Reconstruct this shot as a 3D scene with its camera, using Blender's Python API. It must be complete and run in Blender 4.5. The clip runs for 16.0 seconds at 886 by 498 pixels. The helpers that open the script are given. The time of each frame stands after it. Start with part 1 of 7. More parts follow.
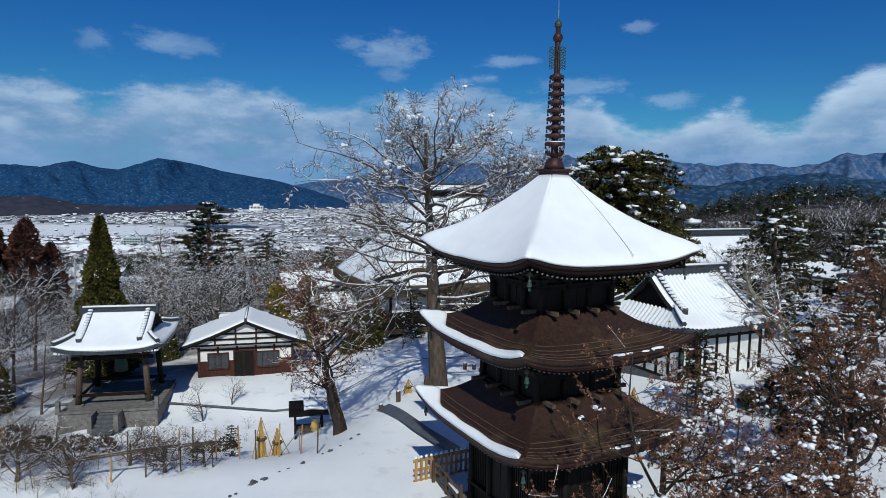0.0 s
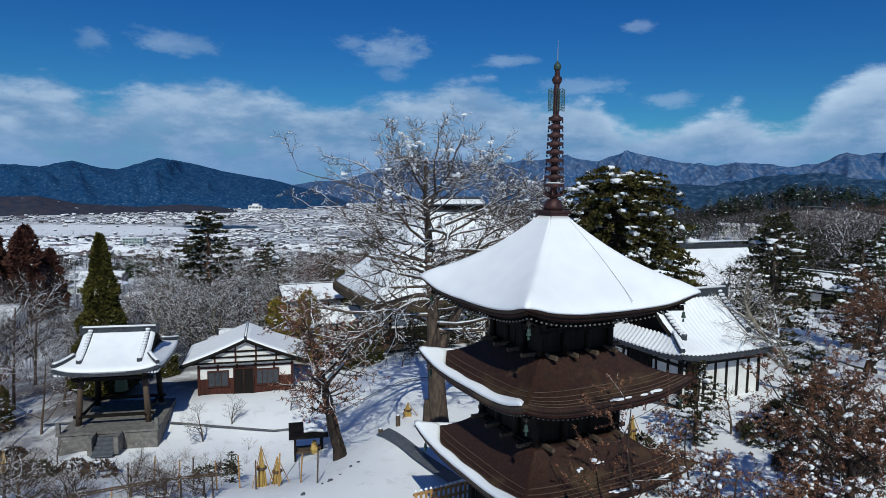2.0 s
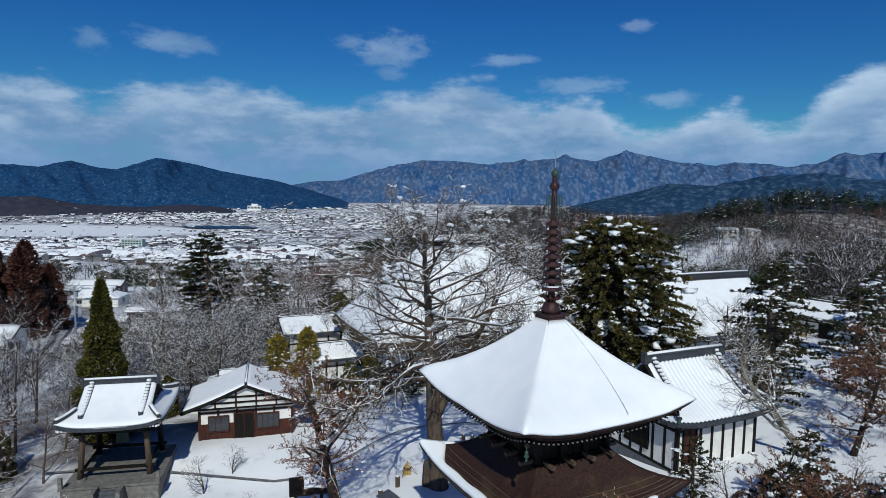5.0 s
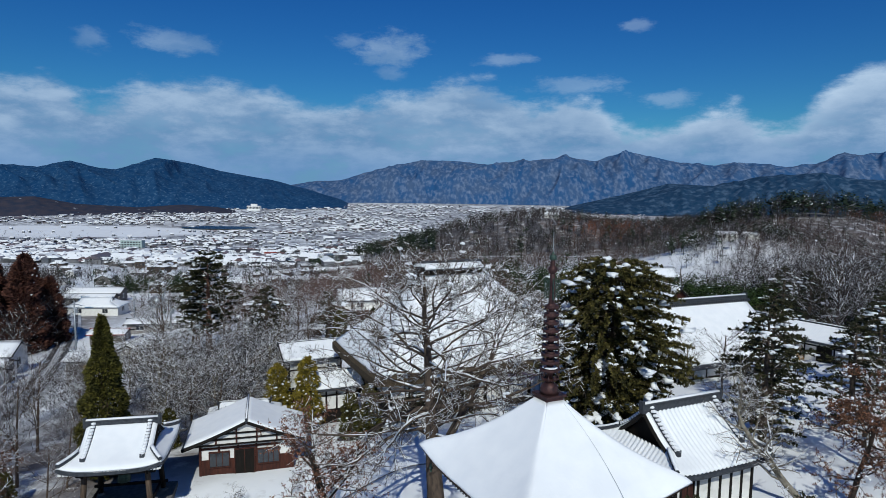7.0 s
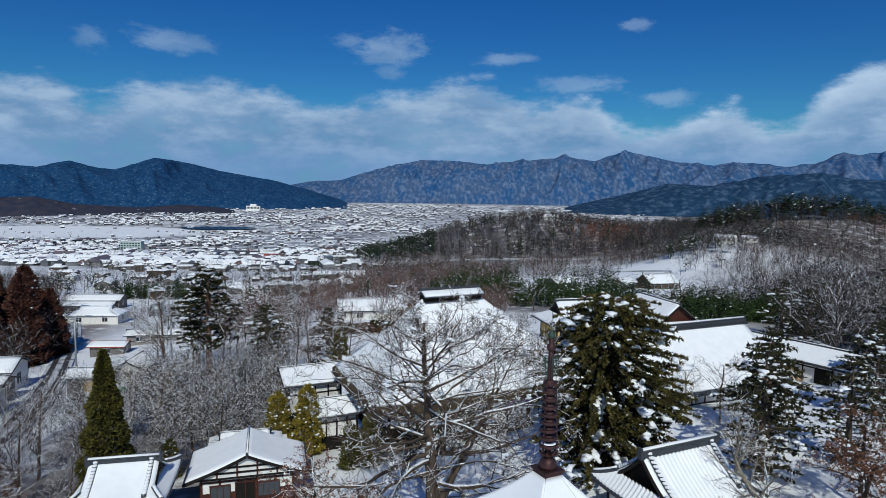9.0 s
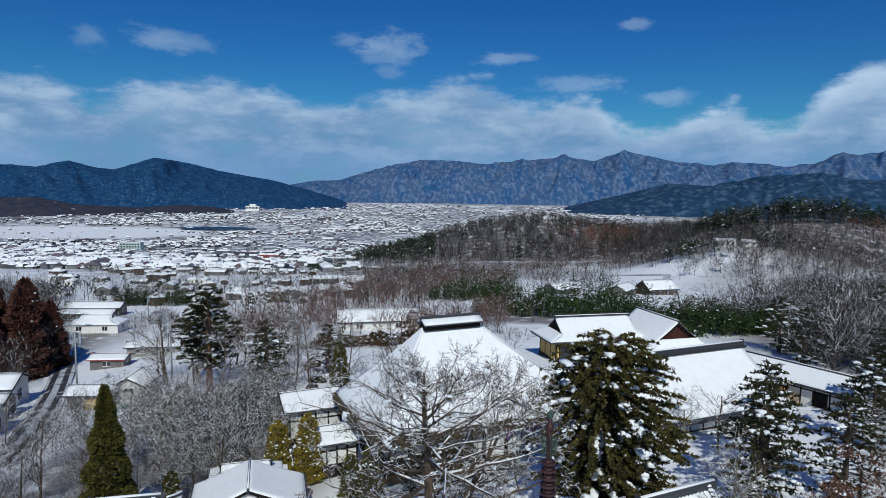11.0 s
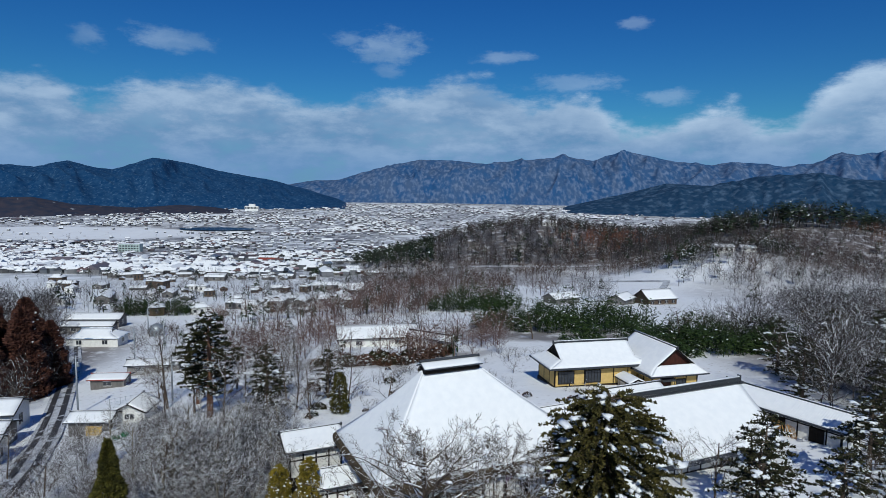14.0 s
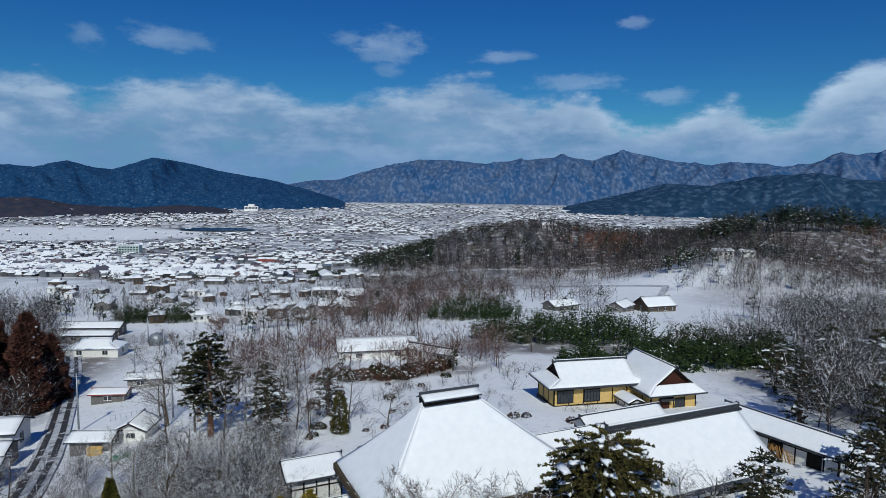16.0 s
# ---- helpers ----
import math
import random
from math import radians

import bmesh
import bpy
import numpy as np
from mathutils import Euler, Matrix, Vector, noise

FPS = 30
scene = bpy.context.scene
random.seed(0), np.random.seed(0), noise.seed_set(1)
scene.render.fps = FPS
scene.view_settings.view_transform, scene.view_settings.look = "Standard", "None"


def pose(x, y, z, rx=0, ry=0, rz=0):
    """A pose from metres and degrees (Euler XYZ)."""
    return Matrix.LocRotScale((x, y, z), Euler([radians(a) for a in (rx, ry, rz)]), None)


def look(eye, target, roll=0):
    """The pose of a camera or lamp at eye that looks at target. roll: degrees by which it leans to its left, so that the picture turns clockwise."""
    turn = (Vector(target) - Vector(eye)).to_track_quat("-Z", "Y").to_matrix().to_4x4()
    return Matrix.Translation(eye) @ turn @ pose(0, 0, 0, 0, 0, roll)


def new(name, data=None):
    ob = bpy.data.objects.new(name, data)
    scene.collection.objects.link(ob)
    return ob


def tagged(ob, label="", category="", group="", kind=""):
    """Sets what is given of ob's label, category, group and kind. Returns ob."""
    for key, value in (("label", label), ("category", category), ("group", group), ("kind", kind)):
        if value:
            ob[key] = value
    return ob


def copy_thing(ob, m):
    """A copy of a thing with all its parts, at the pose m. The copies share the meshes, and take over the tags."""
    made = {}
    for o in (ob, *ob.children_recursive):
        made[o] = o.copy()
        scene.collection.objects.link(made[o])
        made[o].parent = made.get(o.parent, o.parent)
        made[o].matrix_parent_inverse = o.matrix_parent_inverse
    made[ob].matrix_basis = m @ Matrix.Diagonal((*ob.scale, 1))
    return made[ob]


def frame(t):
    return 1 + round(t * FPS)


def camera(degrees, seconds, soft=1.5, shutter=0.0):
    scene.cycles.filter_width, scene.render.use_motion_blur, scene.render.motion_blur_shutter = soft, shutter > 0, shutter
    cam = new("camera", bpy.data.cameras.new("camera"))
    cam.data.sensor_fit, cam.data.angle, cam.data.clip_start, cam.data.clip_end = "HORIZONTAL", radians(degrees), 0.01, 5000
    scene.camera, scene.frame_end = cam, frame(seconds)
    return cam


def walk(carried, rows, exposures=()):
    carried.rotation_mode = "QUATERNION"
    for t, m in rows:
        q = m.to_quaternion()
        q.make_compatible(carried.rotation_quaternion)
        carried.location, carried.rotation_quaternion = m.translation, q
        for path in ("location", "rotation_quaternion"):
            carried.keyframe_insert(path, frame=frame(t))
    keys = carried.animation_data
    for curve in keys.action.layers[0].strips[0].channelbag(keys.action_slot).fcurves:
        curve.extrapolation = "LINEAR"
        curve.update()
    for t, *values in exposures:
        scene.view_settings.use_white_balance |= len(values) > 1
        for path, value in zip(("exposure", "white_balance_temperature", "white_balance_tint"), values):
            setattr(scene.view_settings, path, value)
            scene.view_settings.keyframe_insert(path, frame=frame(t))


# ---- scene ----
cam = camera(69.98, 16.0, soft=0.5)
# seconds, x, y, z, yaw, pitch, lean
PATH = [
    (0.0, 0.000, 0.000, 12.888, 0.000, -5.407, -0.771),
    (0.5, -0.006, 0.012, 13.086, -0.014, -5.415, -0.771),
    (1.0, -0.013, 0.023, 13.436, -0.028, -5.423, -0.771),
    (1.5, -0.020, 0.034, 13.916, -0.042, -5.432, -0.771),
    (2.0, -0.028, 0.044, 14.386, -0.056, -5.441, -0.771),
    (2.5, -0.036, 0.053, 14.900, -0.070, -5.451, -0.771),
    (3.0, -0.044, 0.061, 15.485, -0.084, -5.460, -0.771),
    (3.5, -0.054, 0.068, 16.114, -0.097, -5.470, -0.771),
    (4.0, -0.063, 0.075, 16.758, -0.111, -5.479, -0.771),
    (6.5, -0.117, 0.095, 20.545, -0.177, -5.532, -0.771),
    (7.0, -0.129, 0.097, 21.284, -0.191, -5.543, -0.771),
    (7.5, -0.142, 0.098, 22.005, -0.204, -5.554, -0.771),
    (8.0, -0.155, 0.098, 22.739, -0.216, -5.566, -0.771),
    (8.5, -0.169, 0.098, 23.480, -0.229, -5.578, -0.771),
    (9.0, -0.183, 0.096, 24.231, -0.242, -5.590, -0.771),
    (11.5, -0.260, 0.077, 28.142, -0.304, -5.653, -0.771),
    (12.0, -0.276, 0.071, 28.940, -0.316, -5.666, -0.771),
    (12.5, -0.294, 0.064, 29.745, -0.329, -5.679, -0.771),
    (13.0, -0.311, 0.056, 30.462, -0.341, -5.693, -0.771),
    (13.5, -0.329, 0.048, 31.288, -0.352, -5.707, -0.771),
    (14.0, -0.348, 0.039, 32.146, -0.364, -5.721, -0.771),
    (14.5, -0.367, 0.028, 33.010, -0.376, -5.735, -0.771),
    (15.0, -0.386, 0.017, 33.972, -0.388, -5.750, -0.771),
    (15.5, -0.406, 0.006, 34.944, -0.399, -5.764, -0.771),
    (16.0, -0.427, -0.007, 35.751, -0.411, -5.779, -0.771),
]
walk(cam, [(t, pose(x, y, z, 90 + pitch, lean, yaw)) for t, x, y, z, yaw, pitch, lean in PATH], [(0.0, 0.03), (4.0, -0.03), (9.0, -0.02), (12.0, 0.02), (16.0, -0.09)])

# ---- sky and sun ----
SUN_EL, SUN_AZ = radians(42), radians(176.6)      # a noon sun in the south, behind the camera
world = bpy.data.worlds.new("winter_sky")
scene.world = world
world.use_nodes = True
wt = world.node_tree
wt.nodes.clear()


def wn(kind, **inputs):
    n = wt.nodes.new(kind)
    for k, v in inputs.items():
        n.inputs[k.replace("_", " ")].default_value = v
    return n


def wmath(op, a, b=None, clamp=False):
    n = wt.nodes.new("ShaderNodeMath")
    n.operation, n.use_clamp = op, clamp
    for i, v in enumerate((a, b)):
        if v is None:
            continue
        if isinstance(v, (int, float)):
            n.inputs[i].default_value = v
        else:
            wt.links.new(v, n.inputs[i])
    return n.outputs[0]


def wramp(v, lo, hi):
    n = wt.nodes.new("ShaderNodeMapRange")
    n.interpolation_type = "SMOOTHSTEP"
    wt.links.new(v, n.inputs[0])
    n.inputs[1].default_value, n.inputs[2].default_value = lo, hi
    return n.outputs[0]


sky = wt.nodes.new("ShaderNodeTexSky")
sky.sky_type, sky.sun_disc, sky.sun_elevation, sky.sun_rotation = "NISHITA", False, SUN_EL, SUN_AZ
sky.air_density, sky.dust_density, sky.ozone_density = 1.0, 0.3, 3.0
hsv = wn("ShaderNodeHueSaturation", Saturation=1.35, Value=0.95, Hue=0.518)
wt.links.new(sky.outputs[0], hsv.inputs["Color"])
tint = wt.nodes.new("ShaderNodeMix")
tint.data_type, tint.blend_type = "RGBA", "MULTIPLY"
tint.inputs[0].default_value = 1.0
wt.links.new(hsv.outputs[0], tint.inputs[6])
tint.inputs[7].default_value = (0.34, 1.03, 1.32, 1)
geo = wt.nodes.new("ShaderNodeTexCoord")
sep = wt.nodes.new("ShaderNodeSeparateXYZ")
wt.links.new(geo.outputs["Generated"], sep.inputs[0])
SX, SY, SZ = sep.outputs
az = wmath("ARCTAN2", SX, SY)                   # radians to the east of north
flat = wmath("SQRT", wmath("ADD", wmath("MULTIPLY", SX, SX), wmath("MULTIPLY", SY, SY)))
el = wmath("ARCTAN2", SZ, flat)
comb = wt.nodes.new("ShaderNodeCombineXYZ")
wt.links.new(az, comb.inputs[0])
wt.links.new(wmath("MULTIPLY", el, 2.2), comb.inputs[1])


def wnoise(scale, detail, rough, shift=0.0, stretch=None):
    m = wt.nodes.new("ShaderNodeMapping")
    wt.links.new(comb.outputs[0], m.inputs[0])
    m.inputs["Location"].default_value = (shift, shift * 0.7, shift * 1.3)
    if stretch:
        m.inputs["Scale"].default_value = stretch
    n = wn("ShaderNodeTexNoise", Scale=scale, Detail=detail, Roughness=rough)
    wt.links.new(m.outputs[0], n.inputs["Vector"])
    return n.outputs[0]


big = wnoise(5.0, 4, 0.55, 4.3)
mid = wnoise(11.0, 8, 0.62, 1.7, (1, 1.1, 1))
fine = wnoise(34.0, 7, 0.65, 9.1)
# a bank of stratocumulus that stands on the horizon: height of its upper edge in degrees over the azimuth
CLOUD_TOP = [(-60, 9), (-34, 7.4), (-31, 7.9), (-28.8, 6.6), (-24, 8.2), (-18.3, 8.6), (-14, 7.6), (-10.6, 6.9), (-7, 7.5), (-2, 8.4), (3.5, 9.6), (8, 7.6), (12, 8.0), (16, 5.6), (20, 5.8), (24.2, 7.0), (27, 5.4), (30.5, 7.6), (34.6, 9.6), (60, 11)]
curve = wt.nodes.new("ShaderNodeFloatCurve")
line = curve.mapping.curves[0]
for k, (a, e) in enumerate(CLOUD_TOP):
    p = ((a + 60) / 120, e / 20)
    if k == 0 or k == len(CLOUD_TOP) - 1:
        line.points[0 if k == 0 else -1].location = p
    else:
        line.points.new(*p)
curve.mapping.update()
wt.links.new(wmath("ADD", wmath("MULTIPLY", az, 1 / radians(120)), 0.5), curve.inputs["Value"])
top = wmath("MULTIPLY", curve.outputs[0], radians(20))
ragged = wmath("ADD", wmath("MULTIPLY", wmath("SUBTRACT", mid, 0.5), 0.085), wmath("MULTIPLY", wmath("SUBTRACT", fine, 0.5), 0.03))
over = wmath("SUBTRACT", wmath("ADD", top, ragged), el)
bank = wramp(over, -0.010, 0.026)
thin = wramp(wmath("ADD", mid, wmath("MULTIPLY", fine, 0.35)), 0.50, 0.72)
bank = wmath("MULTIPLY", bank, wmath("ADD", 0.80, wmath("MULTIPLY", thin, 0.20)), True)


def wisp(a, e, ra, re, amount):
    """A small torn cloud at an azimuth and elevation in degrees."""
    dx = wmath("DIVIDE", wmath("SUBTRACT", az, radians(a)), radians(ra))
    dy = wmath("DIVIDE", wmath("SUBTRACT", el, radians(e)), radians(re))
    d = wmath("SQRT", wmath("ADD", wmath("MULTIPLY", dx, dx), wmath("MULTIPLY", dy, dy)))
    d = wmath("ADD", d, wmath("ADD", wmath("MULTIPLY", wmath("SUBTRACT", mid, 0.5), 2.4), wmath("MULTIPLY", wmath("SUBTRACT", fine, 0.5), 1.6)))
    return wmath("MULTIPLY", wmath("SUBTRACT", 1.0, wramp(d, 0.25, 1.1)), amount)


cover = bank
for spec in ((-23.0, 11.3, 4.2, 1.1, 0.5), (-28.2, 11.2, 1.6, 1.0, 0.35), (-5.0, 11.9, 4.0, 1.5, 0.6), (-8.0, 12.4, 2.4, 0.8, 0.4), (-4.7, 9.9, 1.4, 0.8, 0.35), (5.2, 11.1, 2.4, 0.6, 0.4), (16.4, 13.6, 1.5, 0.5, 0.3), (12.0, 8.9, 4.0, 0.9, 0.35), (19.5, 7.6, 2.5, 0.7, 0.35)):
    cover = wmath("MAXIMUM", cover, wisp(*spec))
# sunlit crowns, shaded bellies, blue haze at the foot
crown = wmath("SUBTRACT", 1.0, wramp(over, 0.0, 0.055))
lit = wmath("ADD", wmath("MULTIPLY", crown, wmath("ADD", 0.0, wmath("MULTIPLY", wramp(az, -0.25, 0.35), 0.62))), wmath("ADD", wmath("MULTIPLY", wramp(mid, 0.42, 0.68), 0.40), wmath("MULTIPLY", wramp(big, 0.42, 0.62), 0.22)), True)


def wmix(fac, a, b):
    n = wt.nodes.new("ShaderNodeMix")
    n.data_type = "RGBA"
    wt.links.new(fac, n.inputs[0])
    for i, v in ((6, a), (7, b)):
        if isinstance(v, tuple):
            n.inputs[i].default_value = (*v, 1)
        else:
            wt.links.new(v, n.inputs[i])
    return n.outputs[2]


cloud = wmix(lit, (2.8, 5.5, 9.6), (9.0, 12.0, 15.6))
cloud = wmix(wmath("MULTIPLY", wramp(el, 0.09, 0.012), 0.75), cloud, (2.6, 5.6, 10.6))
skymix = wmix(cover, tint.outputs[2], cloud)
bg = wn("ShaderNodeBackground", Strength=0.051)
wt.links.new(skymix, bg.inputs[0])
wo = wt.nodes.new("ShaderNodeOutputWorld")
wt.links.new(bg.outputs[0], wo.inputs[0])

sun_data = bpy.data.lights.new("sun", "SUN")
sun_data.energy, sun_data.angle, sun_data.color = 3.15, radians(0.5), (0.965, 1.0, 0.94)
sun = new("sun", sun_data)
sun.matrix_world = look((0, 0, 100), (-math.sin(SUN_AZ) * math.cos(SUN_EL), -math.cos(SUN_AZ) * math.cos(SUN_EL), 100 - math.sin(SUN_EL)))

# ---- materials ----


def mat(name, base, second=None, scale=3.0, rough=0.7, bump=0.0, bscale=20.0, metal=0.0, third=None, tscale=0.4, tlo=0.55, thi=0.7,
        stretch=(1, 1, 1), island=0.0, rand=0.0, lo=0.35, hi=0.65, spec=0.2, detail=6):
    """A procedural surface: two colours mixed by fine noise, a third in large stains, relief, and a shift from piece to piece."""
    m = bpy.data.materials.new(name)
    m.use_nodes = True
    nt = m.node_tree
    b = nt.nodes["Principled BSDF"]
    b.inputs["Roughness"].default_value, b.inputs["Metallic"].default_value = rough, metal
    b.inputs["Specular IOR Level"].default_value = spec
    tc = nt.nodes.new("ShaderNodeTexCoord")
    mp = nt.nodes.new("ShaderNodeMapping")
    mp.inputs["Scale"].default_value = stretch
    nt.links.new(tc.outputs["Object"], mp.inputs[0])

    def noisy(s, d=detail):
        n = nt.nodes.new("ShaderNodeTexNoise")
        n.inputs["Scale"].default_value, n.inputs["Detail"].default_value = s, d
        nt.links.new(mp.outputs[0], n.inputs["Vector"])
        return n.outputs[0]

    def step(v, a, c):
        n = nt.nodes.new("ShaderNodeMapRange")
        nt.links.new(v, n.inputs[0])
        n.inputs[1].default_value, n.inputs[2].default_value = a, c
        return n.outputs[0]

    def mixed(fac, a, c):
        n = nt.nodes.new("ShaderNodeMix")
        n.data_type = "RGBA"
        nt.links.new(fac, n.inputs[0])
        for i, v in ((6, a), (7, c)):
            if isinstance(v, tuple):
                n.inputs[i].default_value = (*v, 1)
            else:
                nt.links.new(v, n.inputs[i])
        return n.outputs[2]

    col = mixed(step(noisy(scale), lo, hi), base, second or tuple(c * 0.8 for c in base))
    if third:
        col = mixed(step(noisy(tscale), tlo, thi), col, third)
    if island or rand:
        gi = nt.nodes.new("ShaderNodeNewGeometry" if island else "ShaderNodeObjectInfo")
        h = nt.nodes.new("ShaderNodeHueSaturation")
        a = island or rand
        nt.links.new(col, h.inputs["Color"])
        nt.links.new(step(gi.outputs["Random Per Island" if island else "Random"], 0, 1), h.inputs["Value"])
        h.inputs["Value"].links[0].from_node.inputs[3].default_value = 1 - a
        h.inputs["Value"].links[0].from_node.inputs[4].default_value = 1 + a
        col = h.outputs[0]
    nt.links.new(col, b.inputs["Base Color"])
    if bump:
        bp = nt.nodes.new("ShaderNodeBump")
        bp.inputs["Strength"].default_value, bp.inputs["Distance"].default_value = min(1, bump), 0.02 * max(1, bump)
        nt.links.new(noisy(bscale), bp.inputs["Height"])
        nt.links.new(bp.outputs[0], b.inputs["Normal"])
    return m


SNOW = mat("snow", (0.85, 0.86, 0.865), (0.80, 0.815, 0.83), 1.2, 0.55, 0.35, 6.0, spec=0.3)
SNOWCLUMP = mat("clumped_snow", (0.83, 0.84, 0.855), (0.74, 0.76, 0.79), 5, 0.6, 0.5, 14.0, spec=0.3)
SHINGLE = mat("wood_shingles", (0.044, 0.018, 0.011), (0.018, 0.009, 0.007), 9, 0.58, 1.0, 30, third=(0.100, 0.066, 0.030), tscale=0.45, tlo=0.55, thi=0.75, spec=0.3)
DARKWOOD = mat("weathered_dark_wood", (0.010, 0.007, 0.005), (0.005, 0.004, 0.003), 6, 0.7, 0.4, 25, stretch=(1, 1, 0.2))
REDWOOD = mat("reddish_wood", (0.070, 0.022, 0.014), (0.035, 0.013, 0.010), 6, 0.65, 0.3, 25, stretch=(1, 1, 0.2))
WOOD = mat("grey_brown_wood", (0.115, 0.080, 0.055), (0.060, 0.043, 0.032), 8, 0.75, 0.4, 30, stretch=(1, 1, 0.15))
GOLDWOOD = mat("fresh_wood", (0.42, 0.24, 0.085), (0.30, 0.16, 0.06), 7, 0.65, 0.3, 30, stretch=(1, 1, 0.15), rand=0.15)
STRAW = mat("rice_straw", (0.52, 0.36, 0.12), (0.36, 0.23, 0.07), 30, 0.8, 0.6, 60, stretch=(1, 1, 0.1))
PLASTER = mat("white_plaster", (0.74, 0.73, 0.70), (0.66, 0.65, 0.62), 2, 0.8, 0.1, 20, third=(0.55, 0.53, 0.49), tscale=0.5, tlo=0.6, thi=0.8)
OCHRE = mat("ochre_plaster", (0.60, 0.42, 0.16), (0.53, 0.36, 0.13), 2, 0.8, 0.1, 20)
TILE = mat("grey_roof_tile", (0.060, 0.066, 0.076), (0.032, 0.036, 0.043), 5, 0.45, 0.3, 20)
CONCRETE = mat("grey_stone", (0.19, 0.18, 0.165), (0.12, 0.115, 0.108), 3, 0.85, 0.4, 20, third=(0.12, 0.11, 0.10), tscale=0.8)
STONE = mat("dark_wet_stone", (0.11, 0.12, 0.135), (0.07, 0.075, 0.085), 4, 0.45, 0.3, 15)
IRON = mat("rust_brown_bronze", (0.070, 0.032, 0.030), (0.036, 0.020, 0.021), 7, 0.5, 0.3, 30, metal=0.35)
VERDIGRIS = mat("green_bronze", (0.055, 0.095, 0.078), (0.03, 0.05, 0.042), 12, 0.6, 0.3, 30, metal=0.3)
GLASS = mat("dark_window_glass", (0.03, 0.035, 0.045), (0.02, 0.024, 0.03), 2, 0.08, spec=0.6)
BARK = mat("grey_bark", (0.115, 0.083, 0.062), (0.055, 0.042, 0.034), 6, 0.9, 0.9, 18, stretch=(1, 1, 0.3))
PALEBARK = mat("pale_lichen_bark", (0.26, 0.235, 0.19), (0.16, 0.14, 0.11), 5, 0.9, 0.6, 18)
DARKBARK = mat("blackish_bark", (0.050, 0.036, 0.028), (0.024, 0.018, 0.015), 6, 0.9, 1.0, 18, stretch=(1, 1, 0.3))
TWIG = mat("brown_twigs", (0.082, 0.056, 0.042), (0.046, 0.033, 0.027), 3, 0.85, rand=0.2)
GINKGOTWIG = mat("pale_grey_brown_twigs", (0.11, 0.082, 0.060), (0.060, 0.045, 0.036), 3, 0.85)
PURPLETWIG = mat("purplish_twigs", (0.080, 0.055, 0.048), (0.048, 0.035, 0.032), 3, 0.85, rand=0.25)
PINEBARK = mat("red_pine_bark", (0.26, 0.125, 0.075), (0.14, 0.075, 0.05), 6, 0.9, 0.8, 18)
DRYLEAF = mat("dry_brown_leaves", (0.215, 0.098, 0.052), (0.105, 0.050, 0.034), 4, 0.7, island=0.6)
HEDGELEAF = mat("brown_hedge_leaves", (0.120, 0.060, 0.038), (0.065, 0.036, 0.028), 3, 0.8, island=0.45)
PINKLEAF = mat("withered_pinkish_leaves", (0.22, 0.095, 0.055), (0.13, 0.055, 0.035), 4, 0.7, island=0.4)
NEEDLE = mat("dark_green_needles", (0.042, 0.040, 0.014), (0.016, 0.019, 0.008), 2, 0.7, island=0.5)
OLIVENEEDLE = mat("olive_brown_sprays", (0.092, 0.076, 0.020), (0.030, 0.030, 0.009), 1.2, 0.7, island=0.55)
CONENEEDLE = mat("olive_cypress_sprays", (0.095, 0.085, 0.016), (0.036, 0.036, 0.009), 1.5, 0.7, island=0.5)
GOLDNEEDLE = mat("golden_cypress_sprays", (0.27, 0.20, 0.026), (0.12, 0.095, 0.016), 2, 0.7, island=0.4)
REDNEEDLE = mat("russet_cedar_sprays", (0.105, 0.042, 0.028), (0.06, 0.028, 0.022), 1, 0.8, island=0.4)
BAMBOO = mat("bamboo_leaves", (0.036, 0.060, 0.014), (0.013, 0.026, 0.008), 0.6, 0.6, island=0.5)
ROAD = mat("wet_asphalt", (0.045, 0.045, 0.048), (0.065, 0.062, 0.06), 3, 0.5, 0.2, 20, third=(0.66, 0.68, 0.72), tscale=0.35, tlo=0.58, thi=0.66)
SLUSH = mat("trodden_snow", (0.62, 0.64, 0.67), (0.40, 0.41, 0.43), 1.1, 0.6, 0.6, 5.0, third=(0.10, 0.10, 0.105), tscale=0.5, tlo=0.56, thi=0.66)
BLUEROOF = mat("blue_metal_roof", (0.10, 0.22, 0.36), (0.08, 0.17, 0.29), 2, 0.4, third=(0.8, 0.83, 0.87), tscale=0.25, tlo=0.42, thi=0.5)
REDMETAL = mat("red_metal_roof_edge", (0.30, 0.06, 0.05), (0.22, 0.05, 0.04), 3, 0.5)
GREYWALL = mat("grey_board_wall", (0.20, 0.19, 0.18), (0.13, 0.12, 0.115), 2, 0.8, 0.2, 20, stretch=(1, 1, 0.3), rand=0.3)
PINKCLOTH = mat("purple_curtain_cloth", (0.36, 0.22, 0.36), (0.28, 0.17, 0.30), 3, 0.85, 0.2, 12)
WHITEPAINT = mat("white_paint", (0.78, 0.78, 0.76), (0.7, 0.7, 0.68), 2, 0.6)
STEEL = mat("galvanised_steel", (0.33, 0.36, 0.38), (0.26, 0.28, 0.30), 4, 0.5, metal=0.5)
GREENPLASTIC = mat("green_plastic", (0.02, 0.22, 0.10), (0.015, 0.17, 0.08), 2, 0.5)
THATCH = mat("weathered_thatch", (0.085, 0.062, 0.038), (0.045, 0.034, 0.023), 6, 0.95, 0.8, 30)

# ---- mesh tools ----


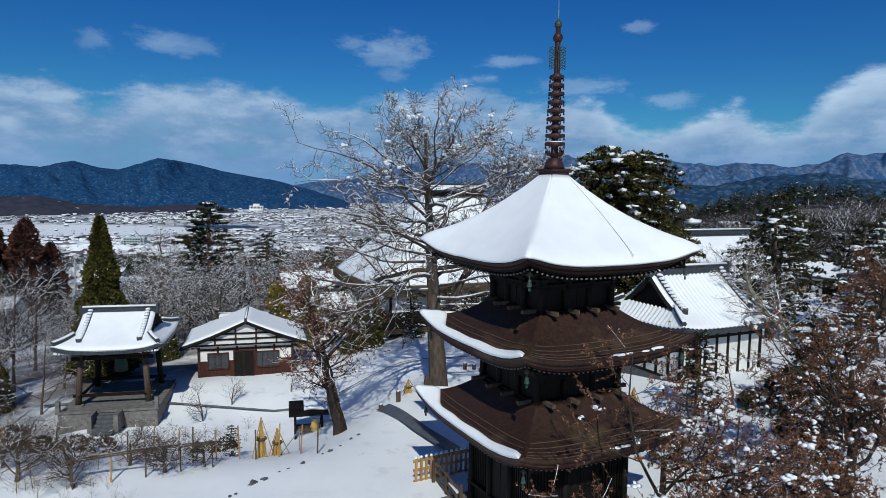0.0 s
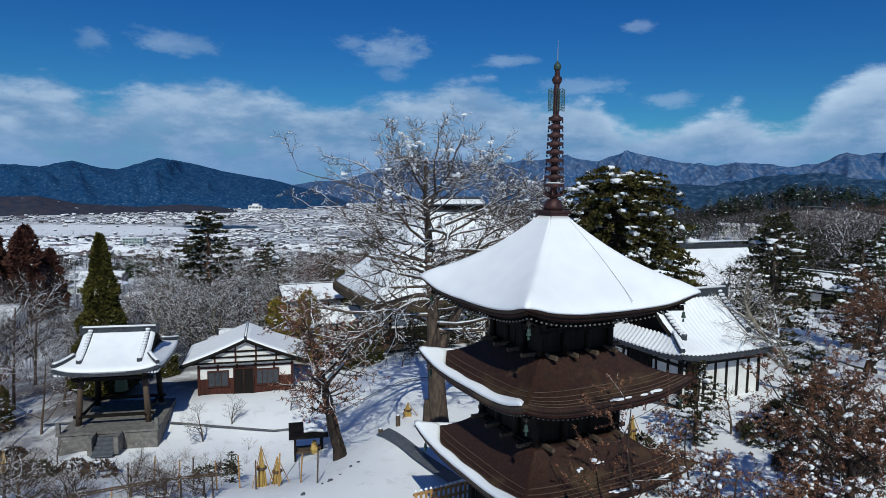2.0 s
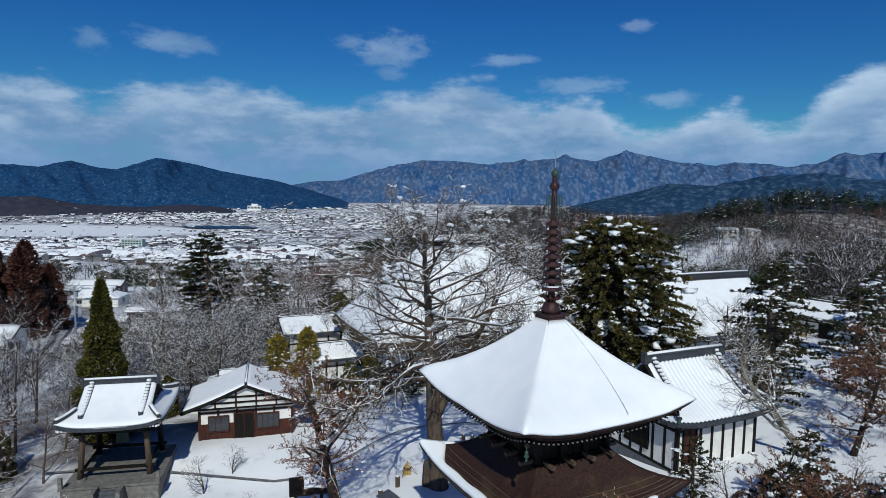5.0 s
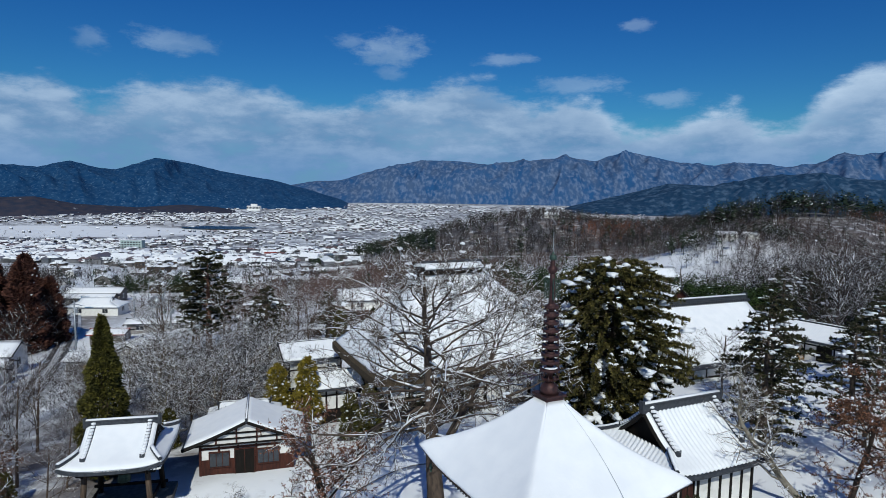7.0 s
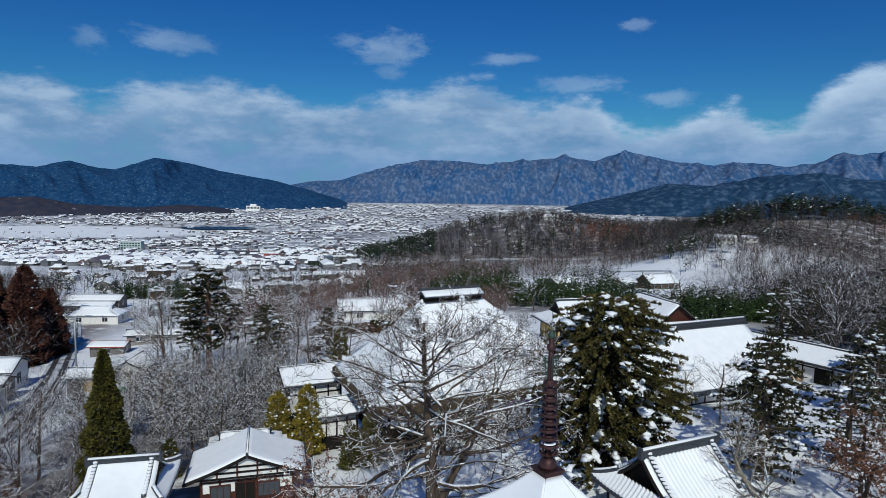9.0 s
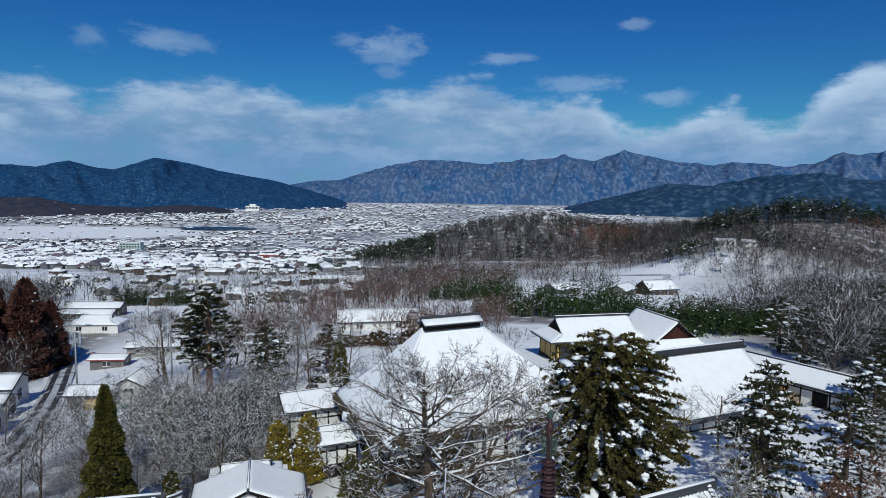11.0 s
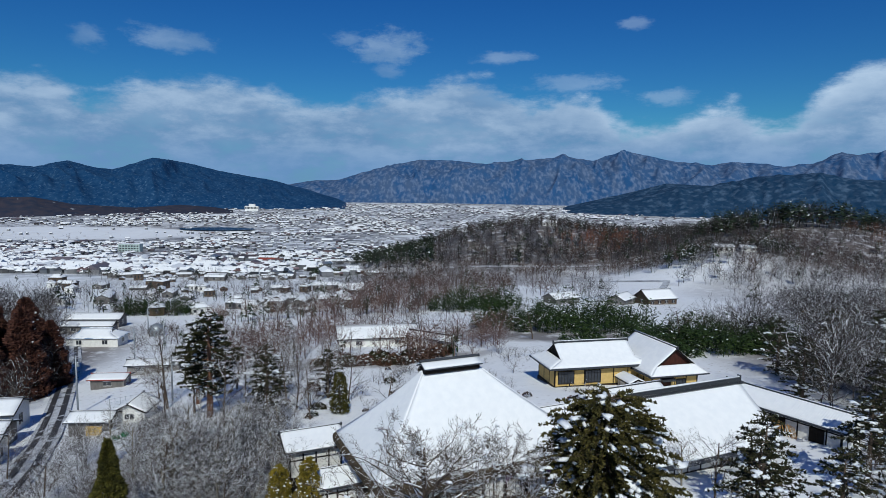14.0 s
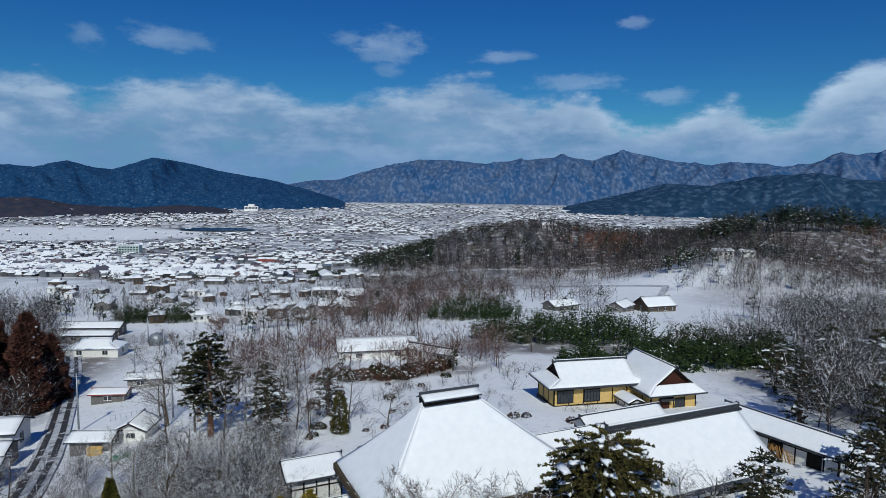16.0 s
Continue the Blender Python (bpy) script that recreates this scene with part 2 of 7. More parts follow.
class Build:
    """Gathers faces for one mesh."""

    def __init__(self):
        self.v, self.f = [], []

    def add(self, verts, faces):
        o = len(self.v)
        self.v.extend(tuple(float(c) for c in p) for p in verts)
        self.f.extend(tuple(i + o for i in q) for q in faces)
        return self

    def box(self, x0, y0, z0, x1, y1, z1, m=None, bevel=0.0):
        if bevel:
            b = bevel
            ring = [(x0 + b, y0), (x1 - b, y0), (x1, y0 + b), (x1, y1 - b), (x1 - b, y1), (x0 + b, y1), (x0, y1 - b), (x0, y0 + b)]
            pts = [(x, y, z0) for x, y in ring] + [(x, y, z1) for x, y in ring]
            fs = [tuple(range(7, -1, -1)), tuple(range(8, 16))] + [(i, (i + 1) % 8, 8 + (i + 1) % 8, 8 + i) for i in range(8)]
        else:
            pts = [(x, y, z) for z in (z0, z1) for x, y in ((x0, y0), (x1, y0), (x1, y1), (x0, y1))]
            fs = [(3, 2, 1, 0), (4, 5, 6, 7), (0, 1, 5, 4), (1, 2, 6, 5), (2, 3, 7, 6), (3, 0, 4, 7)]
        if m is not None:
            pts = [m @ Vector(p) for p in pts]
        return self.add(pts, fs)

    def tube(self, pts, radii, n=6, squash=1.0, caps=True):
        pts = [Vector(p) for p in pts]
        vs, fs = [], []
        for i, p in enumerate(pts):
            d = (pts[min(i + 1, len(pts) - 1)] - pts[max(i - 1, 0)])
            d = d.normalized() if d.length > 1e-9 else Vector((0, 0, 1))
            a = d.cross(Vector((0, 0, 1)) if abs(d.z) < 0.9 else Vector((0, 1, 0))).normalized()
            c = d.cross(a)
            for k in range(n):
                w = 2 * math.pi * k / n
                vs.append(p + a * (radii[i] * math.cos(w)) + c * (radii[i] * math.sin(w) * squash))
        for i in range(len(pts) - 1):
            for k in range(n):
                fs.append((i * n + k, i * n + (k + 1) % n, (i + 1) * n + (k + 1) % n, (i + 1) * n + k))
        if caps:
            fs.append(tuple(range(n - 1, -1, -1)))
            fs.append(tuple((len(pts) - 1) * n + k for k in range(n)))
        return self.add(vs, fs)

    def weld(self):
        """Joins corners that fall together."""
        seen, place, keep = {}, [], []
        for p in self.v:
            k = (round(p[0], 3), round(p[1], 3), round(p[2], 3))
            if k not in seen:
                seen[k] = len(keep)
                keep.append(p)
            place.append(seen[k])
        faces = []
        for q in self.f:
            r = []
            for i in q:
                if place[i] not in r:
                    r.append(place[i])
            if len(r) > 2:
                faces.append(tuple(r))
        self.v, self.f = keep, faces
        return self

    def lathe(self, profile, n=16, at=(0, 0, 0)):
        vs = [(at[0] + r * math.cos(2 * math.pi * k / n), at[1] + r * math.sin(2 * math.pi * k / n), at[2] + z) for r, z in profile for k in range(n)]
        fs = [(i * n + k, i * n + (k + 1) % n, (i + 1) * n + (k + 1) % n, (i + 1) * n + k) for i in range(len(profile) - 1) for k in range(n)]
        fs += [tuple(range(n - 1, -1, -1)), tuple((len(profile) - 1) * n + k for k in range(n))]
        return self.add(vs, fs)

    def shell(self, fn, nu, nv, thick, flip=False, sides=True):
        """A sheet fn(u, v) with a thickness (a number or a function of u, v) below it."""
        top = [Vector(fn(i / nu, j / nv)) for j in range(nv + 1) for i in range(nu + 1)]
        th = thick if callable(thick) else (lambda u, v: thick)
        low = [top[j * (nu + 1) + i] - Vector((0, 0, th(i / nu, j / nv))) for j in range(nv + 1) for i in range(nu + 1)]
        N = len(top)
        w = nu + 1
        fs = []
        for j in range(nv):
            for i in range(nu):
                a, b, c, d = j * w + i, j * w + i + 1, (j + 1) * w + i + 1, (j + 1) * w + i
                fs += [(a, b, c, d), (N + d, N + c, N + b, N + a)]
        for i in range(nu):
            fs += [(i + 1, i, N + i, N + i + 1), (nv * w + i, nv * w + i + 1, N + nv * w + i + 1, N + nv * w + i)]
        for j in range(nv if sides else 0):
            fs += [(j * w, (j + 1) * w, N + (j + 1) * w, N + j * w), ((j + 1) * w + nu, j * w + nu, N + j * w + nu, N + (j + 1) * w + nu)]
        if flip:
            fs = [tuple(reversed(q)) for q in fs]
        return self.add(top + low, fs)

    def blob(self, c, r, n=7, rings=4, wob=0.25, rng=random):
        vs = [(c[0], c[1], c[2] - r[2])]
        for j in range(1, rings):
            a = math.pi * j / rings - math.pi / 2
            for k in range(n):
                w = 2 * math.pi * k / n
                q = 1 + rng.uniform(-wob, wob)
                vs.append((c[0] + r[0] * q * math.cos(a) * math.cos(w), c[1] + r[1] * q * math.cos(a) * math.sin(w), c[2] + r[2] * q * math.sin(a)))
        vs.append((c[0], c[1], c[2] + r[2]))
        fs = [(0, 1 + (k + 1) % n, 1 + k) for k in range(n)]
        for j in range(rings - 2):
            for k in range(n):
                a, b = 1 + j * n + k, 1 + j * n + (k + 1) % n
                fs.append((a, b, b + n, a + n))
        e = len(vs) - 1
        fs += [(e, 1 + (rings - 2) * n + k, 1 + (rings - 2) * n + (k + 1) % n) for k in range(n)]
        return self.add(vs, fs)

    def mesh(self, name, material, smooth=False):
        me = bpy.data.meshes.new(name)
        me.from_pydata(self.v, [], self.f)
        me.materials.append(material)
        if smooth:
            me.polygons.foreach_set("use_smooth", [True] * len(me.polygons))
        me.update()
        return me


def part(name, build, material, parent, label="", smooth=False):
    ob = new(name, build if isinstance(build, bpy.types.Mesh) else build.mesh(name, material, smooth))
    ob.parent = parent
    return tagged(ob, label)


def thing(name, place, label, category, group=""):
    ob = new(name)
    ob.matrix_basis = place
    return tagged(ob, label, category, group)


def solid(name, build, material, label, category="", kind="", smooth=False, place=None, group=""):
    ob = new(name, build.mesh(name, material, smooth))
    if place is not None:
        ob.matrix_basis = place
    return tagged(ob, label, category, group, kind)


# ---- the lie of the land ----
YS = np.array([-600, -100, 0, 40, 60, 100, 150, 200, 300, 420, 600, 900, 1200, 1700, 2200, 3000, 3800, 5200.0])
ZS = np.array([8, 3, 0.5, 0.2, -0.6, -3.6, -8, -13, -23, -35, -52, -78, -101, -120, -127, -112, -92, -60.0])


def ease(t):
    t = np.clip(t, 0, 1)
    return t * t * (3 - 2 * t)


def land(x, y):
    """Height of the ground."""
    x, y = np.asarray(x, float), np.asarray(y, float)
    z = np.interp(y, YS, ZS)
    near = np.exp(-np.maximum(y - 20, 0) / 260.0)
    z = z - near * (8.5 * np.clip(-(x + 24) / 46.0, 0, 1.6) + (4.0 - 1.3 * ease((y - 42) / 8.0)) * ease((-x - 1.5) / 9.0) * ease((y - 26.0) / 14.0)) + 2.4 * near * ease((x - 6.5) / 9.0)
    z = z + 50 * np.exp(-((x - 330) / 120.0) ** 2 - ((y - 560) / 115.0) ** 2)
    z = z + 17 * np.exp(-((x - 210) / 60.0) ** 2 - ((y - 450) / 60.0) ** 2)
    z = z + 50 * np.exp(-((x - 130) / 190.0) ** 4 - ((y - 700) / 95.0) ** 2) * (0.86 + 0.14 * np.sin(x / 45.0 - 0.6))
    return z


def G(x, y):
    return float(land(x, y))


# ---- ground and distance ----
def ground_material():
    m = mat("snowy_ground", (0.86, 0.87, 0.88), (0.81, 0.825, 0.84), 0.35, 0.6, 0.5, 1.6, spec=0.3)
    nt = m.node_tree
    b = nt.nodes["Principled BSDF"]
    col = b.inputs["Base Color"].links[0].from_socket
    tc = nt.nodes.new("ShaderNodeTexCoord")

    def noise_at(scale, detail=6, kind="ShaderNodeTexNoise", stretch=(1, 1, 0)):
        mp = nt.nodes.new("ShaderNodeMapping")
        mp.inputs["Scale"].default_value = stretch
        nt.links.new(tc.outputs["Object"], mp.inputs[0])
        n = nt.nodes.new(kind)
        n.inputs["Scale"].default_value = scale
        if kind == "ShaderNodeTexNoise":
            n.inputs["Detail"].default_value = detail
            n.inputs["Roughness"].default_value = 0.65
        nt.links.new(mp.outputs[0], n.inputs["Vector"])
        return n

    def ranged(v, a, c, lo=0.0, hi=1.0):
        n = nt.nodes.new("ShaderNodeMapRange")
        nt.links.new(v, n.inputs[0])
        for k, w in zip((1, 2, 3, 4), (a, c, lo, hi)):
            n.inputs[k].default_value = w
        return n.outputs[0]

    def times(a, c):
        n = nt.nodes.new("ShaderNodeMath")
        n.operation = "MULTIPLY"
        nt.links.new(a, n.inputs[0])
        nt.links.new(c, n.inputs[1])
        return n.outputs[0]

    def mixed(fac, a, c):
        n = nt.nodes.new("ShaderNodeMix")
        n.data_type = "RGBA"
        nt.links.new(fac, n.inputs[0])
        for i, v in ((6, a), (7, c)):
            if isinstance(v, tuple):
                n.inputs[i].default_value = (*v, 1)
            else:
                nt.links.new(v, n.inputs[i])
        return n.outputs[2]

    sp = nt.nodes.new("ShaderNodeSeparateXYZ")
    nt.links.new(tc.outputs["Object"], sp.inputs[0])
    # tufts and litter through the thin snow of gardens and woods
    far = ranged(sp.outputs[1], 60, 140)
    tuft = times(ranged(noise_at(0.9, 9).outputs[0], 0.56, 0.66), ranged(noise_at(0.06, 3).outputs[0], 0.42, 0.56))
    col = mixed(times(tuft, ranged(sp.outputs[1], 48, 75, 0.2, 0.5)), col, (0.15, 0.10, 0.055))
    # leaf litter and undergrowth under the woods
    for cx, cy, rx, ry, amount in ((120, 690, 235, 150, 0.95), (345, 550, 220, 180, 0.95), (122, 122, 66, 70, 0.9), (-150, 165, 62, 105, 0.85), (215, 330, 85, 95, 0.35), (20, 500, 120, 90, 0.5), (-30, 70, 22, 26, 0.8), (-36, 46, 13, 16, 0.6), (-14, 146, 30, 9, 0.6), (40, 182, 45, 26, 0.8)):
        mp = nt.nodes.new("ShaderNodeMapping")
        mp.inputs["Location"].default_value = (-cx / rx, -cy / ry, 0)
        mp.inputs["Scale"].default_value = (1 / rx, 1 / ry, 0)
        nt.links.new(tc.outputs["Object"], mp.inputs[0])
        ln = nt.nodes.new("ShaderNodeVectorMath")
        ln.operation = "LENGTH"
        nt.links.new(mp.outputs[0], ln.inputs[0])
        patch = times(ranged(ln.outputs["Value"], 0.75, 1.0, amount, 0.0), ranged(noise_at(0.16, 8).outputs[0], 0.33, 0.50))
        col = mixed(patch, col, (0.085, 0.060, 0.050))
    # fields of the plain: each plot its own shade of snow, stubble or earth, dark lanes between
    vo = noise_at(0.011, kind="ShaderNodeTexVoronoi", stretch=(1, 0.8, 0))
    rnd = nt.nodes.new("ShaderNodeSeparateColor")
    nt.links.new(vo.outputs["Color"], rnd.inputs[0])
    plain = ranged(sp.outputs[1], 500, 800)
    col = mixed(times(ranged(rnd.outputs[0], 0.62, 1.0, 0.0, 0.5), plain), col, (0.30, 0.27, 0.24))
    ed = noise_at(0.011, kind="ShaderNodeTexVoronoi", stretch=(1, 0.8, 0))
    ed.feature = "DISTANCE_TO_EDGE"
    col = mixed(times(ranged(ed.outputs[0], 0.03, 0.05, 0.75, 0.0), plain), col, (0.16, 0.14, 0.13))
    # yards, lanes, hedges and wet tarmac of the built-up land, house shadows painted in
    field = nt.nodes.new("ShaderNodeMapping")
    field.inputs["Location"].default_value = (1180 / 520, -1880 / 330, 0)
    field.inputs["Scale"].default_value = (1 / 520, 1 / 330, 0)
    nt.links.new(tc.outputs["Object"], field.inputs[0])
    fl = nt.nodes.new("ShaderNodeVectorMath")
    fl.operation = "LENGTH"
    nt.links.new(field.outputs[0], fl.inputs[0])
    built = times(ranged(fl.outputs["Value"], 0.85, 1.05), ranged(sp.outputs[1], 420, 620))
    built = times(built, ranged(noise_at(0.0045, 4).outputs[0], 0.38, 0.50))
    speck = ranged(noise_at(0.045, 9, stretch=(1, 0.55, 0)).outputs[0], 0.43, 0.55, 0.0, 0.92)
    col = mixed(times(built, speck), col, (0.085, 0.085, 0.095))
    col = mixed(ranged(fl.outputs["Value"], 0.85, 1.0, 0.9, 0.0), col, (0.85, 0.86, 0.87))
    nt.links.new(col, b.inputs["Base Color"])
    return m


def ground_mesh():
    az = np.radians(np.concatenate([np.arange(-48, 48, 0.5), np.arange(48, 312, 4.0)]))
    rr = [0.8]
    while rr[-1] < 4960:
        rr.append(rr[-1] + max(0.9, rr[-1] * 0.026))
    rr = np.array(rr)
    A, R = np.meshgrid(az, rr)
    X, Y = R * np.sin(A), R * np.cos(A)
    Z = land(X, Y)
    rough = np.array([noise.noise((x * 0.22, y * 0.22, 0)) * 0.16 + noise.noise((x * 0.9, y * 0.9, 3)) * 0.05 for x, y in zip(X.ravel(), Y.ravel())]).reshape(X.shape)
    Z = Z + rough * np.clip((400 - R) / 200, 0, 1) * np.clip((np.hypot(X - 4, Y - 23) - 6) / 6, 0.1, 1)
    n = len(az)
    b = Build()
    b.v = list(zip(X.ravel().tolist(), Y.ravel().tolist(), Z.ravel().tolist()))
    b.v.append((0.0, 0.0, G(0, 0)))
    c = len(b.v) - 1
    b.f = [(i * n + k, (i + 1) * n + k, (i + 1) * n + (k + 1) % n, i * n + (k + 1) % n) for i in range(len(rr) - 1) for k in range(n)]
    b.f = [tuple(reversed(q)) for q in b.f] + [(c, (k + 1) % n, k) for k in range(n)]
    b.f = [tuple(reversed(q)) for q in b.f]
    return b


solid("ground", ground_mesh(), ground_material(), "snow-covered ground falling away to the valley plain", kind="structure", smooth=True)


def mountain(name, ridge, foot, r0, rp, r1, material, label, rugged=0.22, freq=16.0, seed=0.0):
    """A range that rises from r0 to its crest at about rp and falls to r1; ridge: (azimuth, elevation) in degrees from the last eye."""
    a0, a1 = ridge[0][0], ridge[-1][0]
    az = np.arange(a0, a1 + 0.01, 0.115)
    ra, re = zip(*ridge)
    crest = 36 + rp * np.tan(np.radians(np.interp(az, ra, re)))
    q = np.concatenate([np.linspace(0, 1, 46), np.linspace(1.06, 1.6, 6)])
    b = Build()
    for j, t in enumerate(q):
        r = r0 + (rp - r0) * t if t <= 1 else rp + (r1 - rp) * (t - 1) / 0.6
        for k, a in enumerate(az):
            x, y = r * math.sin(radians(a)), r * math.cos(radians(a))
            base = min(G(x, y), foot) - 2
            u, v = radians(a) * rp / 380.0 + seed, t * (rp - r0) / 420.0
            bend = 0.5 * noise.noise((u * 0.8, v * 1.4, seed + 2))
            f1 = 1 - 2 * abs(noise.noise((u * 0.9 + bend, v * 0.30, seed)))
            f2 = 1 - 2 * abs(noise.noise((u * 2.3 + bend * 1.5, v * 0.9, seed + 5)))
            f3 = 1 - 2 * abs(noise.noise((u * 5.5 + bend * 2, v * 2.6, seed + 9)))
            f4 = noise.noise((u * 13, v * 8, seed))
            env = math.sin(math.pi * min(t, 1.0)) ** 0.8 if t < 1 else 0
            up = t ** 1.15 if t <= 1 else 1 - (t - 1) / 0.6 * 0.8
            h = crest[k] - base
            z = base + h * (up + env * rugged * (0.85 * f1 + 0.42 * f2 + 0.20 * f3 + 0.06 * f4)) + h * 0.010 * f4 * up
            b.v.append((x, y, max(z, base)))
    n = len(az)
    b.f = [(i * n + k, i * n + k + 1, (i + 1) * n + k + 1, (i + 1) * n + k) for i in range(len(q) - 1) for k in range(n - 1)]
    return solid(name, b, material, label, kind="structure", smooth=True)


# blue distance haze put into the base colours of the western wooded mountain
HAZEDWOOD = mat("haze_blue_wooded_slope", (0.005, 0.038, 0.105), (0.016, 0.058, 0.130), 0.03, 0.95, third=(0.10, 0.18, 0.28), tscale=0.075, tlo=0.56, thi=0.80, spec=0.05, detail=12)
# blue haze and shade against lighter sunlit ridges, all put into the range's colour
HAZEDROCK = mat("haze_blue_snowy_range", (0.020, 0.078, 0.190), (0.055, 0.098, 0.180), 0.010, 0.95, third=(0.19, 0.24, 0.34), tscale=0.045, tlo=0.46, thi=0.86, spec=0.05, detail=14, stretch=(1.0, 0.45, 0.6))
# both lower hills: haze of the distance mixed into the colours as blue
HAZEDHILL = mat("haze_blue_wooded_hill", (0.008, 0.036, 0.080), (0.022, 0.052, 0.098), 0.04, 0.95, third=(0.10, 0.16, 0.24), tscale=0.03, tlo=0.50, thi=0.85, spec=0.05, detail=12)
HAZEDBROWNHILL = mat("hazed_brown_hill", (0.026, 0.034, 0.056), (0.050, 0.046, 0.060), 0.03, 0.95, third=(0.4, 0.42, 0.45), tscale=0.02, tlo=0.68, thi=0.74, spec=0.05, detail=10)
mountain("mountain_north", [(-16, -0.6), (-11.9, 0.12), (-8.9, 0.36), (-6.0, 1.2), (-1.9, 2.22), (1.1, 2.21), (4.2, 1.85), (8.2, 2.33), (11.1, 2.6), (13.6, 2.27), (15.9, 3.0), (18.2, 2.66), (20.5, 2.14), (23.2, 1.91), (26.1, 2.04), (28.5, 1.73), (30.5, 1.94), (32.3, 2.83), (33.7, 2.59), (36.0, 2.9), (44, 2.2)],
         -70, 4150, 4750, 4930, HAZEDROCK, "long snow-streaked mountain range across the valley, haze and shade painted in", 0.30, 20, 3.3)
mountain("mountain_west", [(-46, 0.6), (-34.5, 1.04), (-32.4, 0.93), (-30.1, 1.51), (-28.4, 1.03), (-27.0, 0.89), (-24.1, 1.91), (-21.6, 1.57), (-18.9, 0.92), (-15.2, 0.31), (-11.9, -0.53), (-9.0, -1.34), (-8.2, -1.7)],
         -95, 3450, 4250, 4600, HAZEDWOOD, "dark wooded mountain with a rounded peak, blue from painted haze", 0.34, 18, 0.7)
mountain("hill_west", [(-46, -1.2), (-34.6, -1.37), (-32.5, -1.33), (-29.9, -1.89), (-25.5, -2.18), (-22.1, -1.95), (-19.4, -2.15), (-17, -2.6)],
         -110, 3120, 3380, 3500, HAZEDBROWNHILL, "low brown wooded foothill at the edge of the plain, blued by painted haze", 0.2, 30, 2.2)
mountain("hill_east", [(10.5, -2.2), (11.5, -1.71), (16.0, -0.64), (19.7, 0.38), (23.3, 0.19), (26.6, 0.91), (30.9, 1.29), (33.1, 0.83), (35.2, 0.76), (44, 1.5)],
         -100, 3350, 3850, 4120, HAZEDHILL, "dark wooded hill with thin snow among the trees, tinted with painted haze", 0.3, 22, 7.7)

# ---- roofs ----


def slope(Lx, Wy, Lg, tg, h, sag=0.35, lift=0.3, skew=0.0):
    """Surfaces of a Japanese roof over a rectangle 2 Lx by 2 Wy: front(side) and end(side) give functions of u, v."""
    def half(t):
        return Lx + (Lg - Lx) * min(1, t / tg) if tg > 0 else Lx

    def rise(t, s):
        return h * ((1 - sag) * t + sag * t * t) + lift * abs(s) ** 4 * (1 - t) ** 2.5

    def front(side, t0=0.0, t1=1.0, up=0.0, out=1.0):
        def fn(u, v):
            s, t = (2 * u - 1) * side * -1, t0 + (t1 - t0) * v
            return (s * half(t) * out + skew * t, side * Wy * (1 - t) * out, rise(t, s) + up)
        return fn

    def end(side, t0=0.0, t1=1.0, up=0.0, out=1.0):
        def fn(u, v):
            s, t = (2 * u - 1) * side, (t0 + (t1 - t0) * v) * tg
            return (side * half(t) * out + skew * t, s * Wy * (1 - t) * out, rise(t, s) + up)
        return fn
    return front, end, half, rise


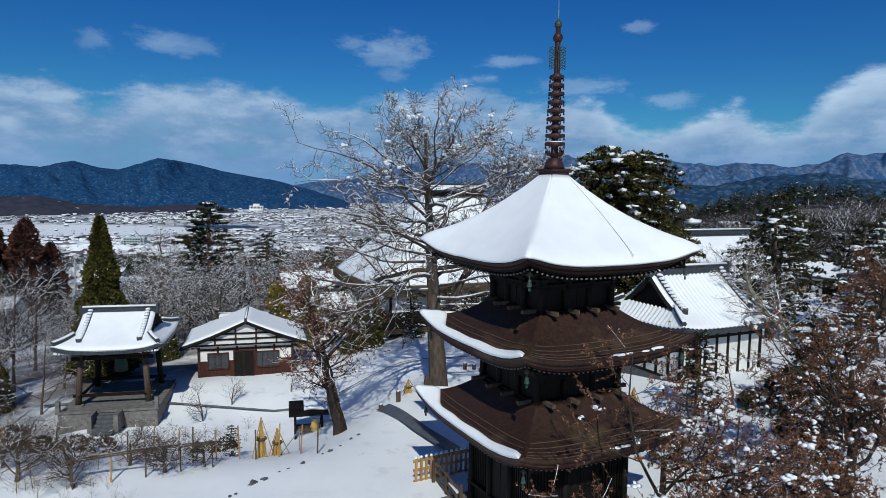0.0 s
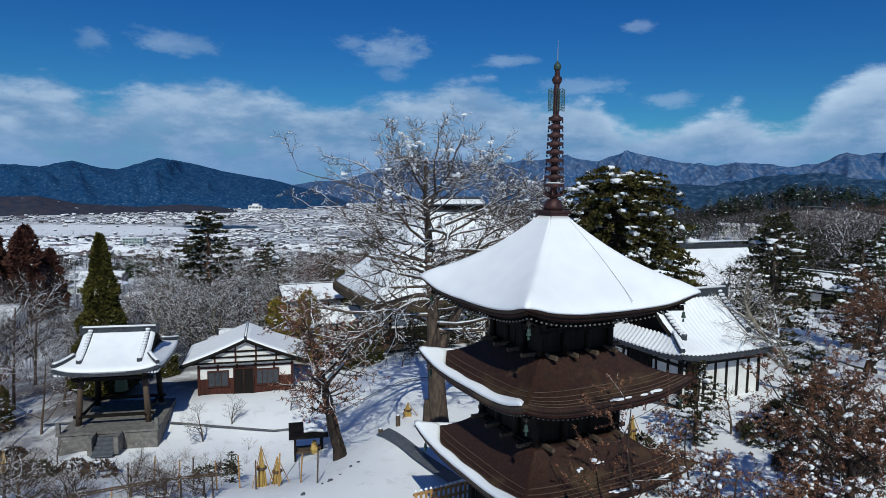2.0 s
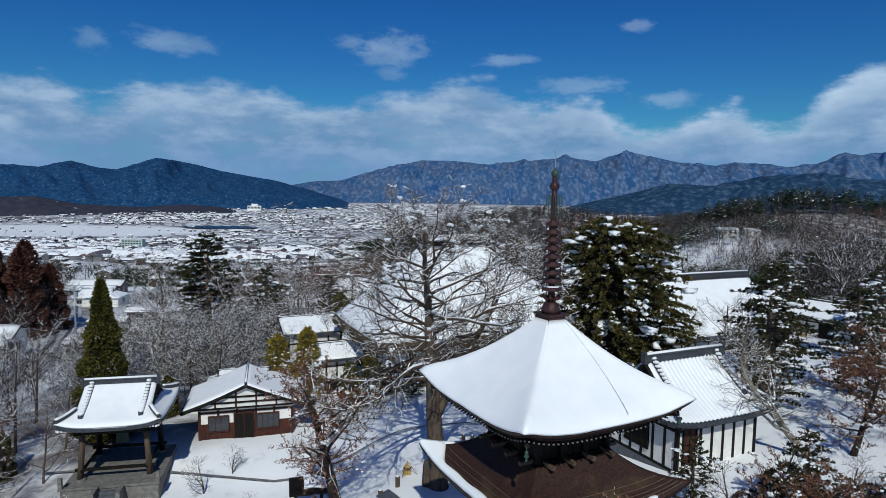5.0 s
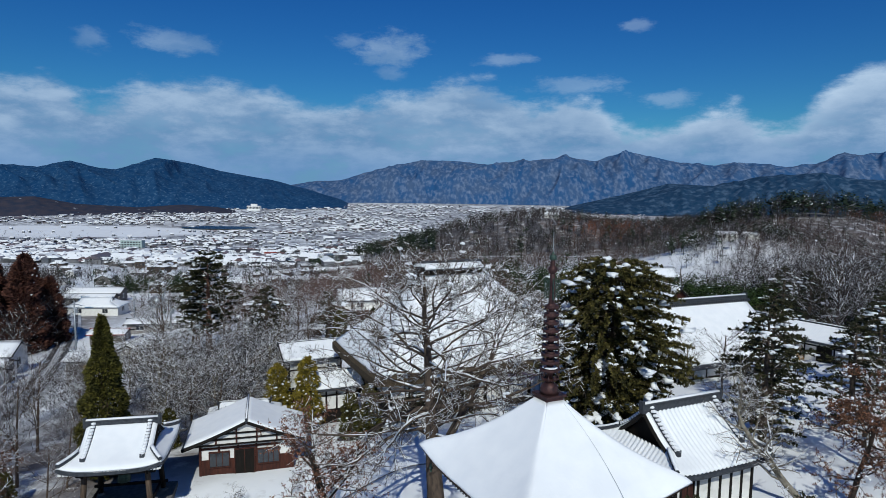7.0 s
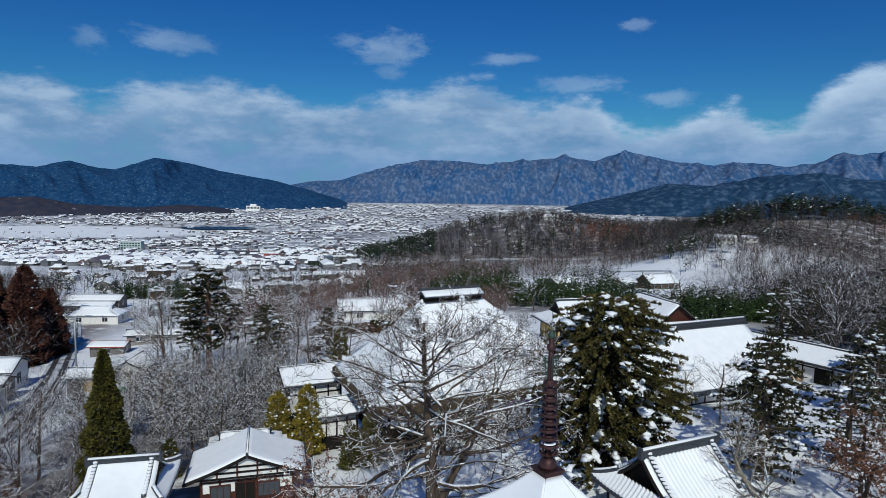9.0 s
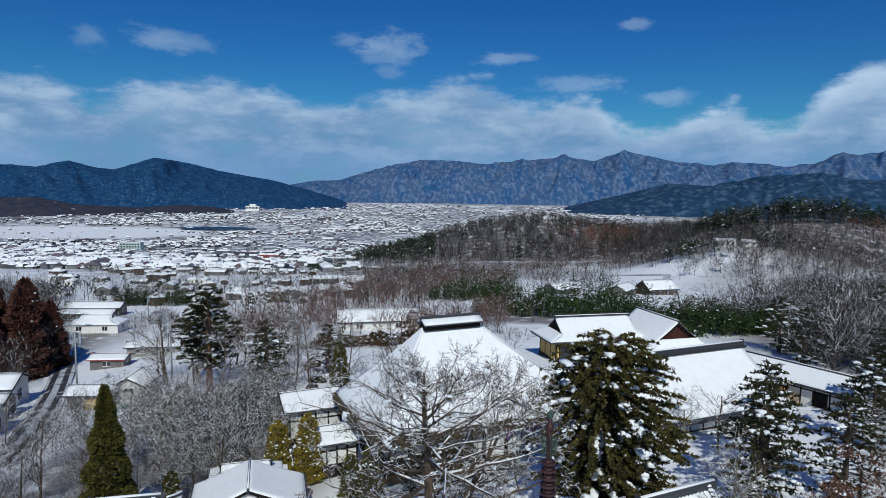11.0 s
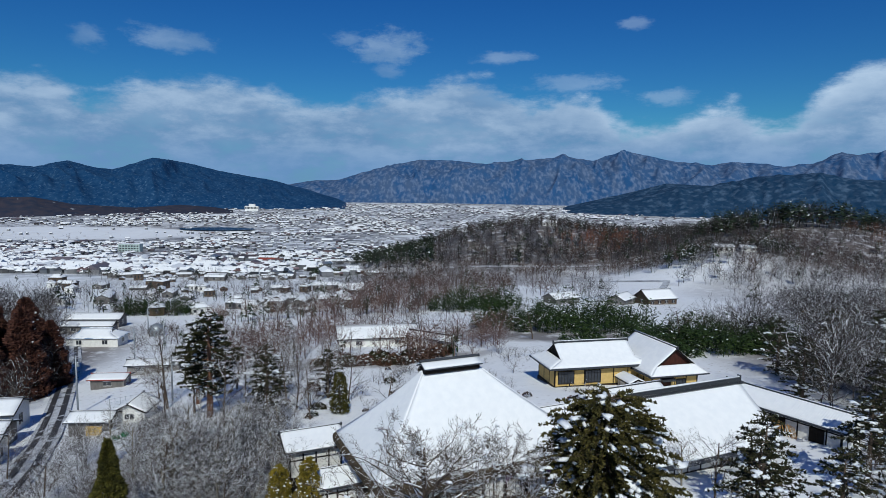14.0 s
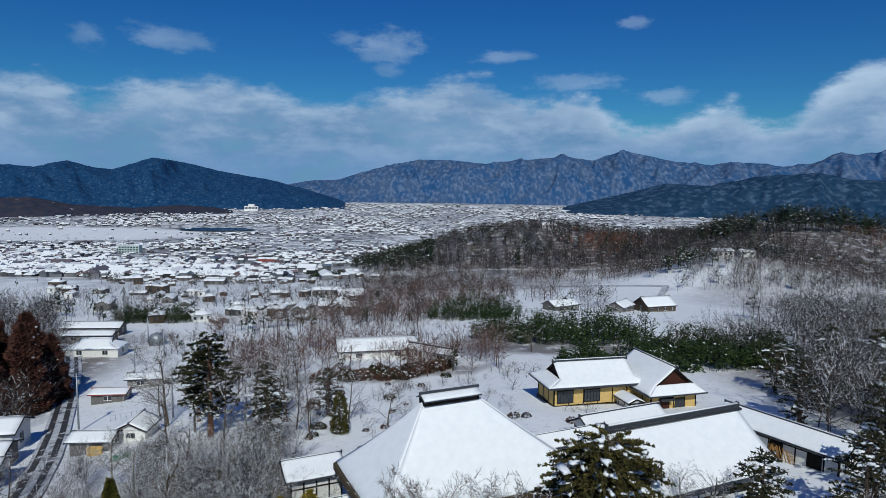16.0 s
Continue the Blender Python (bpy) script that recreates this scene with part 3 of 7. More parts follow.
def roof(parent, z, Lx, Wy, Lg, tg, h, sag=0.35, lift=0.3, thick=0.18, snow=0.22, tiles=TILE, ribs=0.0, ridge=0.3, gable=PLASTER, trim=None, skew=0.0, verge_set=0.35, fine=True):
    """Hipped, hip-and-gable or gabled roof, with its snow, ridge and gables, as parts under parent."""
    front, end, half, rise = slope(Lx, Wy, Lg, tg, h, sag, lift, skew)
    m = Matrix.Translation((0, 0, z))
    base, cover = Build(), Build()
    nu, nv = (max(20, int(2 * Lx / 0.08)) if ribs else (22 if fine else 8)), (12 if fine else 5)
    nb = 22 if fine else 4

    def soft(u, v):
        e = min(min(u, 1 - u) * 2 * Lx, v * Wy + 0.02) / 0.35
        return snow * min(1, 0.35 + 0.65 * math.sqrt(max(e, 0)))

    def ribbed(fn):
        def g(u, v):
            x, y, zz = fn(u, v)
            return (x, y, zz + soft(u, v) + ribs * (0.5 + 0.5 * math.cos(2 * math.pi * (x if abs(u - 0.5) >= 0 else y) / 0.32)))
        return g

    def ribbed_end(fn):
        def g(u, v):
            x, y, zz = fn(u, v)
            return (x, y, zz + soft(u, v) + ribs * (0.5 + 0.5 * math.cos(2 * math.pi * y / 0.32)))
        return g
    for side in (1, -1):
        base.shell(front(side), nb, nv if fine else 2, thick)
        cover.shell(ribbed(front(side, 0.035, 1.0, 0.004)), nu, nv, soft)
        if tg > 0:
            base.shell(end(side), 16 if fine else 4, nv if fine else 2, thick)
            cover.shell(ribbed_end(end(side, 0.035, 1.0, 0.004)), max(16, int(2 * Wy / 0.08)) if ribs else (16 if fine else 8), nv, soft)
    r = part("roof", base, tiles, parent, smooth=False)
    r.location.z = z
    s = part("snow_cover", cover, SNOW, r, "white snow lying on the roof", smooth=True)
    if ridge:
        g = Build()
        L = Lg if tg > 0 else Lx
        zr = h
        g.box(-L - 0.05, -ridge * 0.42, zr - 0.15, L + 0.05, ridge * 0.42, zr + ridge * 0.9)
        g.box(-L - 0.12, -ridge * 0.55, zr + ridge * 0.9, L + 0.12, ridge * 0.55, zr + ridge * 1.05)
        for e in (-1, 1):
            g.box(e * (L + 0.13) - 0.09, -ridge * 0.5, zr - 0.1, e * (L + 0.13) + 0.09, ridge * 0.5, zr + ridge * 1.45, bevel=0.04)
        part("ridge", g, tiles, r, "grey tile ridge")
        sn = Build().tube([(-L - 0.1, 0, zr + ridge * 1.12), (0, 0, zr + ridge * 1.14), (L + 0.1, 0, zr + ridge * 1.12)], [ridge * 0.36] * 3, 8, 0.5)
        part("ridge_snow", sn, SNOW, r, smooth=True)
    if gable and tg < 1:
        for e in (-1, 1):
            L = (Lg if tg > 0 else Lx) - verge_set
            pts = [(e * L, -Wy * (1 - t), rise(t, 0) - 0.05) for t in np.linspace(tg, 1, 8)] + [(e * L, Wy * (1 - t), rise(t, 0) - 0.05) for t in np.linspace(1, tg, 8)[1:]]
            back = [(p[0] - e * 0.12, p[1], p[2]) for p in pts]
            n = len(pts)
            fs = [tuple(range(n)), tuple(range(2 * n - 1, n - 1, -1))] + [(i, (i + 1) % n, n + (i + 1) % n, n + i) for i in range(n)]
            part("gable_wall", Build().add(pts + back, fs), gable, r)
            bb = Build()
            for sd in (1, -1):
                tt = np.linspace(max(tg - 0.02, 0), 1, 8)
                bb.tube([(e * (L + verge_set), sd * Wy * (1 - t), rise(t, 0) - 0.10) for t in tt], [0.13] * 8, 4)
            part("bargeboard", bb, trim or DARKWOOD, r)
    return r


def descending_ridges(r, spec, Wy, Lg, tg, h, sag, lift, Lx, size=0.16, knobs=True):
    """Tile ridges down the hips and beside the gables, with their end tiles, dusted with snow."""
    front, end, half, rise = slope(Lx, Wy, Lg, tg, h, sag, lift)
    for sx in (-1, 1):
        for sy in (-1, 1):
            if tg > 0:
                tt = np.linspace(0.04, tg, 7)
                pts = [(sx * half(t), sy * Wy * (1 - t), rise(t, 1) + 0.2) for t in tt]
                part("hip_ridge", Build().tube(pts, [size] * 7, 6), TILE, r)
                part("hip_snow", Build().tube([(x, y, z + size * 0.85) for x, y, z in pts], [size * 0.8] * 7, 6, 0.6), SNOW, r, smooth=True)
            tt = np.linspace(spec, 1, 7)
            pts = [(sx * (Lg - 0.5), sy * Wy * (1 - t), rise(t, 0) + 0.22) for t in tt]
            part("descending_ridge", Build().tube(pts, [size * 1.05] * 7, 6), TILE, r)
            for p, q in zip(pts[:-1], pts[1:]):
                for f in (0.2, 0.7):
                    c = Vector(p).lerp(Vector(q), f)
                    part("ridge_snow", ROLLSNOW, SNOW, r).location = (c.x, c.y, c.z + size * 0.8)
            part("end_tile", Build().box(sx * (Lg - 0.5) - 0.16, pts[0][1] - 0.12, pts[0][2] - 0.2, sx * (Lg - 0.5) + 0.16, pts[0][1] + 0.12, pts[0][2] + 0.22, bevel=0.05), TILE, r)


ROLLSNOW = Build().blob((0, 0, 0), (0.19, 0.22, 0.10), 8, 4, 0.12, random.Random(3)).mesh("roll_snow", SNOW, True)

# ---- the three-storey pagoda ----
PAG = (4.04, 23.25)
PTURN = 27.4


def pagoda():
    p = thing("pagoda", pose(PAG[0], PAG[1], 0, 0, 0, PTURN), "three-storey dark wooden pagoda with a snow-covered top roof", "pagoda")
    pod = Build().box(-3.0, -3.0, -0.6, 3.0, 3.0, 0.45, bevel=0.1)
    part("podium", pod, CONCRETE, p, "grey stone podium")
    # storey: floor, wall half-width, eave height at the middle, eave half-width, roof top and its half-width
    spec = [(0.45, 2.05, 4.42, 3.74, 5.72, 1.85), (5.55, 1.78, 7.50, 3.62, 8.78, 1.62), (8.6, 1.54, 10.52, 3.60, 13.22, 0.34)]
    for level, (z0, b, ze, a, zt, c) in enumerate(spec):
        body = part("storey", Build().box(-b + 0.08, -b + 0.08, z0, b - 0.08, b - 0.08, ze - 0.25), DARKWOOD, p, "dark weathered timber storey")
        for i in range(4):
            for j in range(4):
                if 0 < i < 3 and 0 < j < 3:
                    continue
                x, y = -b + 2 * b * i / 3, -b + 2 * b * j / 3
                part("post", Build().tube([(x, y, z0), (x, y, ze - 0.7)], [0.13, 0.12], 10), DARKWOOD, body, smooth=True)
        for k in range(4):
            m = pose(0, 0, 0, 0, 0, 90 * k)
            for zz, hh in ((z0 + 0.02, 0.16), (z0 + 0.9, 0.12), (ze - 0.98, 0.16)):
                part("tie_beam", Build().box(-b - 0.12, -b - 0.10, zz, b + 0.12, -b + 0.1, zz + hh, m), DARKWOOD, body)
            doors = Build()
            for s in (-1, 1):
                doors.box(s * b / 6 - b / 6 + 0.02, -b + 0.02, z0 + 0.2, s * b / 6 + b / 6 - 0.02, -b + 0.10, ze - 1.05, m)
            part("door", doors, DARKWOOD, body)
            for s in (-1, 1):
                lat = Build()
                for q in range(9):
                    x = s * b * 2 / 3 - b * 0.26 + q * b * 0.52 / 8
                    lat.box(x - 0.025, -b + 0.03, z0 + 1.0, x + 0.025, -b + 0.09, ze - 1.05, m)
                part("lattice_window", lat, DARKWOOD, body)
            # stepped brackets under the eaves
            for q in range(4):
                x = -b + 2 * b * q / 3
                br = Build()
                for st in range(3):
                    o = 0.18 + 0.34 * st
                    br.box(x - 0.09, -b - o, ze - 0.80 + 0.20 * st, x + 0.09, -b + 0.1, ze - 0.66 + 0.20 * st, m)
                    br.box(x - 0.34 - 0.05 * st, -b - o - 0.09, ze - 0.70 + 0.20 * st, x + 0.34 + 0.05 * st, -b - o + 0.09, ze - 0.60 + 0.20 * st, m)
                part("bracket", br, DARKWOOD, body)
                if level:
                    part("beam_end", Build().box(x * 0.86 - 0.07, -b - 0.62, z0 + 0.12, x * 0.86 + 0.07, -b + 0.05, z0 + 0.25, m), WOOD, body, "unfinished projecting balcony beam")
        # roof: shingled shell with layered eave
        h = zt - ze
        sag = 0.42 if level < 2 else 0.30
        lift = 0.50 if level < 2 else 0.46

        def height(t, s, sag=sag, h=h, lift=lift):
            return h * ((1 - sag) * t + sag * t * t) + lift * abs(s) ** 3.2 * (1 - t) ** 2.2

        def face(k, t0=0.0, t1=1.0, up=0.0, a=a, c=c, grow=0.0, u0=0.0, u1=1.0, height=height, ze=ze):
            m = pose(0, 0, ze, 0, 0, 90 * k)

            def fn(u, v):
                s, t = 2 * (u0 + (u1 - u0) * u) - 1, t0 + (t1 - t0) * v
                w = a + grow + (c - a) * t
                return m @ Vector((s * w, -w - (0.10 * (s * s - 1)) * (1 - t) * 1.0, height(t, s) + up))
            return fn
        top = part("roof", Build(), SHINGLE, p, "brown wood-shingled roof with upturned corners" if level < 2 else "shingled roof buried in smooth snow")
        shell = Build()
        for k in range(4):
            shell.shell(face(k), 36, 14, 0.12, sides=False)
        top.data = shell.weld().mesh("roof", SHINGLE, True)
        for n_lay, (g, lo) in enumerate(((-0.03, -0.13), (-0.10, -0.22), (-0.20, -0.31)) if level < 2 else ((-0.05, -0.10), (-0.16, -0.17), (-0.28, -0.25))):
            lay = Build()
            for k in range(4):
                lay.shell(face(k, 0.0, 0.30, lo + 0.004, grow=g), 30, 2, 0.085, sides=False)
            part("eave_layer", lay.weld(), (SHINGLE if level < 2 else DARKWOOD, REDWOOD, DARKWOOD)[n_lay], top)
        if level < 2:
            for k in range(4):
                for t in (0.05, 0.11, 0.18, 0.27, 0.38):
                    pts = [face(k, up=0.02)(u, t) for u in np.linspace(0.02, 0.98, 22)]
                    part("batten", Build().tube(pts, [0.018] * 22, 4), WOOD, top)
        raft = Build()
        for k in range(4):
            for q in range(34):
                s = -0.97 + 1.94 * q / 33
                f = face(k, grow=-0.28, up=-0.42)
                e, i = Vector(f((s + 1) / 2, 0.0)), Vector(f((s * 0.96 + 1) / 2, 0.40))
                raft.tube([e, (e + i) / 2, i], [0.036] * 3, 4)
        tagged(part("rafters", raft, DARKWOOD, top), kind="stuff")
        for k in range(4):
            caps = Build()
            for q in range(34):
                s = -0.97 + 1.94 * q / 33
                e = Vector(face(k, grow=-0.26, up=-0.42)((s + 1) / 2, 0.0))
                caps.box(e.x - 0.024, e.y - 0.024, e.z - 0.024, e.x + 0.024, e.y + 0.024, e.z + 0.024)
            tagged(part("rafter_ends", caps, CONCRETE, top, "white-tipped rafter ends"), kind="stuff")
            m = pose(0, 0, 0, 0, 0, 90 * k)
            w = a - 0.32
            corner = m @ Vector((-w, -w, ze + lift - 0.62))
            part("hip_rafter", Build().tube([corner, m @ Vector((-b, -b, ze - 0.35))], [0.10, 0.10], 4), DARKWOOD, top)
            bell = Build().lathe([(0.02, 0.0), (0.05, -0.02), (0.06, -0.12), (0.085, -0.21), (0.07, -0.21)], 10, tuple(corner + Vector((0, 0, -0.14))))
            bell.tube([corner, corner + Vector((0, 0, -0.15))], [0.012, 0.012], 4)
            bell.box(corner.x - 0.04, corner.y - 0.006, corner.z - 0.50, corner.x + 0.04, corner.y + 0.006, corner.z - 0.38)
            part("wind_bell", bell, VERDIGRIS, top, "small green bronze wind bell")
        rng = random.Random(40 + level)

        def lumpy(fn, thick, amp=0.02):
            def g(u, v):
                q = fn(u, v)
                hip = max(0.0, (abs(2 * u - 1) - 0.86) / 0.14)
                return Vector((q[0], q[1], q[2] + thick(u, v) - (0.07 * hip * hip if level == 2 else 0) + amp * noise.noise((q[0] * 1.1, q[1] * 1.1, level))))
            return g
        if level == 2:
            def th(u, v):
                return 0.24 * min(1, 0.3 + 0.7 * math.sqrt(max(0, v * 7)))
            sn = Build()
            for k in range(4):
                sn.shell(lumpy(face(k, 0.0, 1.0, 0.004, grow=0.05), th), 44, 22, th, sides=False)
            part("snow_cover", sn.weld(), SNOW, top, "thick smooth white snow", smooth=True)
            # lightning cable down the snow
            f = face(0, up=0.30)
            pts = [f(0.86 - 0.27 * t ** 0.7, 1 - t) for t in np.linspace(0.05, 1.0, 12)]
            part("lightning_cable", Build().tube(pts, [0.009] * len(pts), 4), STEEL, p, "thin grey lightning conductor cable")
        else:
            # a last rim of snow along the shaded eaves
            def rim(width, u_in=0.04):
                def th(u, v):
                    e = min(1, (1 - v) * 3.0, v * 10 + 0.25) * min(1, (1 - u) * 25 + 0.05)
                    return 0.16 * math.sqrt(max(0.0, e)) + 0.002
                return th
            for k, (w0, w1) in ((3, (0.0, 0.985)), (2, (0.0, 1.0))):
                sn = Build()
                def strip(u, v, k=k, w0=w0, w1=w1):
                    wide = 0.15 + 0.26 * max(0, (0.24 - u) / 0.24) ** 1.3 + 0.012 * math.sin(u * 23) if k == 3 else 0.45
                    return face(k, 0.0, wide, 0.004, grow=0.03, u0=w0, u1=w1)(u, v)
                th = rim(0.2)
                sn.shell(lumpy(strip, th, 0.015), 60, 8, th)
                part("snow_rim", sn, SNOW, top, "rim of unmelted snow along the eave", smooth=True)
            for q in range(14):
                u = rng.choice((0.52, 0.60, 0.78)) + rng.gauss(0, 0.035)
                c = Vector(face(0, up=0.03)(u, rng.uniform(0.015, 0.05)))
                part("snow_patch", ROLLSNOW, SNOW, top).matrix_basis = Matrix.LocRotScale(c, None, (rng.uniform(0.2, 1.3), rng.uniform(0.15, 0.4), rng.uniform(0.15, 0.45)))
    # the spire
    sp = part("spire", Build().box(-0.40, -0.40, 13.20, 0.40, 0.40, 13.62, bevel=0.03), IRON, p, "rust-brown bronze nine-ringed spire")
    part("dew_basin_lip", Build().box(-0.47, -0.47, 13.14, 0.47, 0.47, 13.24).box(-0.46, -0.46, 13.58, 0.46, 0.46, 13.66), IRON, sp)
    part("inverted_bowl", Build().lathe([(0.36, 13.66), (0.345, 13.82), (0.29, 13.97), (0.2, 14.06), (0.16, 14.08)], 20), IRON, sp, smooth=True)
    lotus = Build().lathe([(0.12, 14.08), (0.2, 14.14), (0.26, 14.20), (0.2, 14.22)], 16)
    for k in range(8):
        w = k * math.pi / 4
        lotus.tube([(0.2 * math.cos(w), 0.2 * math.sin(w), 14.16), (0.31 * math.cos(w), 0.31 * math.sin(w), 14.25), (0.31 * math.cos(w), 0.31 * math.sin(w), 14.38)], [0.05, 0.05, 0.012], 5)
    part("lotus_petals", lotus, IRON, sp)
    part("shaft", Build().lathe([(0.135, 14.1), (0.11, 17.0), (0.09, 18.9)], 14), IRON, sp, smooth=True)
    for k in range(9):
        z = 14.56 + k * 0.298
        r = 0.36 - 0.013 * k
        ring = Build().lathe([(r - 0.07, -0.02), (r, -0.05), (r + 0.012, 0.0), (r, 0.06), (r - 0.07, 0.04)], 20, (0, 0, z))
        ring.lathe([(0.15, -0.10), (0.19, -0.02), (0.19, 0.05), (0.15, 0.12)], 12, (0, 0, z))
        for q in range(4):
            w = q * math.pi / 2 + 0.4
            ring.tube([(0.15 * math.cos(w), 0.15 * math.sin(w), z), (r * math.cos(w), r * math.sin(w), z)], [0.03, 0.03], 4)
        one = part("ring", ring, IRON, sp)
        for q in range(4):
            w = q * math.pi / 2 + 0.4
            x, y = (r + 0.02) * math.cos(w), (r + 0.02) * math.sin(w)
            part("ring_bell", Build().lathe([(0.01, -0.05), (0.025, -0.09), (0.035, -0.16)], 6, (x, y, z)), IRON, one)
        part("ring_snow", Build().lathe([(0.12, z + 0.06), (r - 0.06, z + 0.075), (r - 0.09, z + 0.1), (0.12, z + 0.12)], 12), SNOWCLUMP, one) if k < 1 else None
    flame = []
    for q in range(4):
        w = q * math.pi / 2 + radians(45 - PTURN + 45)
        fl = Build()
        d = Vector((math.cos(w), math.sin(w), 0))
        for zz in np.linspace(17.24, 17.98, 9):
            fl.tube([d * 0.10 + Vector((0, 0, zz)), d * 0.19 + Vector((0, 0, zz + 0.05)), d * 0.29 + Vector((0, 0, zz - 0.02))], [0.012] * 3, 4)
        for x in (0.11, 0.20, 0.29):
            fl.tube([d * x + Vector((0, 0, 17.22)), d * x + Vector((0, 0, 18.0))], [0.014, 0.014], 4)
        for zz in np.linspace(17.26, 17.86, 6):
            fl.tube([d * 0.11 + Vector((0, 0, zz)), d * 0.29 + Vector((0, 0, zz + 0.12))], [0.010] * 2, 4)
        part("openwork_flame", fl, VERDIGRIS, sp, "green openwork bronze fin")
    part("dragon_jewel", Build().lathe([(0.06, 18.16), (0.15, 18.22), (0.185, 18.33), (0.15, 18.43), (0.06, 18.5)], 16), IRON, sp, smooth=True)
    part("sacred_jewel", Build().lathe([(0.08, 18.66), (0.14, 18.74), (0.13, 18.84), (0.06, 18.93), (0.02, 19.0)], 14), VERDIGRIS, sp, smooth=True)
    part("lightning_rod", Build().tube([(0, 0, 18.9), (0, 0, 19.72)], [0.02, 0.008], 6), STEEL, sp)
    return p


pagoda()


# ---- temple buildings ----
def walls(parent, z0, z1, Lx, Wy, material, bays=6, posts=DARKWOOD, thick=0.16, sill=0.0, dado=None, dado_h=0.45):
    """Four plastered walls between posts, with a sill and a head beam."""
    for k, (L, W) in enumerate(((Lx, Wy), (Wy, Lx), (Lx, Wy), (Wy, Lx))):
        m = pose(0, 0, 0, 0, 0, 90 * k)
        w = part("wall", Build().box(-L, -W, z0, L - thick - 0.003, -W + thick, z1, m), material, parent)
        n = max(2, round(bays * L / Lx))
        for i in range(n + 1):
            x = -L + 2 * L * i / n
            part("post", Build().box(x - 0.09, -W - 0.04, z0 - 0.1, x + 0.09, -W + 0.12, z1, m), posts, w)
        for zz in (z0 + sill, (z0 + z1) / 2 + 0.55 * (z1 - z0) / 2, z1 - 0.16):
            part("beam", Build().box(-L, -W - 0.055, zz, L, -W + 0.1, zz + 0.16, m), posts, w)
        if dado:
            part("dado", Build().box(-L, -W - 0.03, z0, L, -W + 0.02, z0 + dado_h * (z1 - z0), m), dado, w)


def opening(parent, x, y, z, w, h, turn=0.0, kind="window", material=GLASS, frame_mat=DARKWOOD, bars=3):
    """A framed window or door set into a wall that faces -y at turn 0."""
    m = pose(x, y, z, 0, 0, turn)
    o = part(kind, Build().box(-w / 2, -0.03, 0, w / 2, 0.02, h, m), material, parent)
    f = Build().box(-w / 2 - 0.08, -0.10, h, w / 2 + 0.08, 0.02, h + 0.1, m).box(-w / 2 - 0.08, -0.10, -0.08, w / 2 + 0.08, 0.02, 0, m)
    f.box(-w / 2 - 0.08, -0.09, 0, -w / 2, 0.02, h, m).box(w / 2, -0.09, 0, w / 2 + 0.08, 0.02, h, m)
    part("frame", f, frame_mat, o)
    for i in range(1, bars):
        xx = -w / 2 + w * i / bars
        part("bar", Build().box(xx - 0.025, -0.06, 0, xx + 0.025, 0.0, h, m), frame_mat, o)
    return o


def eave_rafters(r, Lx, Wy, z, n, material=DARKWOOD, tips=None):
    b, c = Build(), Build()
    for k, (L, W) in enumerate(((Lx, Wy), (Wy, Lx), (Lx, Wy), (Wy, Lx))):
        m = pose(0, 0, 0, 0, 0, 90 * k)
        q = max(4, round(n * L / Lx))
        for i in range(q):
            x = -L + 0.15 + (2 * L - 0.3) * i / (q - 1)
            b.box(x - 0.04, -W + 0.08, z - 0.12, x + 0.04, -W + 1.1, z - 0.02, m)
            if tips:
                c.box(x - 0.07, -W - 0.02, z - 0.10, x + 0.07, -W + 0.075, z + 0.04, m)
    tagged(part("rafters", b, material, r), kind="stuff")
    if tips:
        tagged(part("eave_end_tiles", c, tips, r, "row of round eave-end tiles"), kind="stuff")


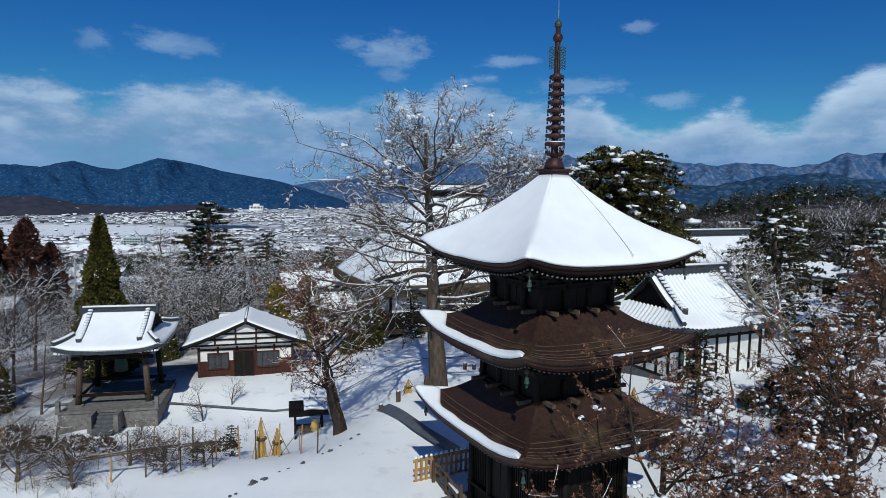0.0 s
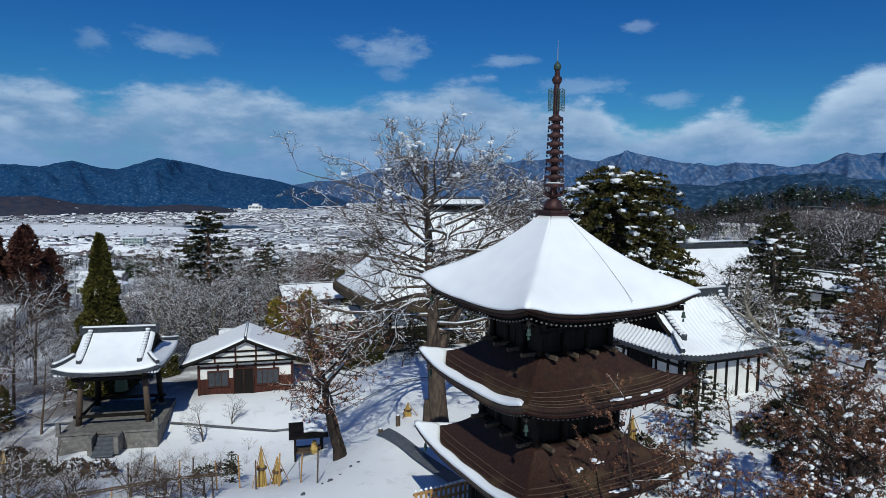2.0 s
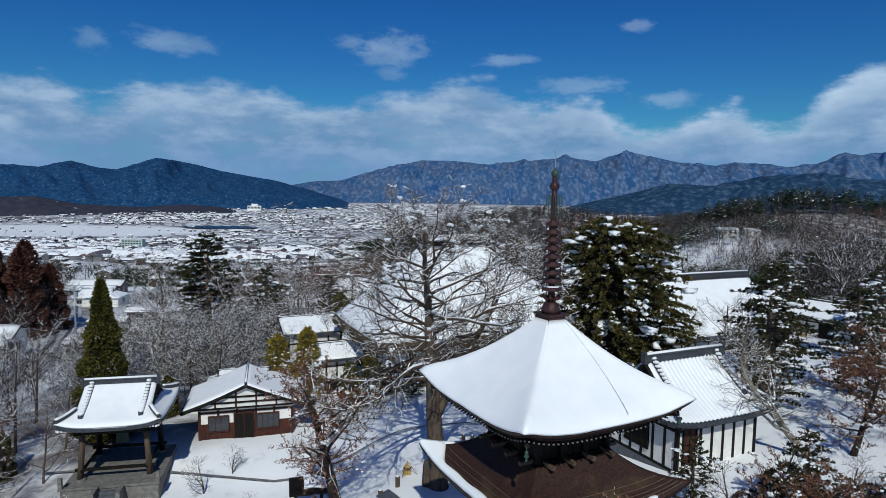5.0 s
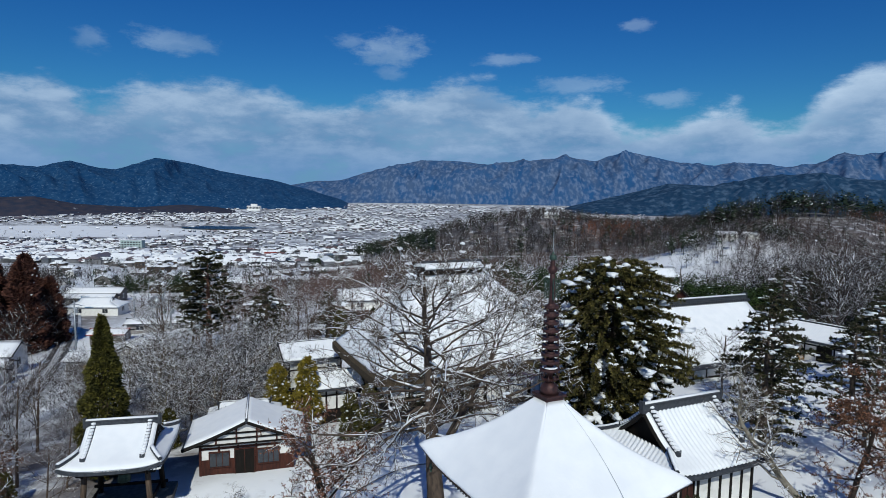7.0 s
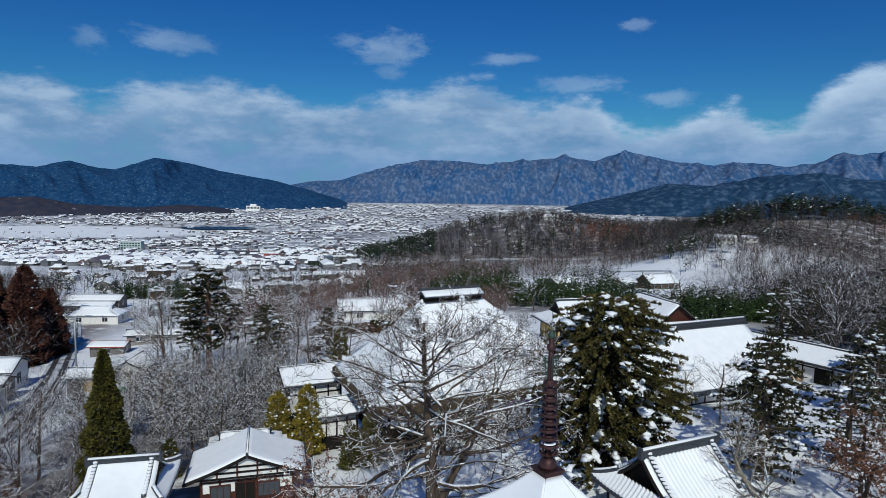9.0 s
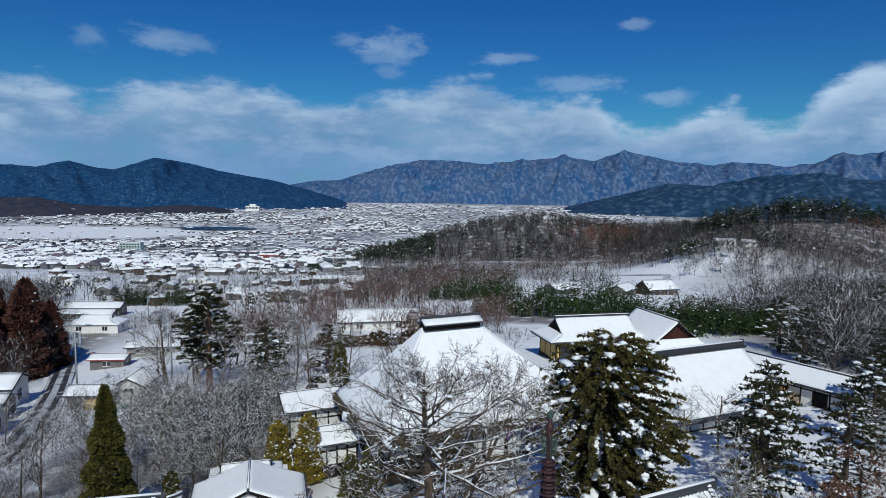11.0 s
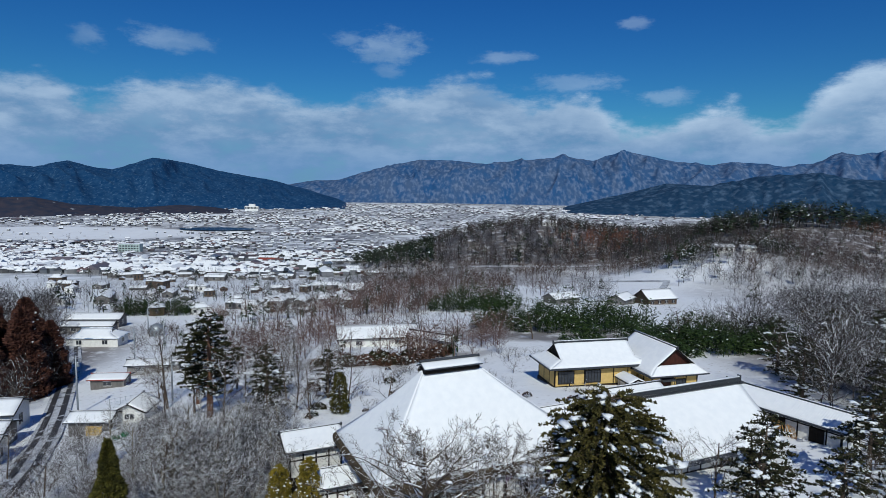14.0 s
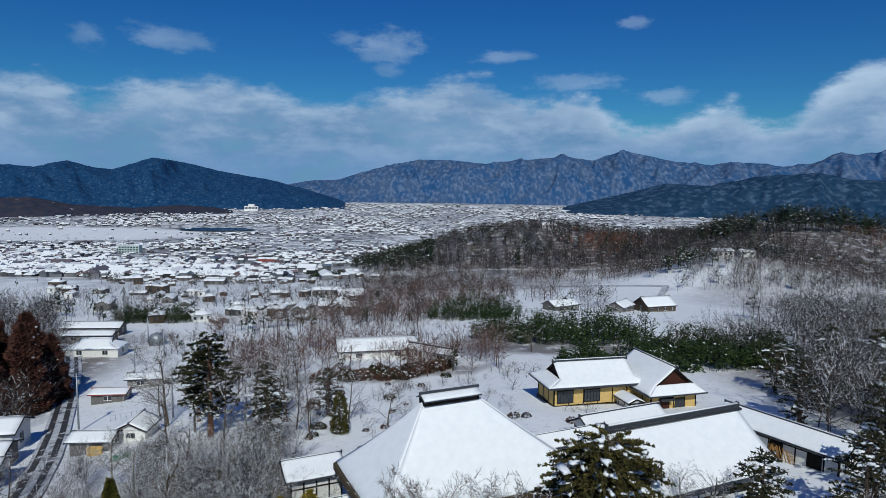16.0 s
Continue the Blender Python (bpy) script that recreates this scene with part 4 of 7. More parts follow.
# bell tower
def bell_tower():
    p = thing("bell_tower", pose(-23.2, 45.1, 0, 0, 0, 12.5), "open wooden bell tower with a snowy tiled roof", "bell tower")
    z = -2.35
    plat = part("platform", Build().box(-3.1, -3.7, z - 3.0, 3.1, 3.1, z, bevel=0.05), CONCRETE, p, "grey stone platform")
    part("platform_edge", Build().box(-3.2, -3.8, z - 0.02, 3.2, -3.45, z + 0.12), CONCRETE, plat)
    for k in range(5):
        part("step", Build().box(-0.65, -3.75 - 0.32 * (5 - k), z - 1.0, 0.65, -3.70 - 0.32 * (4 - k), z - 0.9 + 0.18 * k), STONE, plat)
    for s in (-1, 1):
        part("stair_cheek", Build().box(s * 0.8 - 0.14, -5.0, z - 1.0, s * 0.8 + 0.14, -3.82, z + 0.15), CONCRETE, plat)
        part("newel", Build().box(s * 3.05 - 0.12, -3.78, z, s * 3.05 + 0.12, -3.54, z + 0.85), CONCRETE, plat)
    for sx in (-1, 1):
        for sy in (-1, 1):
            part("post", Build().tube([(sx * 2.25, sy * 2.1 - 0.2, z), (sx * 2.0, sy * 1.9 - 0.2, 1.7)], [0.21, 0.19], 10), WOOD if sy < 0 else DARKWOOD, p, smooth=True)
            part("base_stone", Build().lathe([(0.38, 0), (0.36, 0.1), (0.26, 0.14)], 10, (sx * 2.25, sy * 2.1 - 0.2, z)), CONCRETE, p)
    for zz, hh in ((-1.75, 0.2), (0.85, 0.24), (1.3, 0.2)):
        for sy in (-1, 1):
            part("tie_beam", Build().box(-2.6, sy * 1.98 - 0.28, zz, 2.6, sy * 1.98 - 0.12, zz + hh), DARKWOOD, p)
        for sx in (-1, 1):
            part("tie_beam", Build().box(sx * 2.1 - 0.08, -2.5, zz + 0.03, sx * 2.1 + 0.08, 2.1, zz + hh - 0.03), DARKWOOD, p)
    part("bell_beam", Build().box(-2.2, -0.35, 0.9, 2.2, -0.05, 1.2), DARKWOOD, p)
    part("bronze_bell", Build().lathe([(0.06, 0.9), (0.3, 0.78), (0.38, 0.5), (0.42, -0.1), (0.46, -0.5), (0.42, -0.52)], 18, (0, -0.2, 0)), VERDIGRIS, p, "dark bronze temple bell", smooth=True)
    args = dict(h=1.95, sag=0.42, lift=0.42)
    r = roof(p, 1.75, 3.3, 3.75, 2.4, 0.42, snow=0.20, ridge=0.42, gable=DARKWOOD, **args)
    descending_ridges(r, 0.24, 3.75, 2.4, 0.42, 1.95, 0.42, 0.42, 3.3)
    eave_rafters(r, 3.2, 3.65, 0.0, 30, DARKWOOD, WHITEPAINT)


bell_tower()


def tea_house():
    p = thing("tea_house", pose(-16.6, 53.3, 0.1, 0, 0, 105), "small timber and plaster hall with a snowy gabled roof", "temple hall")
    z = -3.3
    part("foundation", Build().box(-2.9, -4.0, z - 1.2, 6.4, 4.0, z + 0.3), CONCRETE, p)
    walls(p, z + 0.3, 0.15, 2.2, 3.7, PLASTER, 3, REDWOOD, dado=REDWOOD, dado_h=0.50)
    roof(p, -0.05, 3.1, 5.0, 3.1, 0.0, 2.0, 0.16, 0.1, thick=0.14, snow=0.2, ridge=0.18, gable=PLASTER, trim=DARKWOOD, verge_set=0.35)
    for y in (-2.4, -0.8, 0.8, 2.4):
        part("gable_post", Build().box(-2.84, y - 0.07, 0.1, -2.70, y + 0.07, 1.72 - 0.36 * abs(y)), REDWOOD, p)
    for zz, w in ((0.85, 2.3), (0.40, 3.5), (-0.05, 4.5)):
        part("gable_beam", Build().box(-2.85, -w, zz, -2.70, w, zz + 0.13), DARKWOOD, p)
    # lower hipped rear part, its ridge across the first
    back = part("rear_wing", Build().box(2.3, -3.4, z, 6.0, 3.4, -0.1), PLASTER, p, "plastered rear part of the hall")
    rr = roof(p, -0.15, 3.4, 2.4, 2.2, 0.5, 1.25, 0.15, 0.05, thick=0.14, snow=0.2, ridge=0.18, gable=PLASTER, trim=DARKWOOD)
    rr.matrix_basis = pose(4.3, 0.4, -0.15, 0, 0, 90)
    # entrance on the gable side, under a board lintel
    opening(p, -2.24, 0.2, z + 0.5, 1.5, 2.1, -90, "door", DARKWOOD, REDWOOD, 2)
    opening(p, -2.24, -1.7, z + 1.25, 1.7, 1.2, -90, "window", GLASS, REDWOOD, 4)
    opening(p, -2.24, 2.2, z + 1.25, 1.5, 1.2, -90, "window", GLASS, REDWOOD, 3)
    part("porch_step", Build().box(-3.7, -0.7, z - 0.1, -2.3, 1.2, z + 0.25, bevel=0.04), GOLDWOOD, p)
    part("veranda", Build().box(-3.1, -3.6, z + 0.22, -2.25, -0.9, z + 0.42), REDWOOD, p)
    part("veranda", Build().box(-3.1, 1.4, z + 0.22, -2.25, 3.6, z + 0.42), REDWOOD, p)


tea_house()


def main_hall():
    p = thing("main_hall", pose(2.9, 68.4, 0, 0, 0, 24.8), "large temple hall with a steep thatched hipped roof under snow", "temple hall")
    walls(p, -0.9, 4.0, 11.2, 6.0, PLASTER, 11, DARKWOOD, dado=DARKWOOD)
    part("veranda", Build().box(-12.0, -7.1, -0.5, 12.0, -6.0, -0.3), WOOD, p)
    r = roof(p, 3.6, 13.0, 7.6, 3.1, 1.0, 8.8, 0.10, 0.25, thick=0.7, snow=0.24, tiles=THATCH, ridge=0, gable=None, skew=-2.0)
    cap = Build().box(-5.3, -0.75, 8.55, 1.3, 0.75, 9.15)
    part("ridge_box", cap, DARKWOOD, r, "dark boarded ridge box")
    rc = part("ridge_roof", Build().shell(lambda u, v: (-5.5 + 7.0 * u, -1.1 * (1 - v), 9.15 + 0.45 * v), 8, 3, 0.1).shell(lambda u, v: (1.5 - 7.0 * u, 1.1 * (1 - v), 9.15 + 0.45 * v), 8, 3, 0.1), TILE, r)
    part("ridge_snow", Build().shell(lambda u, v: (-5.45 + 6.9 * u, -1.08 * (1 - v), 9.32 + 0.45 * v), 8, 3, 0.15).shell(lambda u, v: (1.45 - 6.9 * u, 1.08 * (1 - v), 9.32 + 0.45 * v), 8, 3, 0.15), SNOW, r, smooth=True)
    part("ridge_tiles", Build().tube([(-5.6, 0, 9.82), (1.6, 0, 9.82)], [0.17, 0.17], 8), TILE, r)
    for x in (-2.2, 0.4, 3.0, 5.6):
        opening(p, x, -6.05, -0.3, 2.2, 2.6, 0, "sliding_door", PLASTER, DARKWOOD, 4)
    # dyed curtain at the entrance
    cur = Build()
    cur.shell(lambda u, v: (1.0 + 5.6 * u, -7.3 + 0.06 * math.sin(u * 40), 3.0 - (1.5 - 1.1 * abs(math.sin(u * 2 * math.pi)) ** 0.7) * (1 - v)), 60, 6, 0.02)
    part("entrance_curtain", cur, PINKCLOTH, p, "purple festooned cloth curtain", smooth=True)


main_hall()
for nm, x, y, L, W, z0, h, t in (("annex", -15.3, 73.2, 3.6, 3.2, 1.7, 1.3, 24.8), ("annex", -11.4, 65.6, 2.8, 2.4, 0.6, 1.1, 24.8), ("corridor", 16.5, 79.0, 6.0, 2.0, 3.2, 1.1, 24)):
    a = thing(nm, pose(x, y, 0, 0, 0, t), "low plastered temple annex with a snow-covered tiled roof", "annex", "temple annexes")
    walls(a, G(x, y) - 0.3, z0 + 0.1, L - 0.6, W - 0.6, PLASTER, 4, dado=DARKWOOD)
    roof(a, z0, L, W, L, 0.0, h, 0.1, 0.1, ridge=0.22, snow=0.2)


def white_hall():
    p = thing("white_hall", pose(15.1, 38.5, 0, 0, 0, 25), "white-plastered hall with dark posts and a snowy hip-and-gable tile roof", "temple hall")
    walls(p, 2.2, 5.3, 3.15, 2.8, PLASTER, 7, DARKWOOD)
    part("foundation", Build().box(-3.25, -2.9, 1.0, 3.25, 2.9, 2.2), STONE, p)
    args = dict(h=2.75, sag=0.42, lift=0.3)
    r = roof(p, 5.25, 3.95, 3.7, 3.1, 0.42, snow=0.07, ribs=0.085, ridge=0.42, gable=DARKWOOD, **args)
    descending_ridges(r, 0.35, 3.7, 3.1, 0.42, 2.75, 0.42, 0.3, 3.9, 0.15)
    eave_rafters(r, 3.8, 3.6, 0.02, 34, DARKWOOD, TILE)
    opening(p, -2.25, -2.83, 2.6, 0.9, 2.2, 0, "door", REDWOOD, DARKWOOD, 2)
    opening(p, -3.18, 0.4, 2.9, 1.9, 1.9, -90, "lattice_window", DARKWOOD, DARKWOOD, 10)


white_hall()


def big_hall():
    p = thing("temple_kitchen_hall", pose(28.7, 74.2, -0.7, 0, 0, 23.5), "broad temple residence with a long snow-covered gabled roof", "temple hall")
    walls(p, 0.2, 3.5, 9.6, 6.0, PLASTER, 10, DARKWOOD, dado=DARKWOOD)
    r = roof(p, 3.3, 10.2, 7.4, 10.2, 0.0, 5.3, 0.08, 0.0, thick=0.3, snow=0.24, ridge=0.55, gable=PLASTER)
    b = Build()
    for i in range(70):
        x = -10.4 + 20.8 * i / 69
        b.box(x - 0.07, -0.62, 5.12, x + 0.07, 0.62, 5.42)
    tagged(part("ridge_tiles", b, TILE, r, "row of ridge cover tiles"), kind="stuff")
    for x in (2.0, 4.4, 6.6, 8.4):
        opening(p, x, -6.05, 1.3, 1.7, 1.2, 0, "window", GLASS, DARKWOOD, 4)
    wing = thing("storehouse_wing", pose(27.3, 91.8, -0.5, 0, 0, 24), "low white-walled wing with a snowy gabled roof", "annex", "temple annexes")
    walls(wing, -2.2, 1.6, 6.6, 2.2, PLASTER, 6)
    roof(wing, 1.5, 7.4, 2.9, 7.4, 0.0, 1.5, 0.1, 0.0, ridge=0.3, snow=0.2)
    p = thing("long_white_storehouse", pose(47.6, 83.6, -0.3, 0, 0, -58), "long white-plastered storehouse with a thinly snowed tile roof", "storehouse")
    walls(p, -0.6, 2.9, 8.2, 2.3, PLASTER, 9)
    roof(p, 2.8, 9.0, 3.1, 9.0, 0.0, 1.7, 0.1, 0.0, ridge=0.25, snow=0.10, ribs=0.04)
    for x in (-4.4, 0.2, 5.2):
        opening(p, x, -2.33, -0.2, 1.7, 2.2, 0, "door", DARKWOOD, DARKWOOD, 2)
    for i in range(7):
        r = thing("firewood_rack", pose(44.8 + 0.3 * i, 81.8 - 0.45 * i, G(46, 80) + 0.05, 0, 0, 20 + 13 * i), "leaning bundle of bare wooden poles beside the storehouse", "poles", "stored poles")
        for k in range(4):
            part("pole", Build().tube([(0.22 * k, 0, 0), (0.22 * k + 0.1, 0.5, 1.7)], [0.04, 0.03], 5), GOLDWOOD, r)


big_hall()


def guest_house():
    p = thing("guest_house", pose(27.6, 112.6, 0.9, 0, 0, 13), "ochre-walled guest house with dark timber frames and snowy hipped roofs", "house")
    z = -3.5
    walls(p, z, 0.2, 8.4, 3.6, OCHRE, 6, DARKWOOD)
    part("foundation", Build().box(-8.6, -3.8, z - 2.5, 8.6, 3.8, z), WOOD, p)
    roof(p, 0.05, 9.9, 5.0, 7.2, 0.35, 3.3, 0.15, 0.05, ridge=0.4, snow=0.22, gable=DARKWOOD)
    for x in (-6.3, -1.2):
        opening(p, x, -3.65, z + 0.6, 2.9, 2.1, 0, "window", GLASS, DARKWOOD, 5)
    q = thing("guest_house_wing", pose(39.6, 113.6, 0, 0, 0, 105), "ochre-walled wing with a red-boarded gable under a snowy roof", "house")
    walls(q, z, 0.3, 6.4, 4.5, OCHRE, 5, DARKWOOD)
    part("foundation", Build().box(-6.6, -4.7, z - 2.5, 6.6, 4.7, z), WOOD, q)
    roof(q, 0.15, 7.9, 5.9, 6.6, 0.34, 4.4, 0.12, 0.05, ridge=0.3, snow=0.22, gable=REDWOOD, verge_set=0.7)
    for y, w, k in ((1.9, 1.9, "door"), (-1.2, 1.8, "window")):
        opening(q, -6.45, y, z + 0.3, w, 2.2, -90, k, REDWOOD if k == "door" else GLASS, DARKWOOD, 3)
    part("porch_roof", Build().shell(lambda u, v: (-6.4 - 1.3 * (1 - v), 0.6 + 2.6 * u, z + 2.75 + 0.5 * v), 4, 3, 0.12), TILE, q)
    c = thing("covered_passage", pose(33.4, 108.6, 0, 0, 0, 105), "low passage with a snow-covered lean-to roof", "annex", "temple annexes")
    walls(c, z, -1.1, 2.6, 1.0, PLASTER, 3)
    roof(c, -1.2, 3.2, 1.7, 3.2, 0.0, 0.7, 0.1, 0.0, ridge=0, snow=0.2)


guest_house()


# ---- small things in the precinct ----
def fence():
    p = thing("picket_fence", pose(PAG[0], PAG[1], 0, 0, 0, PTURN), "wooden picket fence with snow caps round the pagoda", "fence")
    n = 0
    for i in range(34):
        x = -3.1 + 0.245 * i
        k = part("picket", Build().box(x - 0.055, 4.93, -0.2, x + 0.055, 4.98, 1.36), GOLDWOOD, p)
        k.data.name = "picket"
        part("snow_cap", ROLLSNOW, SNOW, k).matrix_basis = Matrix.LocRotScale((x, 4.955, 1.38), None, (0.42, 0.32, 0.6))
    for z in (0.25, 0.75, 1.15):
        part("rail", Build().box(-3.2, 4.985, z, 5.2, 5.06, z + 0.09), GOLDWOOD, p)
    for i in range(30):
        x = -3.1 + 0.27 * i
        part("picket", Build().box(x - 0.05, -4.98, -0.2, x + 0.05, -4.93, 1.3), GOLDWOOD, p)
    for z in (0.3, 1.1):
        part("rail", Build().box(-3.2, -5.06, z, 5.0, -4.985, z + 0.09), GOLDWOOD, p)
    h = thing("stair_handrail", pose(PAG[0], PAG[1], 0, 0, 0, PTURN), "weathered wooden stair rail beside the pagoda", "handrail")
    for z in (0.35, 0.7, 1.05):
        part("rail", Build().tube([(-2.3, 4.6, z + 0.1), (-2.6, 2.2, z + 0.1)], [0.055, 0.055], 6), WOOD, h)
    for y in (4.6, 3.4, 2.2):
        part("post", Build().box(-2.5, y - 0.06, -0.1, -2.38, y + 0.06, 1.25), WOOD, h)


fence()


def bollard(x, y, h, r=0.14):
    b = solid("path_post", Build().lathe([(r, -0.2), (r, h - 0.04), (r * 0.8, h)], 10), WOOD, "short round wooden post beside the temple path", "post", place=pose(x, y, G(x, y)), group="path posts")
    part("snow_cap", ROLLSNOW, SNOW, b).matrix_basis = Matrix.LocRotScale((0, 0, h), None, (r * 4, r * 4, 0.6))


for x, y, h in ((-2.5, 36.8, 0.75), (1.75, 44.5, 0.45), (2.4, 44.6, 0.35), (3.4, 44.9, 0.5), (-3.5, 36.4, 0.35), (4.4, 45.4, 0.5)):
    bollard(x, y, h)


def shelter(x, y, turn):
    z = G(x, y)
    p = thing("wooden_shelter", pose(x, y, z, 0, 0, turn), "little roofed wooden stand with straw wreaths", "shelter")
    for sx in (-1, 1):
        for sy in (-1, 1):
            part("post", Build().box(sx * 0.85 - 0.07, sy * 0.55 - 0.07, -0.2, sx * 0.85 + 0.07, sy * 0.55 + 0.07, 1.55 + 0.1 * sy), DARKWOOD, p)
    part("roof", Build().shell(lambda u, v: (-1.25 + 2.5 * u, -0.95 + 1.9 * v, 1.5 + 0.35 * v), 6, 4, 0.1), DARKWOOD, p)
    part("snow_cover", Build().shell(lambda u, v: (-0.3 + 1.5 * u, -0.5 + 1.3 * v, 1.78 + 0.26 * v + 0.05 * math.sin(u * 5)), 10, 6, 0.16), SNOW, p, smooth=True)
    part("shelf", Build().box(-0.9, -0.5, 0.25, 0.9, 0.5, 0.38), WOOD, p)
    part("straw_wreath", Build().lathe([(0.2, 0.3), (0.26, 0.6), (0.12, 1.1)], 8, (0.35, -0.62, 0)), STRAW, p)


shelter(-8.6, 40.2, 14)


def straw_wrap(x, y, h=1.9, lean=0.0):
    z = G(x, y)
    rng = random.Random(int(x * 10))
    p = thing("straw_frost_wrap", pose(x, y, z), "golden straw bundle tied round a garden shrub", "straw wrap", "straw wraps")
    b = Build()
    for i in range(46):
        a, r = rng.uniform(0, 6.28), rng.uniform(0.10, 0.30)
        b.tube([(r * math.cos(a), r * math.sin(a), -0.05), (r * 0.55 * math.cos(a), r * 0.55 * math.sin(a), h * 0.55), (r * 0.12 * math.cos(a + 0.3) + lean, r * 0.12 * math.sin(a), h * rng.uniform(0.85, 1.05))], [0.03, 0.028, 0.008], 4)
    tagged(part("straw", b, STRAW, p), kind="stuff")
    part("tie", Build().lathe([(0.26, h * 0.5), (0.28, h * 0.53), (0.24, h * 0.56)], 10), WOOD, p)
    for k in range(3):
        a = 2.1 * k
        part("stake", Build().tube([(0.7 * math.cos(a), 0.7 * math.sin(a), -0.1), (0, 0, h * 1.1)], [0.025, 0.02], 5), GOLDWOOD, p)


for x, y, h in ((-8.8, 30.2, 1.9), (-27.2, 38.2, 1.5), (-2.0, 38.5, 0.8), (10.2, 32.5, 1.4), (-8.2, 30.9, 1.3), (-2.3, 63.0, 1.2)):
    straw_wrap(x, y, h)
# tree-prop frames of poles and a rope rail by the path
for i in range(10):
    x, y = -14.5 + 0.95 * i, 28.4 + 0.35 * (i % 3) + 0.15 * i
    solid("support_pole", Build().tube([(0, 0, -0.3), (0.1 * math.sin(i), 0.05, 1.5 + 0.2 * (i % 2))], [0.04, 0.035], 6), GOLDWOOD if i % 3 else WOOD, "slim wooden pole propping a pruned tree", "pole", place=pose(x, y, G(x, y)), group="support poles")
def trellis(x0, y0, x1, y1, n):
    p = thing("plum_trellis", pose(0, 0, 0), "low trellis of weathered poles under the pruned plums", "trellis")
    for i in range(n):
        f = i / (n - 1)
        x, y = x0 + (x1 - x0) * f, y0 + (y1 - y0) * f + 0.06 * math.sin(i * 2.3)
        part("post", Build().tube([(x, y, G(x, y) - 0.3), (x + 0.05 * math.sin(i), y, G(x, y) + 1.25)], [0.04, 0.035], 6), GOLDWOOD if i % 4 == 1 else WOOD, p)
    for dz, o in ((1.18, 0.0), (1.12, 0.07)):
        pts = [(x0 + (x1 - x0) * f - 0.2 + 0.4 * f, y0 + (y1 - y0) * f - o, G(x0 + (x1 - x0) * f, y0 + (y1 - y0) * f) + dz) for f in np.linspace(0, 1, 9)]
        part("rail", Build().tube(pts, [0.035] * 9, 6), WOOD, p)


trellis(-15.2, 25.2, -10.4, 28.0, 5)
rail = thing("path_handrail", pose(-7.6, 31.2, G(-7.6, 31.2), 0, 0, 70), "thin dark metal handrail in the snow", "handrail")
part("rail", Build().tube([(-0.9, 0, 0.25), (0.9, 0, 0.95)], [0.025, 0.025], 6), STEEL, rail)
for x in (-0.8, 0.8):
    part("post", Build().tube([(x, 0, -0.3), (x, 0, 0.6 + x * 0.39)], [0.03, 0.03], 6), STEEL, rail)


def strip(name, pts, width, material, label, kind="structure", up=0.03, dz=0.0):
    """A narrow band that lies on the land along a line."""
    P = []
    for (x0, y0), (x1, y1) in zip(pts[:-1], pts[1:]):
        n = max(2, int(math.hypot(x1 - x0, y1 - y0) / max(1.0, width * 0.6)))
        P += [(x0 + (x1 - x0) * i / n, y0 + (y1 - y0) * i / n) for i in range(n)]
    P.append(pts[-1])
    b = Build()
    for i, (x, y) in enumerate(P):
        q, r = P[max(i - 1, 0)], P[min(i + 1, len(P) - 1)]
        d = math.hypot(r[0] - q[0], r[1] - q[1])
        nx, ny = -(r[1] - q[1]) / d, (r[0] - q[0]) / d
        for s in (-1, 0, 1):
            xx, yy = x + s * nx * width / 2, y + s * ny * width / 2
            b.v.append((xx, yy, G(xx, yy) + up + (0.14 if y < 80 else 0.3)))
    for i in range(len(P) - 1):
        for k in (0, 1):
            b.f.append((i * 3 + k, i * 3 + k + 1, i * 3 + k + 4, i * 3 + k + 3)[::-1])
    return solid(name, b, material, label, kind=kind)


rng = random.Random(66)
for i in range(13):
    f = i / 12
    x, y = -8.6 + 4.4 * f + rng.gauss(0, 0.10), 24.6 + 6.6 * f + 1.2 * f * f + rng.gauss(0, 0.12)
    s = 0.06 + 0.16 * rng.random() ** 2
    solid("edging_stone", Build().blob((0, 0, 0), (s * 1.3, s * 0.8, s * 0.5), 7, 4, 0.4, rng), STONE, "dark edging stone showing through the snow", "stone", place=pose(x, y, G(x, y) + 0.05, 0, 0, rng.uniform(30, 90)), group="edging stones")
strip("path_slabs", [(-3.4, 36.4), (-1.0, 32.0), (0.8, 29.2)], 0.85, STONE, "wet dark paving slabs swept free of snow")
strip("path_kerb", [(-30, 46.5), (-12, 44.4), (-4, 46.2), (4, 48.4), (9, 49.6)], 0.22, CONCRETE, "stone kerb along the temple path")
ROADLINE = [(-55.5, 76), (-59.5, 88), (-66.0, 103), (-73.6, 118.5), (-91.0, 152), (-106.0, 180), (-121, 206)]
strip("road", ROADLINE, 4.8, SLUSH, "country road under trodden snow")
for off in (-1.15, 0.95):
    strip("wheel_track", [(x + off, y + off * 0.45) for x, y in ROADLINE], 1.05, ROAD, "dark wet wheel track in the snow", up=0.11)
strip("lane", [(-62, 300), (-30, 420), (-25, 470), (40, 480), (110, 455), (150, 410), (128, 362), (116, 318)], 4.5, SLUSH, "winding snowy lane with dark tracks")
strip("farm_road", [(-150, 560), (-60, 585), (60, 575), (170, 560)], 5, SLUSH, "road along the foot of the wooded hill")


